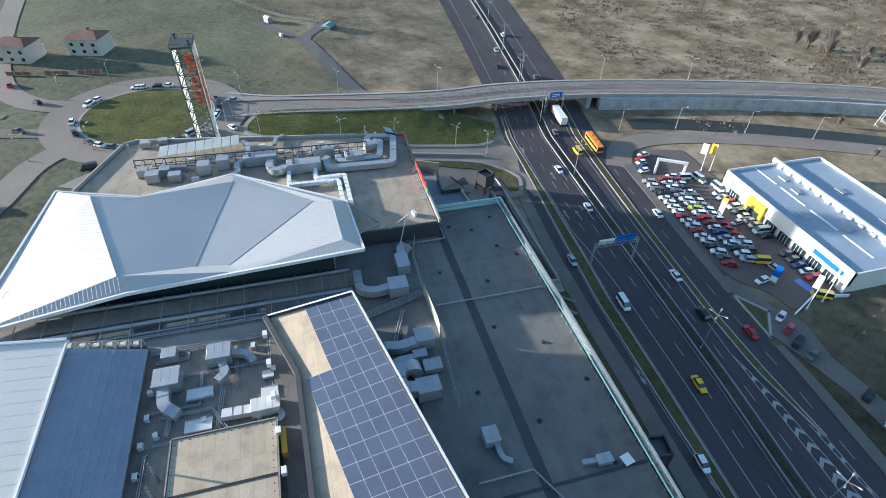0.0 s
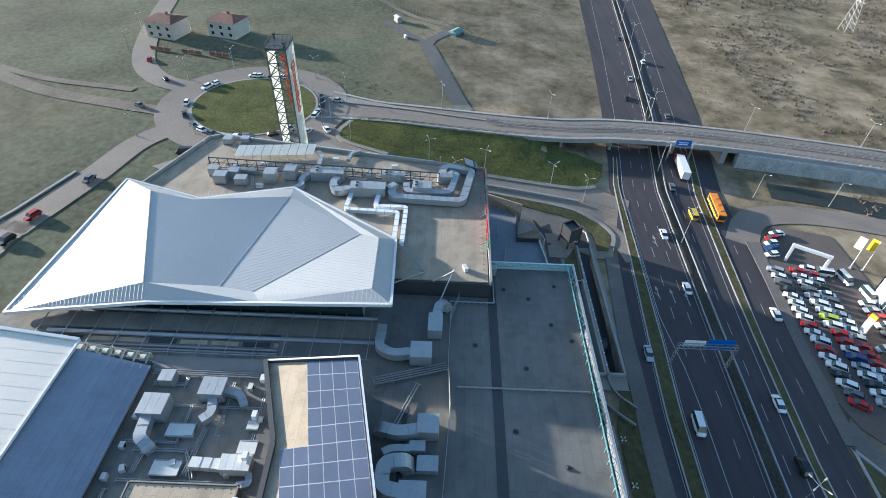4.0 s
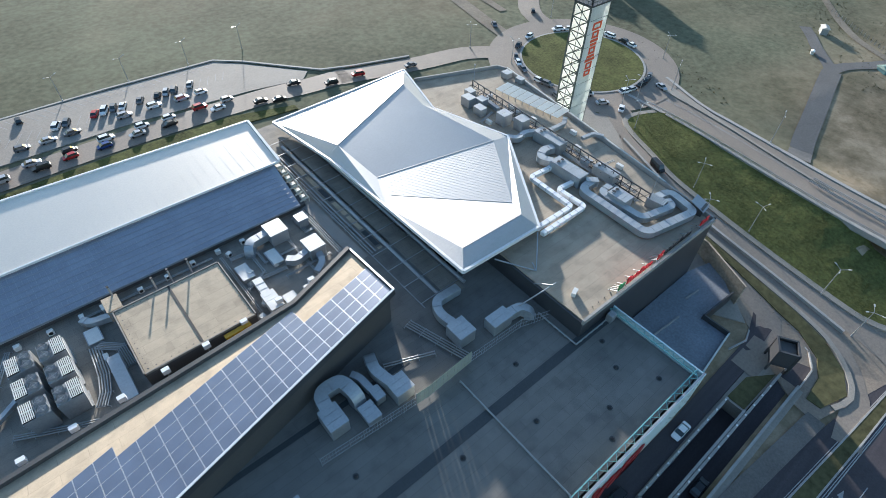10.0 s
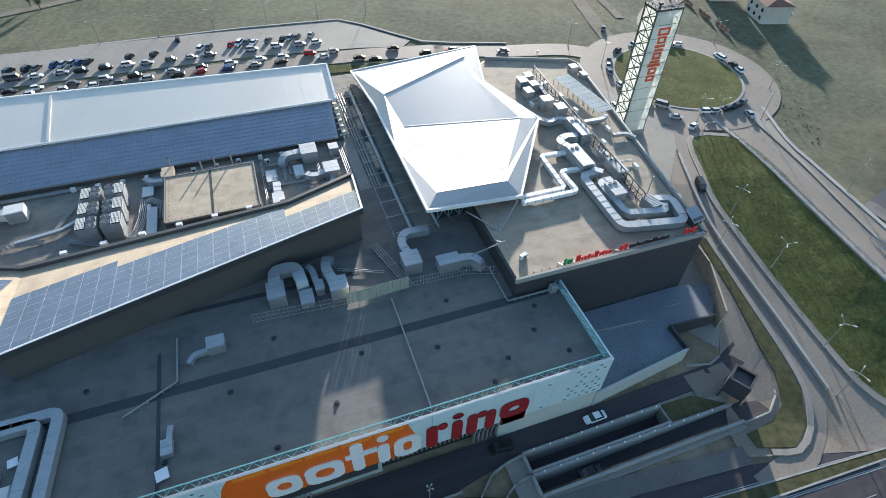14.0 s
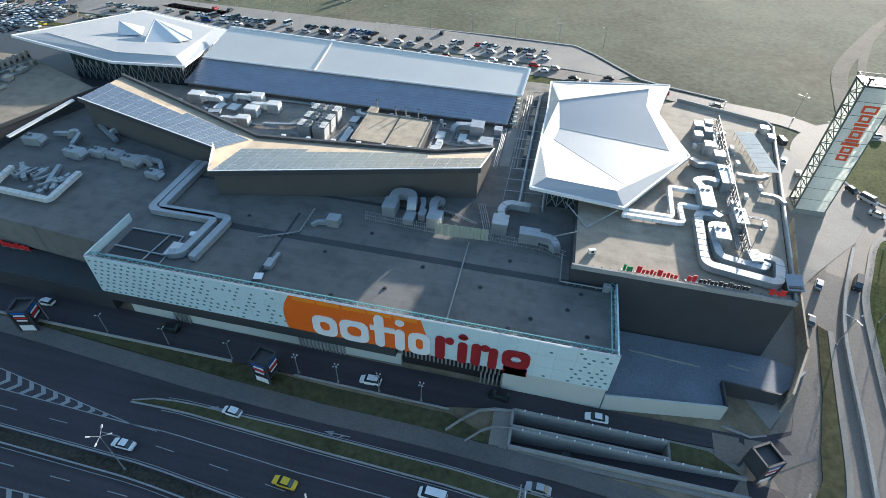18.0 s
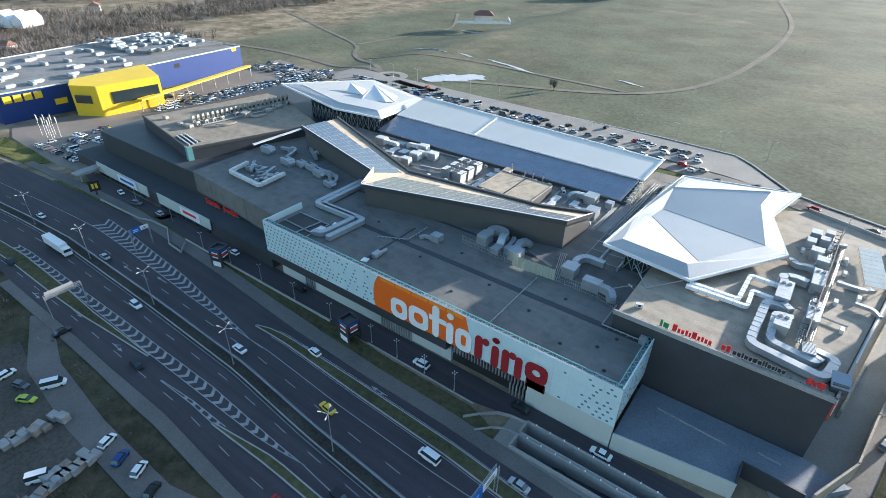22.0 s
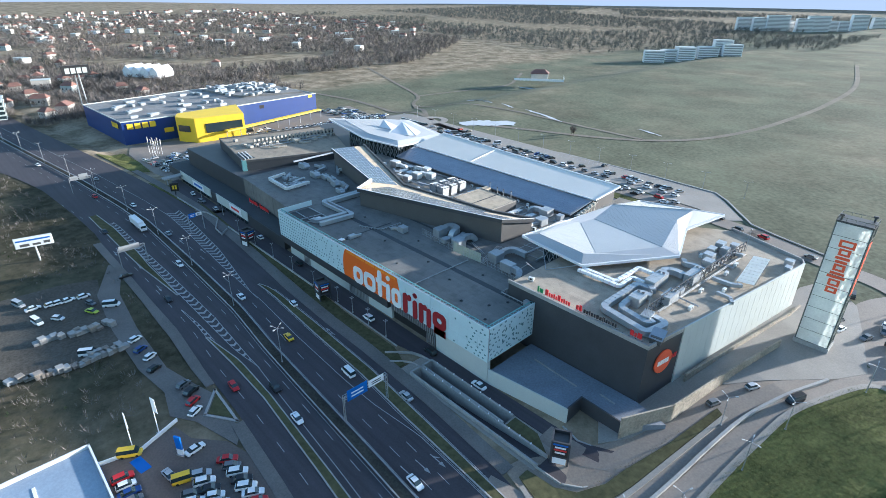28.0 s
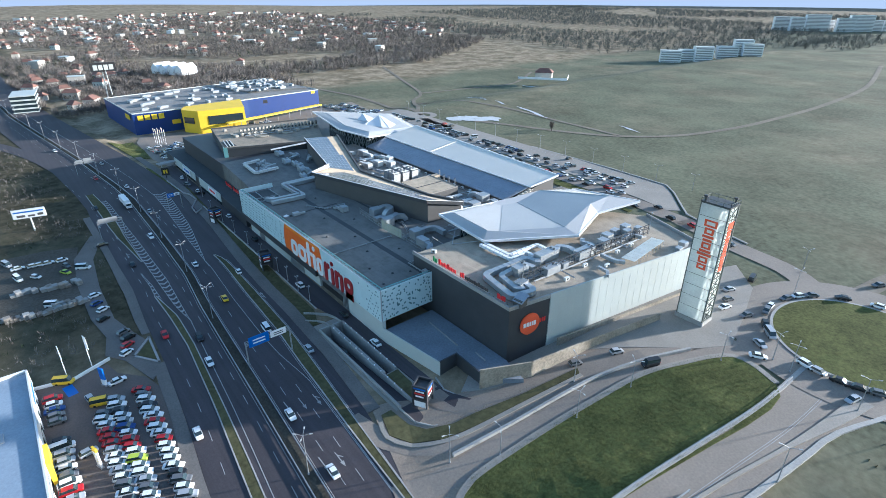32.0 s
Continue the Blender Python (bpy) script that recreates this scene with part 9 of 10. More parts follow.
store_mark((-236, -46.6), (-224, -46.0), 13.2, 3.4)
store_mark((-226.6, 84), (-227.7, 103), 15.2, 2.4)
part("side_sign", box(B(), -217.2, -216.6, -20, -14, 6.4, 9.4), YELLOW, store)
def store_unit(x, y, z, L, rz):
    ob = thing("air_handler", "grey rooftop air handler on the store", "air handler", "store roof units", (x, y, z), rz)
    bm = box(B(), -L / 2, L / 2, -1.0, 1.0, 0.3, 1.9)
    bmesh.ops.bevel(bm, geom=bm.edges[:], offset=0.08, segments=1, affect="EDGES")
    part("casing", bm, GALV, ob)
    part("base_frame", box(B(), -L / 2 + 0.2, L / 2 - 0.2, -1.0, 1.0, 0, 0.3), STEEL, ob)
    part("intake", box(B(), L / 2, L / 2 + 0.6, -0.9, 0.9, 0.6, 1.6), GALV, ob)


random.seed(21)
for k in range(52):
    x, y = lerp(-304, -246, random.random()), lerp(44, 94, random.random())
    store_unit(x, y, SH + 1.6, random.uniform(4, 6.5), random.choice((8, 98)))
for k in range(34):
    row = k % 4
    x, y = lerp(-288, -228, row / 3) + random.uniform(-4, 4), lerp(-38, 34, random.random())
    store_unit(x, y, SH + 0.2, random.uniform(4, 7), random.choice((8, 98)))
pyl = thing("tall_pylon_sign", "tall dark pylon sign with pale block shapes", "pylon sign", "", (-386, -32, 2))
for a in (-2, 2):
    part("leg", beam(B(), (a * 0.4, a, 0), (a * 0.2, a * 0.6, 26), 0.8), AC_BODY, pyl)
part("panel", box(B(), -0.8, 0.8, -10.5, 10.5, 25, 33), BLACK, pyl)
for k in range(4):
    part("sign_shape", box(B(), 0.8, 1.0, -8.2 + k * 4.4, -4.8 + k * 4.4, 26.5, 31), LIGHT_CLAD, pyl)
for k in range(7):
    ob = thing("flagpole", "white flagpole with a furled flag", "flagpole", "flagpoles by the store", (-187 + k * 2.0, -40 + (k % 3) * 2.2, 1.2))
    part("pole", tube(B(), (0, 0, 0), (0.3 * (k - 3) * 0.4, 0, 11), 0.1, 0.06, 6), SIGN_WHITE, ob)
    part("flag", box(B(), -0.25, 0.25, -0.05, 0.35, 8, 10.6), HOUSE_WALL, ob)
area("road_store_lot", [(-214, -44), (-196, -50), (-140, -52), (-118, -48), (-116, -30), (-140, -8), (-140, 60), (-128, 96), (-150, 128), (-230, 140), (-226, 108), (-209, 40), (-205, 0)], 0.05, ASPHALT_OLD, "grey asphalt car park of the store", "car park")
area("verge_store", [(-205, -66), (-150, -60), (-146, -52.5), (-172, -50.5), (-200, -52)], 0.15, GRASS, "lawn before the store", "lawn")
random.seed(31)
for y in (-46, -41, -34, -29, -22, -17):
    for x in np.arange(-172, -136, 2.7):
        if random.random() < 0.72:
            car(pick_kind(), pick_colour(), x, y + x * 0.05 + 7.5, ground_z(x, y) + 0.08, random.choice((90, 270)), "in the store's car park", "cars at the store", False)
for row in range(9):
    for k in range(26):
        if random.random() < 0.62:
            u, v = k * 2.8, row * 6.2
            x, y = -186 + u * 0.12 + v * 0.95, 52 + u * 0.97 - v * 0.22
            if x < -137 and y < 126:
                car(pick_kind(), pick_colour(), x, y, ground_z(x, y) + 0.08, random.choice((-14, 166)), "in the store's car park", "cars at the store", False)
for y0, y1, x0, x1 in ((16, 50, -200, -150), (112, 136, -226, -160)):
    for y in np.arange(y0, y1, 6.0):
        for x in np.arange(x0, x1, 2.8):
            if random.random() < 0.6:
                car(pick_kind(), pick_colour(), x, y + x * 0.04 + 7, ground_z(x, y) + 0.08, random.choice((82, 262)), "in the store's car park", "cars at the store", False)

# ---------- car dealer ----------
dealer = thing("car_dealership", "long white car showroom with a blue-grey roof", "building", "", (0, 1.8, 1.4))
part("body", box(B(), 68, 118, -168.4, -131.8, 0, 7.6), WHITE_TRIM, dealer, "white panel walls")
part("fascia", wall_run(B(), [(118, -131.6), (67.6, -131.6), (67.6, -168.4), (118, -168.4), (118, -131.6)], 4.2, 8.6, 0.4), WHITE_TRIM, dealer, "white fascia")
blue_roof = mat("blue_grey_roof", (0.30, 0.36, 0.44), 0.5, 0.0, grain=2, patch=0.1, var=0.12)
part("roof", box(B(), 68, 117.6, -168.2, -132, 7.6, 7.85), blue_roof, dealer, "blue-grey membrane roof")
part("roof_wall", box(B(), 70, 120, -151.6, -150.8, 7.85, 9.4), WHITE_TRIM, dealer, "white wall between two roofs")
for k in range(12):
    part("roof_bracket", box(B(), 71 + k * 4, 72.6 + k * 4, -150.8, -149.8, 7.85, 8.7), WHITE_TRIM, dealer)
for k in range(4):
    part("roof_strip", box(B(), 72 + k * 12, 82 + k * 12, -142.6, -142, 7.85, 7.95), SIGN_WHITE, dealer)
for x, y in ((84, -145.4), (103, -145.4), (92, -138.4), (110, -146.9), (84, -159.4), (100, -159.4)):
    part("roof_light", box(B(), x - 1.6, x + 1.6, y - 0.9, y + 0.9, 7.85, 8.25), PV_FRAME, dealer)
for k in range(8):
    x = 70.5 + k * 5.6
    if 4 < k < 7:
        continue
    w = part("showroom_window", box(B(), x, x + 4.2, -131.56, -131.36, 0.2, 4.0), GLASS, dealer)
    for j in range(3):
        part("glazing_bar", box(B(), x + 1.05 * (j + 1) - 0.05, x + 1.05 * (j + 1) + 0.05, -131.36, -131.3, 0.2, 4.0), SIGN_WHITE, w)
part("yellow_portal", box(B(), 98.5, 105.5, -131.4, -130.5, 0, 7.2), YELLOW, dealer, "yellow entrance portal")
part("portal_glass", box(B(), 99.6, 104.4, -130.48, -130.4, 0.1, 4.2), GLASS, dealer)
for k in range(7):
    part("sign_shape", box(B(), 108 + k * 1.1, 108.8 + k * 1.1, -131.38, -131.26, 5.6, 7.0), PV_FRAME, dealer)
part("blue_band", box(B(), 70, 80, -131.38, -131.3, 5.4, 6.8), SIGN_BLUE, dealer)
area("road_lot", [(66, -113), (72.4, -111.4), (79, -105.7), (89, -102.9), (101, -103.4), (118, -105.3), (137, -108.5), (147, -116.5), (143, -132.4), (120, -133), (66, -133), (68, -123)], 0.06, mat("lot_paving", (0.135, 0.11, 0.095), 0.85, grain=2, patch=0.07, var=0.18), "brown-grey paved car lot", "car lot")
area("road_side", [(-32.5, -98.1), (-10.5, -104.6), (15.5, -106.6), (41.5, -106.6), (53.5, -103.6), (63.5, -100.6), (78.5, -102.1), (81.5, -104.6), (67.5, -108.6), (61.5, -112.6), (51.5, -110.6), (37.5, -112.6), (11.5, -112.6), (-14.5, -110.6), (-36.5, -101.6)], 0.04, PAVING_DARK, "dark grey side road beside the highway", "road")
setting("island_kerb", wall_run(B(), [(59.6, -100.6), (67.0, -106.2), (74.4, -101.2), (59.6, -100.6)], LOW, LOW + 0.25, 0.6), CONCRETE, "triangular kerbed island", "kerb")
area("verge_8", [(61.2, -101.0), (72.8, -101.4), (67.0, -105.4)], 0.14, GRASS_DRY, "small triangular island", "grass island")
setting("lot_wall", wall_run(B(), [(66.5, -130.5), (68.5, -121), (64.5, -112)], LOW, LOW + 1.0, 0.3), SIGN_WHITE, "low white lot wall", "wall")
pipes_blue = thing("parking_bay_mark", "blue disabled parking bay mark", "road marking", "", (72.6, -122.6, LOW + 0.075), 10)
part("mark", box(B(), -2.6, 2.6, -1.2, 1.2, 0, 0.01), SIGN_BLUE, pipes_blue)


def banner(x, y, h, col, label, rz=20, w=1.0):
    ob = thing("banner_flag", label, "banner flag", "banner flags", (x, y, LOW + 0.05), rz)
    part("pole", tube(B(), (0, 0, 0), (0.4, 0, h), 0.12, 0.08, 8), SIGN_WHITE, ob)
    bm = B()
    poly = [(0.35, h * 0.62), (0.45 + w, h * 0.6), (0.5 + w, h * 0.98), (0.45, h)]
    solid_outline(bm, poly, -0.04, 0.04)
    part("flag", bm, col, ob)
    part("foot", box(B(), -0.4, 0.4, -0.4, 0.4, 0, 0.2), CONCRETE, ob)


banner(66.6, -122.4, 11, SIGN_WHITE, "tall white banner flag at the car lot", 20, 0.3)
banner(65.4, -116.4, 11, SIGN_WHITE, "tall white banner flag at the car lot", 20, 1.2)
banner(129.2, -130.6, 10, SIGN_WHITE, "white banner flag at the car lot", 30, 1.8)
banner(128.4, -133.6, 10, YELLOW, "yellow banner flag at the car lot", 30, 1.8)
for x, y, m, rz, lab in ((76.0, -115.0, SIGN_BLUE, 30, "blue and white pylon sign on the car lot"), (106.0, -121.0, SIGN_WHITE, 20, "white pylon sign with a yellow top on the car lot"), (78.0, -135.0, SIGN_BLUE, 20, "blue pylon sign by the showroom")):
    ob = thing("pylon_sign", lab, "pylon sign", "dealer signs", (x, y, LOW + 0.06), rz)
    part("slab", box(B(), -0.8, 0.8, -0.2, 0.2, 0.2, 5.6), m, ob)
    part("cap", box(B(), -0.82, 0.82, -0.22, 0.22, 4.6, 5.7) if m is SIGN_WHITE else box(B(), -0.82, 0.82, -0.22, 0.22, 0.3, 2.0), YELLOW if m is SIGN_WHITE else SIGN_WHITE, ob)
    part("foot", box(B(), -1.0, 1.0, -0.4, 0.4, 0, 0.2), CONCRETE, ob)
arch = thing("lot_arch", "white steel arch over the lot's entrance", "arch", "", (129, -117.4, LOW + 0.06), 60)
for a in (-4.5, 4.5):
    part("post", box(B(), a - 0.35, a + 0.35, -0.35, 0.35, 0, 5.2), SIGN_WHITE, arch)
part("beam", box(B(), -4.9, 4.9, -0.4, 0.4, 5.2, 6.0), SIGN_WHITE, arch)

# ---------- yard with timber stacks, billboard, scrub ----------
random.seed(8)


def stack(x, y, rz, n, m, long=2.2):
    ob = thing("pallet_stack", "stack of pale timber pallets on bare ground", "pallet stack", "pallet stacks", (x, y, LOW), rz)
    for k in range(n):
        part("pallet", box(B(), -long / 2, long / 2, -0.9, 0.9, 0.05 + k * 0.3, 0.27 + k * 0.3), m, ob)
    return ob


for x0, y0, x1, y1, n in ((4.0, -131.5, 7.4, -110.6, 14), (6.4, -123, 9.4, -111, 7), (20.0, -140.0, 24.4, -126.4, 11), (24.4, -125.6, 23.6, -111.4, 10), (22.0, -121, 21.2, -112.6, 5)):
    for k in range(n):
        t = (k + 0.5) / n
        if random.random() < 0.85:
            stack(lerp(x0, x1, t) + random.uniform(-0.6, 0.6), lerp(y0, y1, t), random.uniform(-8, 8) + 12, random.randint(3, 6), random.choice((CONCRETE, WOOD, CONCRETE, PIPE)))
for x, y, rz, c in ((-18.3, -128, 96, "white"), (-17.1, -123.2, 96, "white"), (-16.9, -121.0, 98, "white"), (-16.6, -118.7, 98, "white"), (-16.0, -114.1, 98, "white"), (-3.8, -108.7, 60, "white"), (-6.3, -123.3, 40, "white"), (-8.1, -128.5, 15, "white"), (-3.7, -114.4, 30, "lime"), (22.1, -109.0, 110, "white"), (33.9, -108.5, 118, "white"), (28.4, -109.4, 116, "blue"), (20.6, -120.8, 60, "white"), (40.3, -109.4, 115, "black"), (-24, -131, 20, "silver"), (-22, -99.5, 95, "black"), (-9.5, -113.4, 20, "grey")):
    car(random.choice(("hatch", "sedan", "van")), c, x, y, LOW + 0.05, rz, "on the bare yard", "cars on the yard", False)
area("road_yard", [(-27, -107.5), (-9, -110.5), (11, -107.9), (25, -110.1), (25, -116.5), (19, -138.5), (7, -150.5), (-33, -146.5), (-31, -118.5)], 0.03, YARD, "bare dirt yard with tyre tracks", "dirt yard")
bill = thing("billboard", "white billboard on one thick post", "billboard", "", (-58.6, -119.4, LOW), 78)
part("post", tube(B(), (0, 0, 0), (0, 0, 6.0), 0.35, 0.3, 10), AC_BODY, bill)
part("board", box(B(), -6.0, 6.0, -0.35, 0.35, 6.0, 10.0), AC_BODY, bill)
part("poster", box(B(), -5.8, 5.8, -0.42, -0.35, 6.2, 9.8), SIGN_WHITE, bill)
for k, (a, b, z0, z1, m) in enumerate(((-5.4, 5.4, 8.6, 9.2, SIGN_BLUE), (-4.5, -1.5, 6.6, 7.6, GREY_CLAD), (-0.5, 2.0, 6.6, 7.4, GREY_CLAD), (3, 5, 6.8, 7.8, GREY_CLAD))):
    part("poster_bar", box(B(), a, b, -0.46, -0.42, z0, z1), m, bill)


def villa(x, y, z, rz, label, w=11, d=9, h=6.2, group="villas"):
    ob = thing("house", label, "house", group, (x, y, z), rz)
    part("body", box(B(), -w / 2, w / 2, -d / 2, d / 2, -0.5, h), HOUSE_WALL, ob)
    bm = B()
    e, r = 0.7, 2.2
    lo = [bm.verts.new(p) for p in ((-w / 2 - e, -d / 2 - e, h), (w / 2 + e, -d / 2 - e, h), (w / 2 + e, d / 2 + e, h), (-w / 2 - e, d / 2 + e, h))]
    tp = [bm.verts.new(p) for p in ((-w / 4, 0, h + r), (w / 4, 0, h + r))]
    for f in ((lo[0], lo[1], tp[1], tp[0]), (lo[2], lo[3], tp[0], tp[1]), (lo[1], lo[2], tp[1]), (lo[3], lo[0], tp[0]), tuple(lo[::-1])):
        bm.faces.new(f)
    roof = part("roof", bm, TILE_ROOF, ob, "red tiled hip roof")
    part("chimney", box(B(), -1.8, -1.0, -0.4, 0.4, h + 1.0, h + 3.2), BRICK_RED, roof)
    for s in (-1, 1):
        for k in range(3):
            for fl in range(2):
                wx = -w / 2 + w * (k + 0.5) / 3
                wd = part("window", box(B(), wx - 0.7, wx + 0.7, s * d / 2 - 0.06, s * d / 2 + 0.06, 0.9 + fl * 2.9, 2.3 + fl * 2.9), GLASS, ob)
                part("sill", box(B(), wx - 0.85, wx + 0.85, s * d / 2 - 0.12, s * d / 2 + 0.12, 0.75 + fl * 2.9, 0.88 + fl * 2.9), SIGN_WHITE, wd)
    part("balcony", box(B(), -w / 2 + 0.5, w / 2 - 3, -d / 2 - 1.4, -d / 2, 2.9, 3.15), CONCRETE, ob)
    part("balustrade", box(B(), -w / 2 + 0.5, w / 2 - 3, -d / 2 - 1.4, -d / 2 - 1.3, 3.15, 4.1), SIGN_WHITE, ob)
    for k in range(3):
        xx = -w / 2 + 0.7 + k * (w - 3.8) / 2
        part("column", box(B(), xx - 0.15, xx + 0.15, -d / 2 - 1.35, -d / 2 - 1.05, -0.5, 2.9), SIGN_WHITE, ob)
    return ob


villa(262, 110, ground_z(262, 110), 75, "cream two-storey villa with a red tiled hip roof", 13.5, 11.5, 6.8)
villa(266, 84, ground_z(266, 84), 75, "cream two-storey villa with a red tiled hip roof", 13.5, 11.5, 6.8)
for x, y in ((241, 92), (240, 80), (243, 106)):
    ob = thing("garden_fence", "red-brown brick garden fence with pale posts", "fence", "garden fences", (x, y, ground_z(x, y)), 80)
    part("panel", box(B(), -4.5, 4.5, -0.1, 0.1, 0, 1.4), BRICK_RED, ob)
    for k in range(4):
        part("post", box(B(), -4.7 + k * 3, -4.3 + k * 3, -0.2, 0.2, 0, 1.7), CONCRETE, ob)
PALE_TEAL = mat("faded_green_sheet", (0.20, 0.30, 0.265), 0.7, grain=4, patch=0.4, var=0.15)
for x, y, m, wall, w, h, rz, lab in ((296.4, 9.4, HOUSE_WALL, PIPE, 4.2, 2.2, 30, "small pale hut beside the field path"), (284.0, -20.0, PALE_TEAL, TEAL, 7.0, 1.3, -32, "low faded green shed beside the field yard"), (274.5, 3.9, SIGN_WHITE, AC_BODY, 1.9, 1.0, 20, "white meter cabinet in the field")):
    ob = thing("hut", lab, "hut", "huts", (x, y, ground_z(x, y)), rz)
    part("body", box(B(), -w / 2, w / 2, -w * 0.3, w * 0.3, -0.2, h), wall, ob)
    bm = B()
    loft(bm, [[(-w * 0.56, -w * 0.38, h), (w * 0.56, -w * 0.38, h), (w * 0.56, w * 0.38, h), (-w * 0.56, w * 0.38, h)], [(-w * 0.5, -0.1, h + w * 0.14), (w * 0.5, -0.1, h + w * 0.14), (w * 0.5, 0.1, h + w * 0.14), (-w * 0.5, 0.1, h + w * 0.14)]])
    bmesh.ops.recalc_face_normals(bm, faces=bm.faces[:])
    part("roof", bm, m, ob)
    part("door", box(B(), -0.4, 0.4, -w * 0.3 - 0.05, -w * 0.3, 0, h * 0.85), STEEL, ob)
lane_fence = thing("lane_fence", "row of thin fence posts along the dirt lane", "fence")
for k in range(18):
    t = k / 17
    x, y = lerp(294.6, 318, t), lerp(-15.5, 16, t)
    part("post", beam(B(), (x + 2.4, y, ground_z(x, y) - 0.2), (x + 2.4, y, ground_z(x, y) + 1.7), 0.12), CONCRETE, lane_fence)

# ---------- trees and scrub ----------
def twig_cloud(rng, c, r, h, n, verts, faces, lean=0.15):
    """Many thin slivers that rise and spread from a middle: a bare crown."""
    for _ in range(n):
        a = rng.uniform(0, 6.283)
        rr = r * math.sqrt(rng.random())
        z0 = rng.uniform(0.1, 0.65) * h
        base = Vector((c[0] + rr * 0.45 * math.cos(a), c[1] + rr * 0.45 * math.sin(a), c[2] + z0))
        tip = Vector((c[0] + rr * 1.1 * math.cos(a + rng.uniform(-0.5, 0.5)), c[1] + rr * 1.1 * math.sin(a), c[2] + min(h, z0 + rng.uniform(0.25, 0.6) * h)))
        w = Vector((-math.sin(a), math.cos(a), rng.uniform(-0.5, 0.5))) * ((0.012 if lean > 0.2 else 0.015 if h > 4 else 0.026) * h * rng.uniform(0.5, 1.4))
        k = len(verts)
        verts += [tuple(base - w), tuple(base + w), tuple(tip)]
        faces.append((k, k + 1, k + 2))


def stuff_mesh(name, verts, faces, material, label, category):
    me = bpy.data.meshes.new(name)
    me.from_pydata(verts, [], faces)
    me.materials.append(material)
    return tagged(new(name, me), label, category, kind="stuff")


rng = random.Random(77)
# single bare trees near the scene
def tree(x, y, z, h, label="bare winter tree with a thin brown crown", group="bare trees"):
    ob = thing("tree", label, "tree", group, (x, y, z), rng.uniform(0, 360))
    bm = B()
    tube(bm, (0, 0, -0.2), (0.1, 0, h * 0.45), h * 0.03, h * 0.018, 8)
    part("trunk", bm, BARK, ob)
    for k in range(6):
        a = k * 1.05 + rng.uniform(-0.3, 0.3)
        bm = B()
        z0 = h * rng.uniform(0.25, 0.44)
        tube(bm, (0.05, 0, z0), (math.cos(a) * h * 0.2, math.sin(a) * h * 0.2, z0 + h * 0.3), h * 0.012, h * 0.005, 5)
        part("limb", bm, BARK, ob)
    v, f = [], []
    twig_cloud(rng, (0, 0, h * 0.15), h * 0.34, h * 0.85, 260, v, f, 0.3)
    me = bpy.data.meshes.new("crown")
    me.from_pydata(v, [], f)
    me.materials.append(TWIG)
    ob2 = new("crown", me)
    ob2.parent = ob
    return ob


for x, y, h in ((210, -262, 11), (216, -268, 13), (222, -262, 12), (190, -262, 10), (196, -270, 12), (122, -198, 5), (146, -206, 5), (-16, 172, 7), (-20, 176, 6), (225, -255, 11)):
    tree(x, y, ground_z(x, y), h)


def scatter(name, n, where, size, material, label, category, slivers=10):
    v, f = [], []
    for _ in range(n):
        x, y = where()
        if x is None:
            continue
        s = size()
        twig_cloud(rng, (x, y, ground_z(x, y) + far_relief(x, y) - 0.2), s * 0.6, s, slivers, v, f)
    return stuff_mesh(name, v, f, material, label, category)


def in_scrub():
    while True:
        x, y = rng.uniform(-230, 60), rng.uniform(-260, -102)
        if -36 < x < 24 and -150 < y < -104 and rng.random() < 0.97:
            continue
        if y > mid(x) - 22 or (x > 24 and y > -114) or noise.noise((x * 0.03, y * 0.03, 2)) < -0.15:
            continue
        return x, y


scatter("scrub", 2600, in_scrub, lambda: rng.uniform(0.7, 3.0), TWIG, "tangled brown scrub beside the highway", "scrub", 12)
scatter("evergreen_scrub", 700, in_scrub, lambda: rng.uniform(0.5, 1.8), EVERGREEN, "low dark green bushes", "bushes", 14)


def in_east():
    while True:
        x, y = rng.uniform(205, 700), rng.uniform(-520, 60)
        if mid(x) - 20 < y < mid(x) + 18 or near_over(x, y)[0] < 14 or noise.noise((x * 0.015, y * 0.015, 5)) < 0.0:
            continue
        return x, y


def bushes(name, n, where, size, material, label, category):
    """Low uneven clumps of upright and leaning blades, thickest where the land is rough."""
    v, f = [], []
    while n:
        x, y = where()
        if noise.noise((x * 0.022, y * 0.03, 3)) + 0.5 * noise.noise((x * 0.11, y * 0.11, 8)) < rng.uniform(-0.35, 0.3):
            continue
        n -= 1
        s, z = size(), ground_z(x, y) - 0.2
        for _ in range(8):
            a, r = rng.uniform(0, 6.283), s * 0.7 * rng.random()
            bx, by = x + r * math.cos(a), y + r * math.sin(a)
            w, h, b = s * rng.uniform(0.07, 0.2), s * rng.uniform(0.5, 1.1), rng.uniform(0, 3.14)
            k = len(v)
            v += [(bx - w * math.cos(b), by - w * math.sin(b), z), (bx + w * math.cos(b), by + w * math.sin(b), z), (bx + rng.uniform(-0.4, 0.4) * s, by + rng.uniform(-0.4, 0.4) * s, z + h)]
            f.append((k, k + 1, k + 2))
    return stuff_mesh(name, v, f, material, label, category)


bushes("tall_dry_grass", 14000, in_east, lambda: rng.uniform(0.2, 0.62), mat("dry_stalks", (0.155, 0.145, 0.08), 0.95, grain=1, patch=0.05, var=0.3, spec=0.1), "rough dry grass and low weeds", "dry grass")


def in_south_east():
    while True:
        x, y = rng.uniform(150, 560), rng.uniform(-560, -150)
        if y > mid(x) - 24 or near_over(x, y)[0] < 16:
            continue
        return x, y


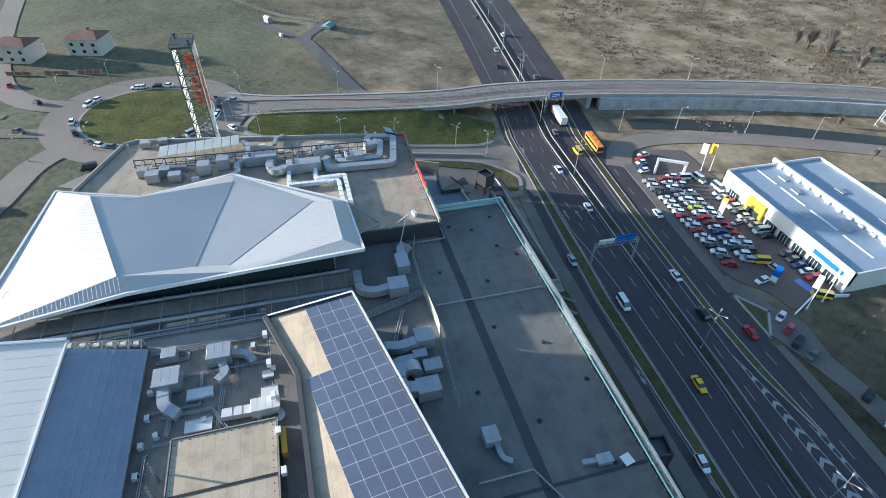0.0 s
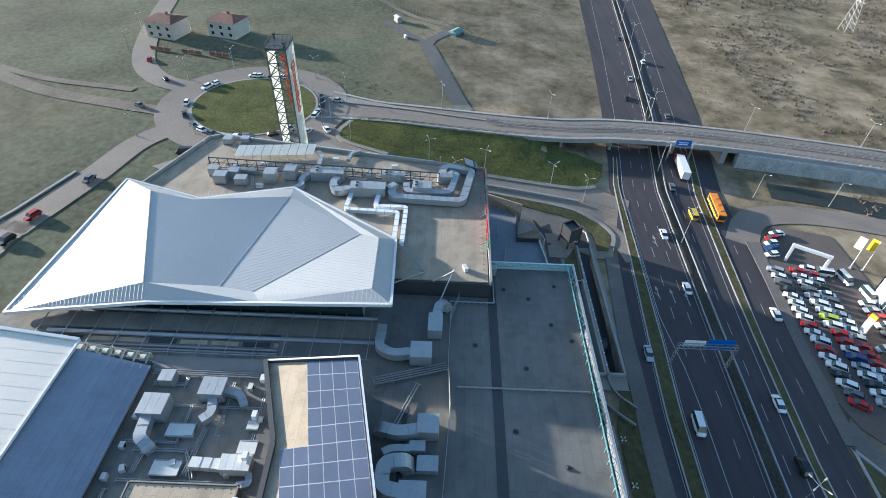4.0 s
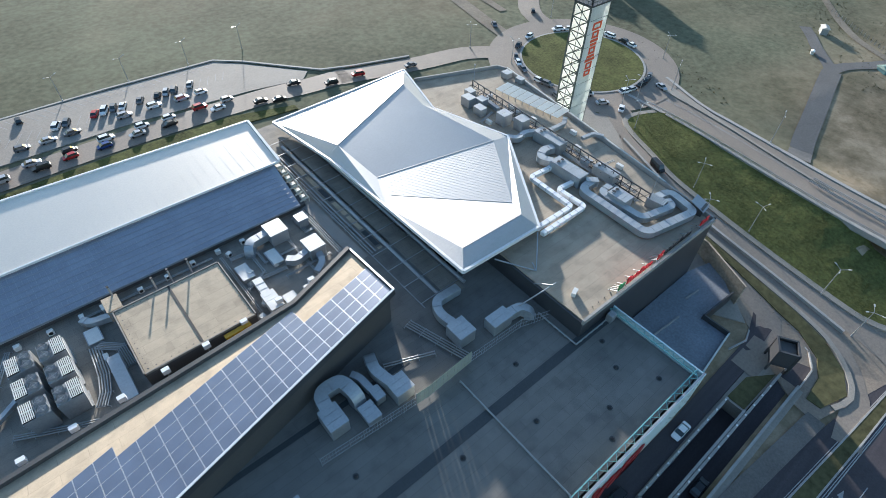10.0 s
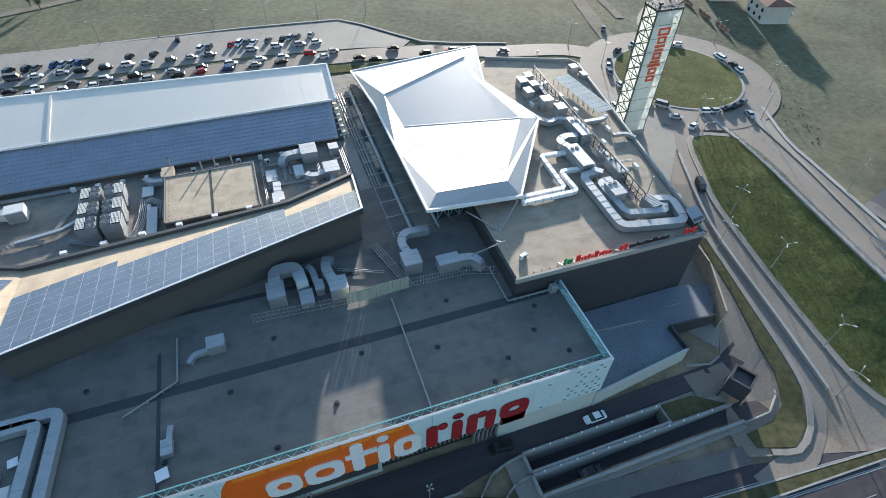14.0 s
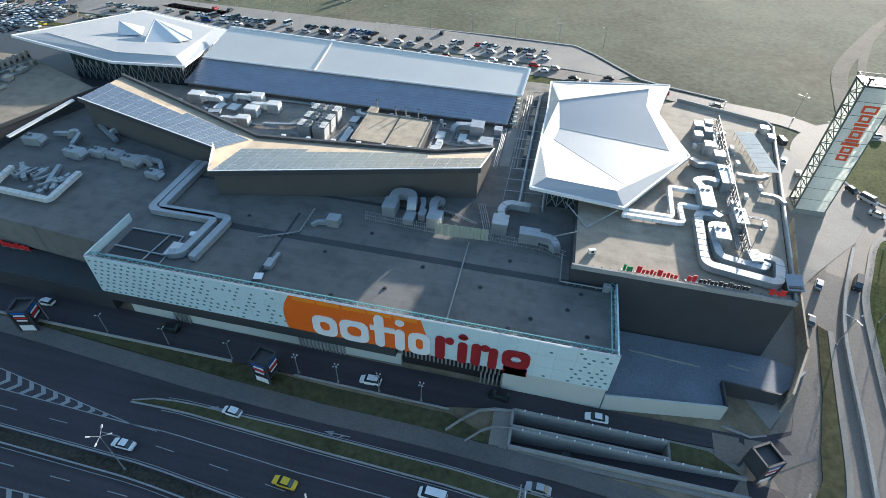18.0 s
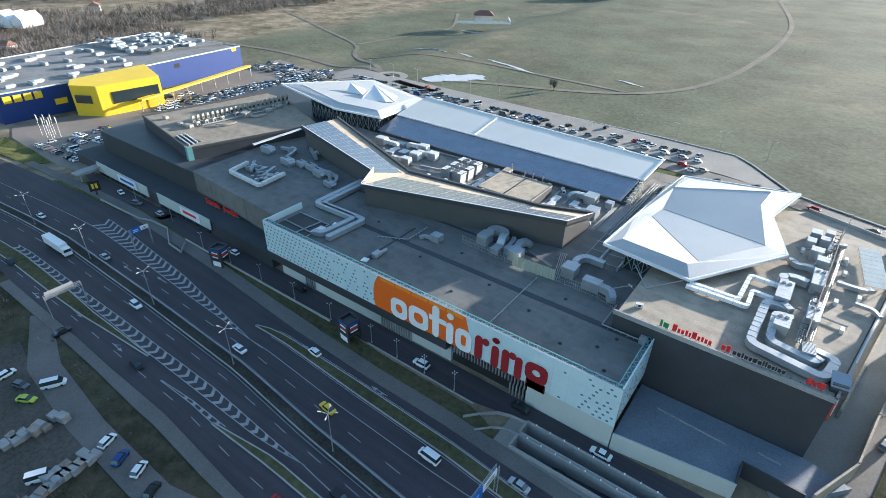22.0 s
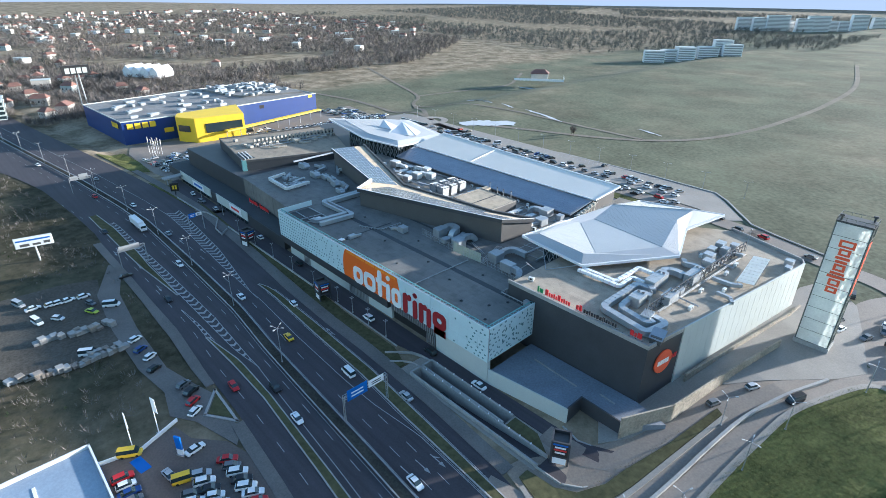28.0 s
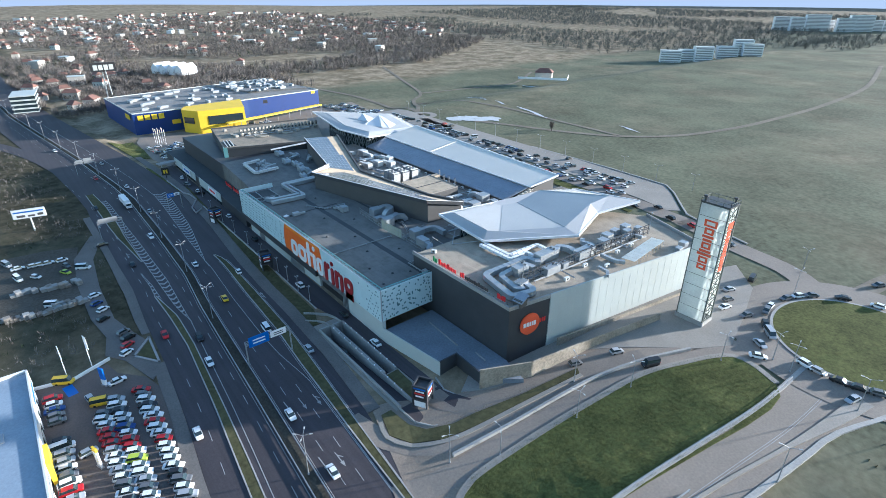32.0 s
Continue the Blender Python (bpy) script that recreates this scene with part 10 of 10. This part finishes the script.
bushes("scrub_east", 26000, in_south_east, lambda: rng.uniform(0.3, 1.5) * rng.uniform(0.6, 1.2), mat("field_scrub", (0.215, 0.175, 0.135), 0.95, grain=0.6, patch=0.04, var=0.4, spec=0.1), "brown leafless scrub beyond the flyover", "scrub")


def in_verge():
    t = rng.random()
    return (lerp(143.6, 152.5, t) + rng.uniform(-1.2, 1.2), lerp(-61, -26, t)) if rng.random() < 0.55 else (rng.uniform(10, 82), rng.uniform(-58, -53.6))


scatter("verge_weeds", 320, in_verge, lambda: rng.uniform(0.3, 0.9), GRASS_DRY, "weeds in the verge", "weeds", 8)


def in_grass():
    while True:
        x, y = rng.uniform(162, 194), rng.uniform(-70, 20)
        t = (y + 70) / 90
        if lerp(165.5, 186, t) < x < lerp(175, 190.5, min(1, t * 1.4)):
            return x, y


scatter("grass_tufts", 3600, in_grass, lambda: rng.uniform(0.2, 0.5), GRASS, "rough grass tufts on the slope", "grass", 7)

def inside(x, y, poly):
    hit = False
    for (x0, y0), (x1, y1) in zip(poly, poly[1:] + poly[:1]):
        if (y0 > y) != (y1 > y) and x < x0 + (y - y0) * (x1 - x0) / (y1 - y0):
            hit = not hit
    return hit


SLOPE = GREEN_SLOPE


def on_slope():
    while True:
        x, y = rng.uniform(160, 194), rng.uniform(-69, 19)
        if inside(x, y, SLOPE):
            return x, y


def tufts(name, n, where, lift, size, label):
    v, f = [], []
    for _ in range(n):
        x, y = where()
        s = size()
        twig_cloud(rng, (x, y, ground_z(x, y) + lift - 0.08), s * 0.9, s, 7, v, f)
    return stuff_mesh(name, v, f, TUFT, label, "grass")


def on_island():
    a, r = rng.uniform(0, 6.283), (RB_R - 1.4) * math.sqrt(rng.random())
    return RB.x + r * math.cos(a), RB.y + r * math.sin(a)


tufts("grass_tufts", 11000, on_slope, 0.34, lambda: rng.uniform(0.25, 0.7), "coarse green grass tufts on the slope")
tufts("island_grass", 3500, on_island, 0.22, lambda: rng.uniform(0.12, 0.3), "short grass on the round island")


# far woods and town
def in_woods():
    while True:
        x, y = -300 - 1600 * rng.random() ** 1.5, rng.uniform(-620, 900)
        if abs(y - mid(x)) < 34 or (x > -420 and y > 150) or (x > -322 and y > -60):
            continue
        if y > 260 + (-x - 335) * 1.5 or noise.noise((x * 0.006, y * 0.006, 9)) < -0.25:
            continue
        return x, y


scatter("woods", 17000, in_woods, lambda: rng.uniform(5, 12), TWIG, "bare brown woods round the far houses", "woods", 52)
scatter("evergreens", 1100, in_woods, lambda: rng.uniform(5, 11), EVERGREEN, "dark evergreens among the far houses", "woods", 26)


def in_north_wood():
    while True:
        x, y = rng.uniform(-1700, -60), rng.uniform(620, 2300)
        if y < 620 + 0.22 * abs(x + 200) or x > -200 - (900 - y) * 0.5 and y < 900 or noise.noise((x * 0.003, y * 0.003, 4)) < -0.2:
            continue
        return x, y


scatter("north_woods", 8500, in_north_wood, lambda: rng.uniform(7, 14), FAR_TWIG, "far bare woods beyond the fields", "woods", 40)


def in_roadside():
    while True:
        x, y = rng.uniform(-560, -318), rng.uniform(-105, 40)
        if y < mid(x) + 24 or abs(x + 495) < 34 and abs(y - 55) < 34 or math.hypot(x + 386, y + 32) < 7 or noise.noise((x * 0.02, y * 0.02, 6)) < -0.22:
            continue
        return x, y


scatter("roadside_trees", 1500, in_roadside, lambda: rng.uniform(4, 9), TWIG, "bare trees behind the furniture store", "woods", 44)

HOUSES = {}
FAR_HOUSES = []
random.seed(55)


def far_house(x, y, z, rz, kind):
    m = pose(x, y, z, 0, 0, rz)
    if x < -760 and kind in HOUSES:
        FAR_HOUSES.append((kind, m))
        return None
    if kind in HOUSES:
        return copy_thing(HOUSES[kind], m)
    w, d, h, flat, wall = [(10, 9, 6, False, HOUSE_WALL), (12, 9, 7, False, LIGHT_CLAD), (9, 8, 5, False, HOUSE_WALL), (16, 11, 9, True, HOUSE_WALL), (13, 10, 6.5, False, HOUSE_WALL), (20, 12, 6, True, SIGN_WHITE)][kind]
    ob = thing("house", ("pale far house with a red tiled roof", "white far house with a flat roof")[flat], "house", "far houses")
    part("house_body", box(B(), -w / 2, w / 2, -d / 2, d / 2, -1, h), wall, ob)
    bm = B()
    if flat:
        box(bm, -w / 2 - 0.3, w / 2 + 0.3, -d / 2 - 0.3, d / 2 + 0.3, h, h + 0.5)
    else:
        loft(bm, [[(-w / 2 - 0.6, -d / 2 - 0.6, h), (w / 2 + 0.6, -d / 2 - 0.6, h), (w / 2 + 0.6, d / 2 + 0.6, h), (-w / 2 - 0.6, d / 2 + 0.6, h)], [(-w / 3, -0.2, h + 3.2), (w / 3, -0.2, h + 3.2), (w / 3, 0.2, h + 3.2), (-w / 3, 0.2, h + 3.2)]])
    part("roof", bm, LIGHT_CLAD if flat else TILE_ROOF, ob)
    for s in (-1, 1):
        for k in range(3):
            part("window", box(B(), -w / 2 + w * (k + 0.5) / 3 - 0.6, -w / 2 + w * (k + 0.5) / 3 + 0.6, s * d / 2 - 0.05, s * d / 2 + 0.05, h * 0.45, h * 0.45 + 1.4), GLASS, ob)
    ob.matrix_basis = m
    HOUSES[kind] = ob
    return ob


k = 0
while k < 620:
    x, y = random.uniform(-2100, -350), random.uniform(-700, 900)
    if abs(y - mid(x)) < 45 or (x > -430 and y > 110) or y > 230 + (-x - 350) * 1.1:
        continue
    if random.random() > 0.25 + 0.75 * smooth_step(-x, 600, 900) and y > 0:
        continue
    far_house(x, y, ground_z(x, y) + far_relief(x, y), random.uniform(0, 180), random.choice((0, 0, 1, 2, 2, 3, 4, 4, 5)))
    k += 1
for x, y in ((-425, -84), (-464, -27), (-410, -60), (-446, -62), (-500, -66), (-520, -20), (-350, -66), (-540, 10), (-436, 12), (-398, 20), (-476, -88), (-560, -50)):
    far_house(x, y, ground_z(x, y), random.uniform(0, 180), random.choice((0, 1, 2, 4, 4)))
hall = thing("white_hall", "white many-gabled hall among the trees", "building", "", (-495, 55, 6), 30)
for k in range(4):
    bm = B()
    loft(bm, [[(-22 + k * 12, -12, 0), (-12 + k * 12, -12, 0), (-12 + k * 12, -12, 7), (-17 + k * 12, -12, 12), (-22 + k * 12, -12, 7)], [(-22 + k * 12, 12, 0), (-12 + k * 12, 12, 0), (-12 + k * 12, 12, 7), (-17 + k * 12, 12, 12), (-22 + k * 12, 12, 7)]])
    part("gable", bm, SIGN_WHITE, hall)
off = thing("office_block", "grey office block with glass bands beside the highway", "building", "", (-372, -98, 2), -8)
for k in range(4):
    part("floor_slab", box(B(), -16, 16, -9, 9, k * 3.4, k * 3.4 + 1.2), LIGHT_CLAD, off)
    part("window_band", box(B(), -15.6, 15.6, -8.6, 8.6, k * 3.4 + 1.2, k * 3.4 + 3.4), GLASS, off)
part("roof", box(B(), -16, 16, -9, 9, 13.6, 14.4), LIGHT_CLAD, off)


def flats(x, y, rz, w, n, label="pale apartment block with balconies far across the field"):
    ob = thing("apartment_building", label, "apartment block", "far apartment blocks", (x, y, ground_z(x, y) + far_relief(x, y) - 1), rz)
    part("wall", box(B(), -w / 2, w / 2, -7, 7, 0, n * 3.2), SIGN_WHITE, ob)
    part("roof", box(B(), -w / 2 - 0.3, w / 2 + 0.3, -7.3, 7.3, n * 3.2, n * 3.2 + 0.8), LIGHT_CLAD, ob)
    for fl in range(n):
        # bands paler than glass: distant haze put into their colour
        part("window_band", box(B(), -w / 2 + 1, w / 2 - 1, -7.08, -6.9, fl * 3.2 + 1.0, fl * 3.2 + 2.5), PIPE, ob)
        part("balcony", box(B(), -w / 2 + 0.5, w / 2 - 0.5, -8.2, -7.1, fl * 3.2 + 0.1, fl * 3.2 + 0.9), SIGN_WHITE, ob)
    return ob


for k in range(7):
    flats(lerp(-205, -135, k / 6) + random.uniform(-6, 6), lerp(665, 740, k / 6) + random.uniform(-14, 24), 38 + random.uniform(-5, 5), random.uniform(20, 30), random.choice((5, 6, 7)))
for k in range(10):
    flats(lerp(-380, -130, k / 9) + random.uniform(-10, 10), lerp(1480, 1720, k / 9) + random.uniform(-40, 40), 38, random.uniform(36, 60), random.choice((8, 10, 12)))
farm = thing("farmhouse", "large brown house inside a white walled court", "house", "", (-186, 358, 8.6), 35)
part("body", box(B(), -9, 9, -7, 7, 0, 6), HOUSE_WALL, farm)
bm = B()
loft(bm, [[(-10, -8, 6), (10, -8, 6), (10, 8, 6), (-10, 8, 6)], [(-5, -0.3, 10), (5, -0.3, 10), (5, 0.3, 10), (-5, 0.3, 10)]])
part("roof", bm, TILE_ROOF, farm)
part("court_wall", wall_run(B(), [(-26, -16), (26, -16), (26, 14)], 0, 2.2, 0.4), SIGN_WHITE, farm)
pylon = thing("power_pylon", "tall pale steel lattice power pylon", "power pylon", "", (142, -226, 0), 20)
bm = B()
for a in (-1, 1):
    for b in (-1, 1):
        beam(bm, (a * 3, b * 3, 0), (a * 0.6, b * 0.6, 24), 0.22)
for k in range(8):
    t, t2 = k / 8, (k + 1) / 8
    r0, r1 = lerp(3, 0.6, t), lerp(3, 0.6, t2)
    for s in (-1, 1):
        beam(bm, (-r0, s * r0, 24 * t), (r1, s * r1, 24 * t2), 0.1)
        beam(bm, (s * r0, -r0, 24 * t), (s * r1, r1, 24 * t2), 0.1)
part("tower", bm, AC_BODY, pylon)
for z in (18, 21, 24):
    part("cross_arm", beam(B(), (-4, 0, z), (4, 0, z), 0.2), AC_BODY, pylon)
copy_thing(pylon, pose(330, -238, 0, 0, 0, 10))


# cars too far off to be told apart
def join_far_cars():
    verts, faces, slots, order = [], [], [], []

    def add(me, m, material):
        if material not in order:
            order.append(material)
        k = len(verts)
        verts.extend(tuple(m @ v.co) for v in me.vertices)
        for p in me.polygons:
            faces.append(tuple(k + i for i in p.vertices))
            slots.append(order.index(material))

    for kind, colour, m in FAR_CARS:
        L, W, *_ = CAR_KINDS[kind]
        body, glass = car_meshes(kind, colour)
        add(body, m, PAINT[colour])
        add(glass, m, GLASS)
        for wx in (-L * 0.29, L * 0.31):
            for wy in (-W / 2 + 0.12, W / 2 - 0.12):
                add(CAR_MESH["wheel"], m @ pose(wx, wy, 0.32), TYRE)
    finish("distant_cars", "many parked cars far off in the car parks", "cars", verts, faces, slots, order)


def finish(name, label, category, verts, faces, slots, order):
    me = bpy.data.meshes.new(name)
    me.from_pydata(verts, [], faces)
    for material in order:
        me.materials.append(material)
    me.polygons.foreach_set("material_index", slots)
    tagged(new(name, me), label, category, kind="stuff")


def join_far_houses():
    verts, faces, slots, order = [], [], [], []
    for kind, m in FAR_HOUSES:
        for ob in HOUSES[kind].children:
            me, material = ob.data, ob.data.materials[0]
            if material not in order:
                order.append(material)
            k = len(verts)
            verts.extend(tuple(m @ ob.matrix_basis @ v.co) for v in me.vertices)
            for p in me.polygons:
                faces.append(tuple(k + i for i in p.vertices))
                slots.append(order.index(material))
    finish("distant_houses", "far town of pale houses with red roofs", "houses", verts, faces, slots, order)


join_far_cars()
join_far_houses()
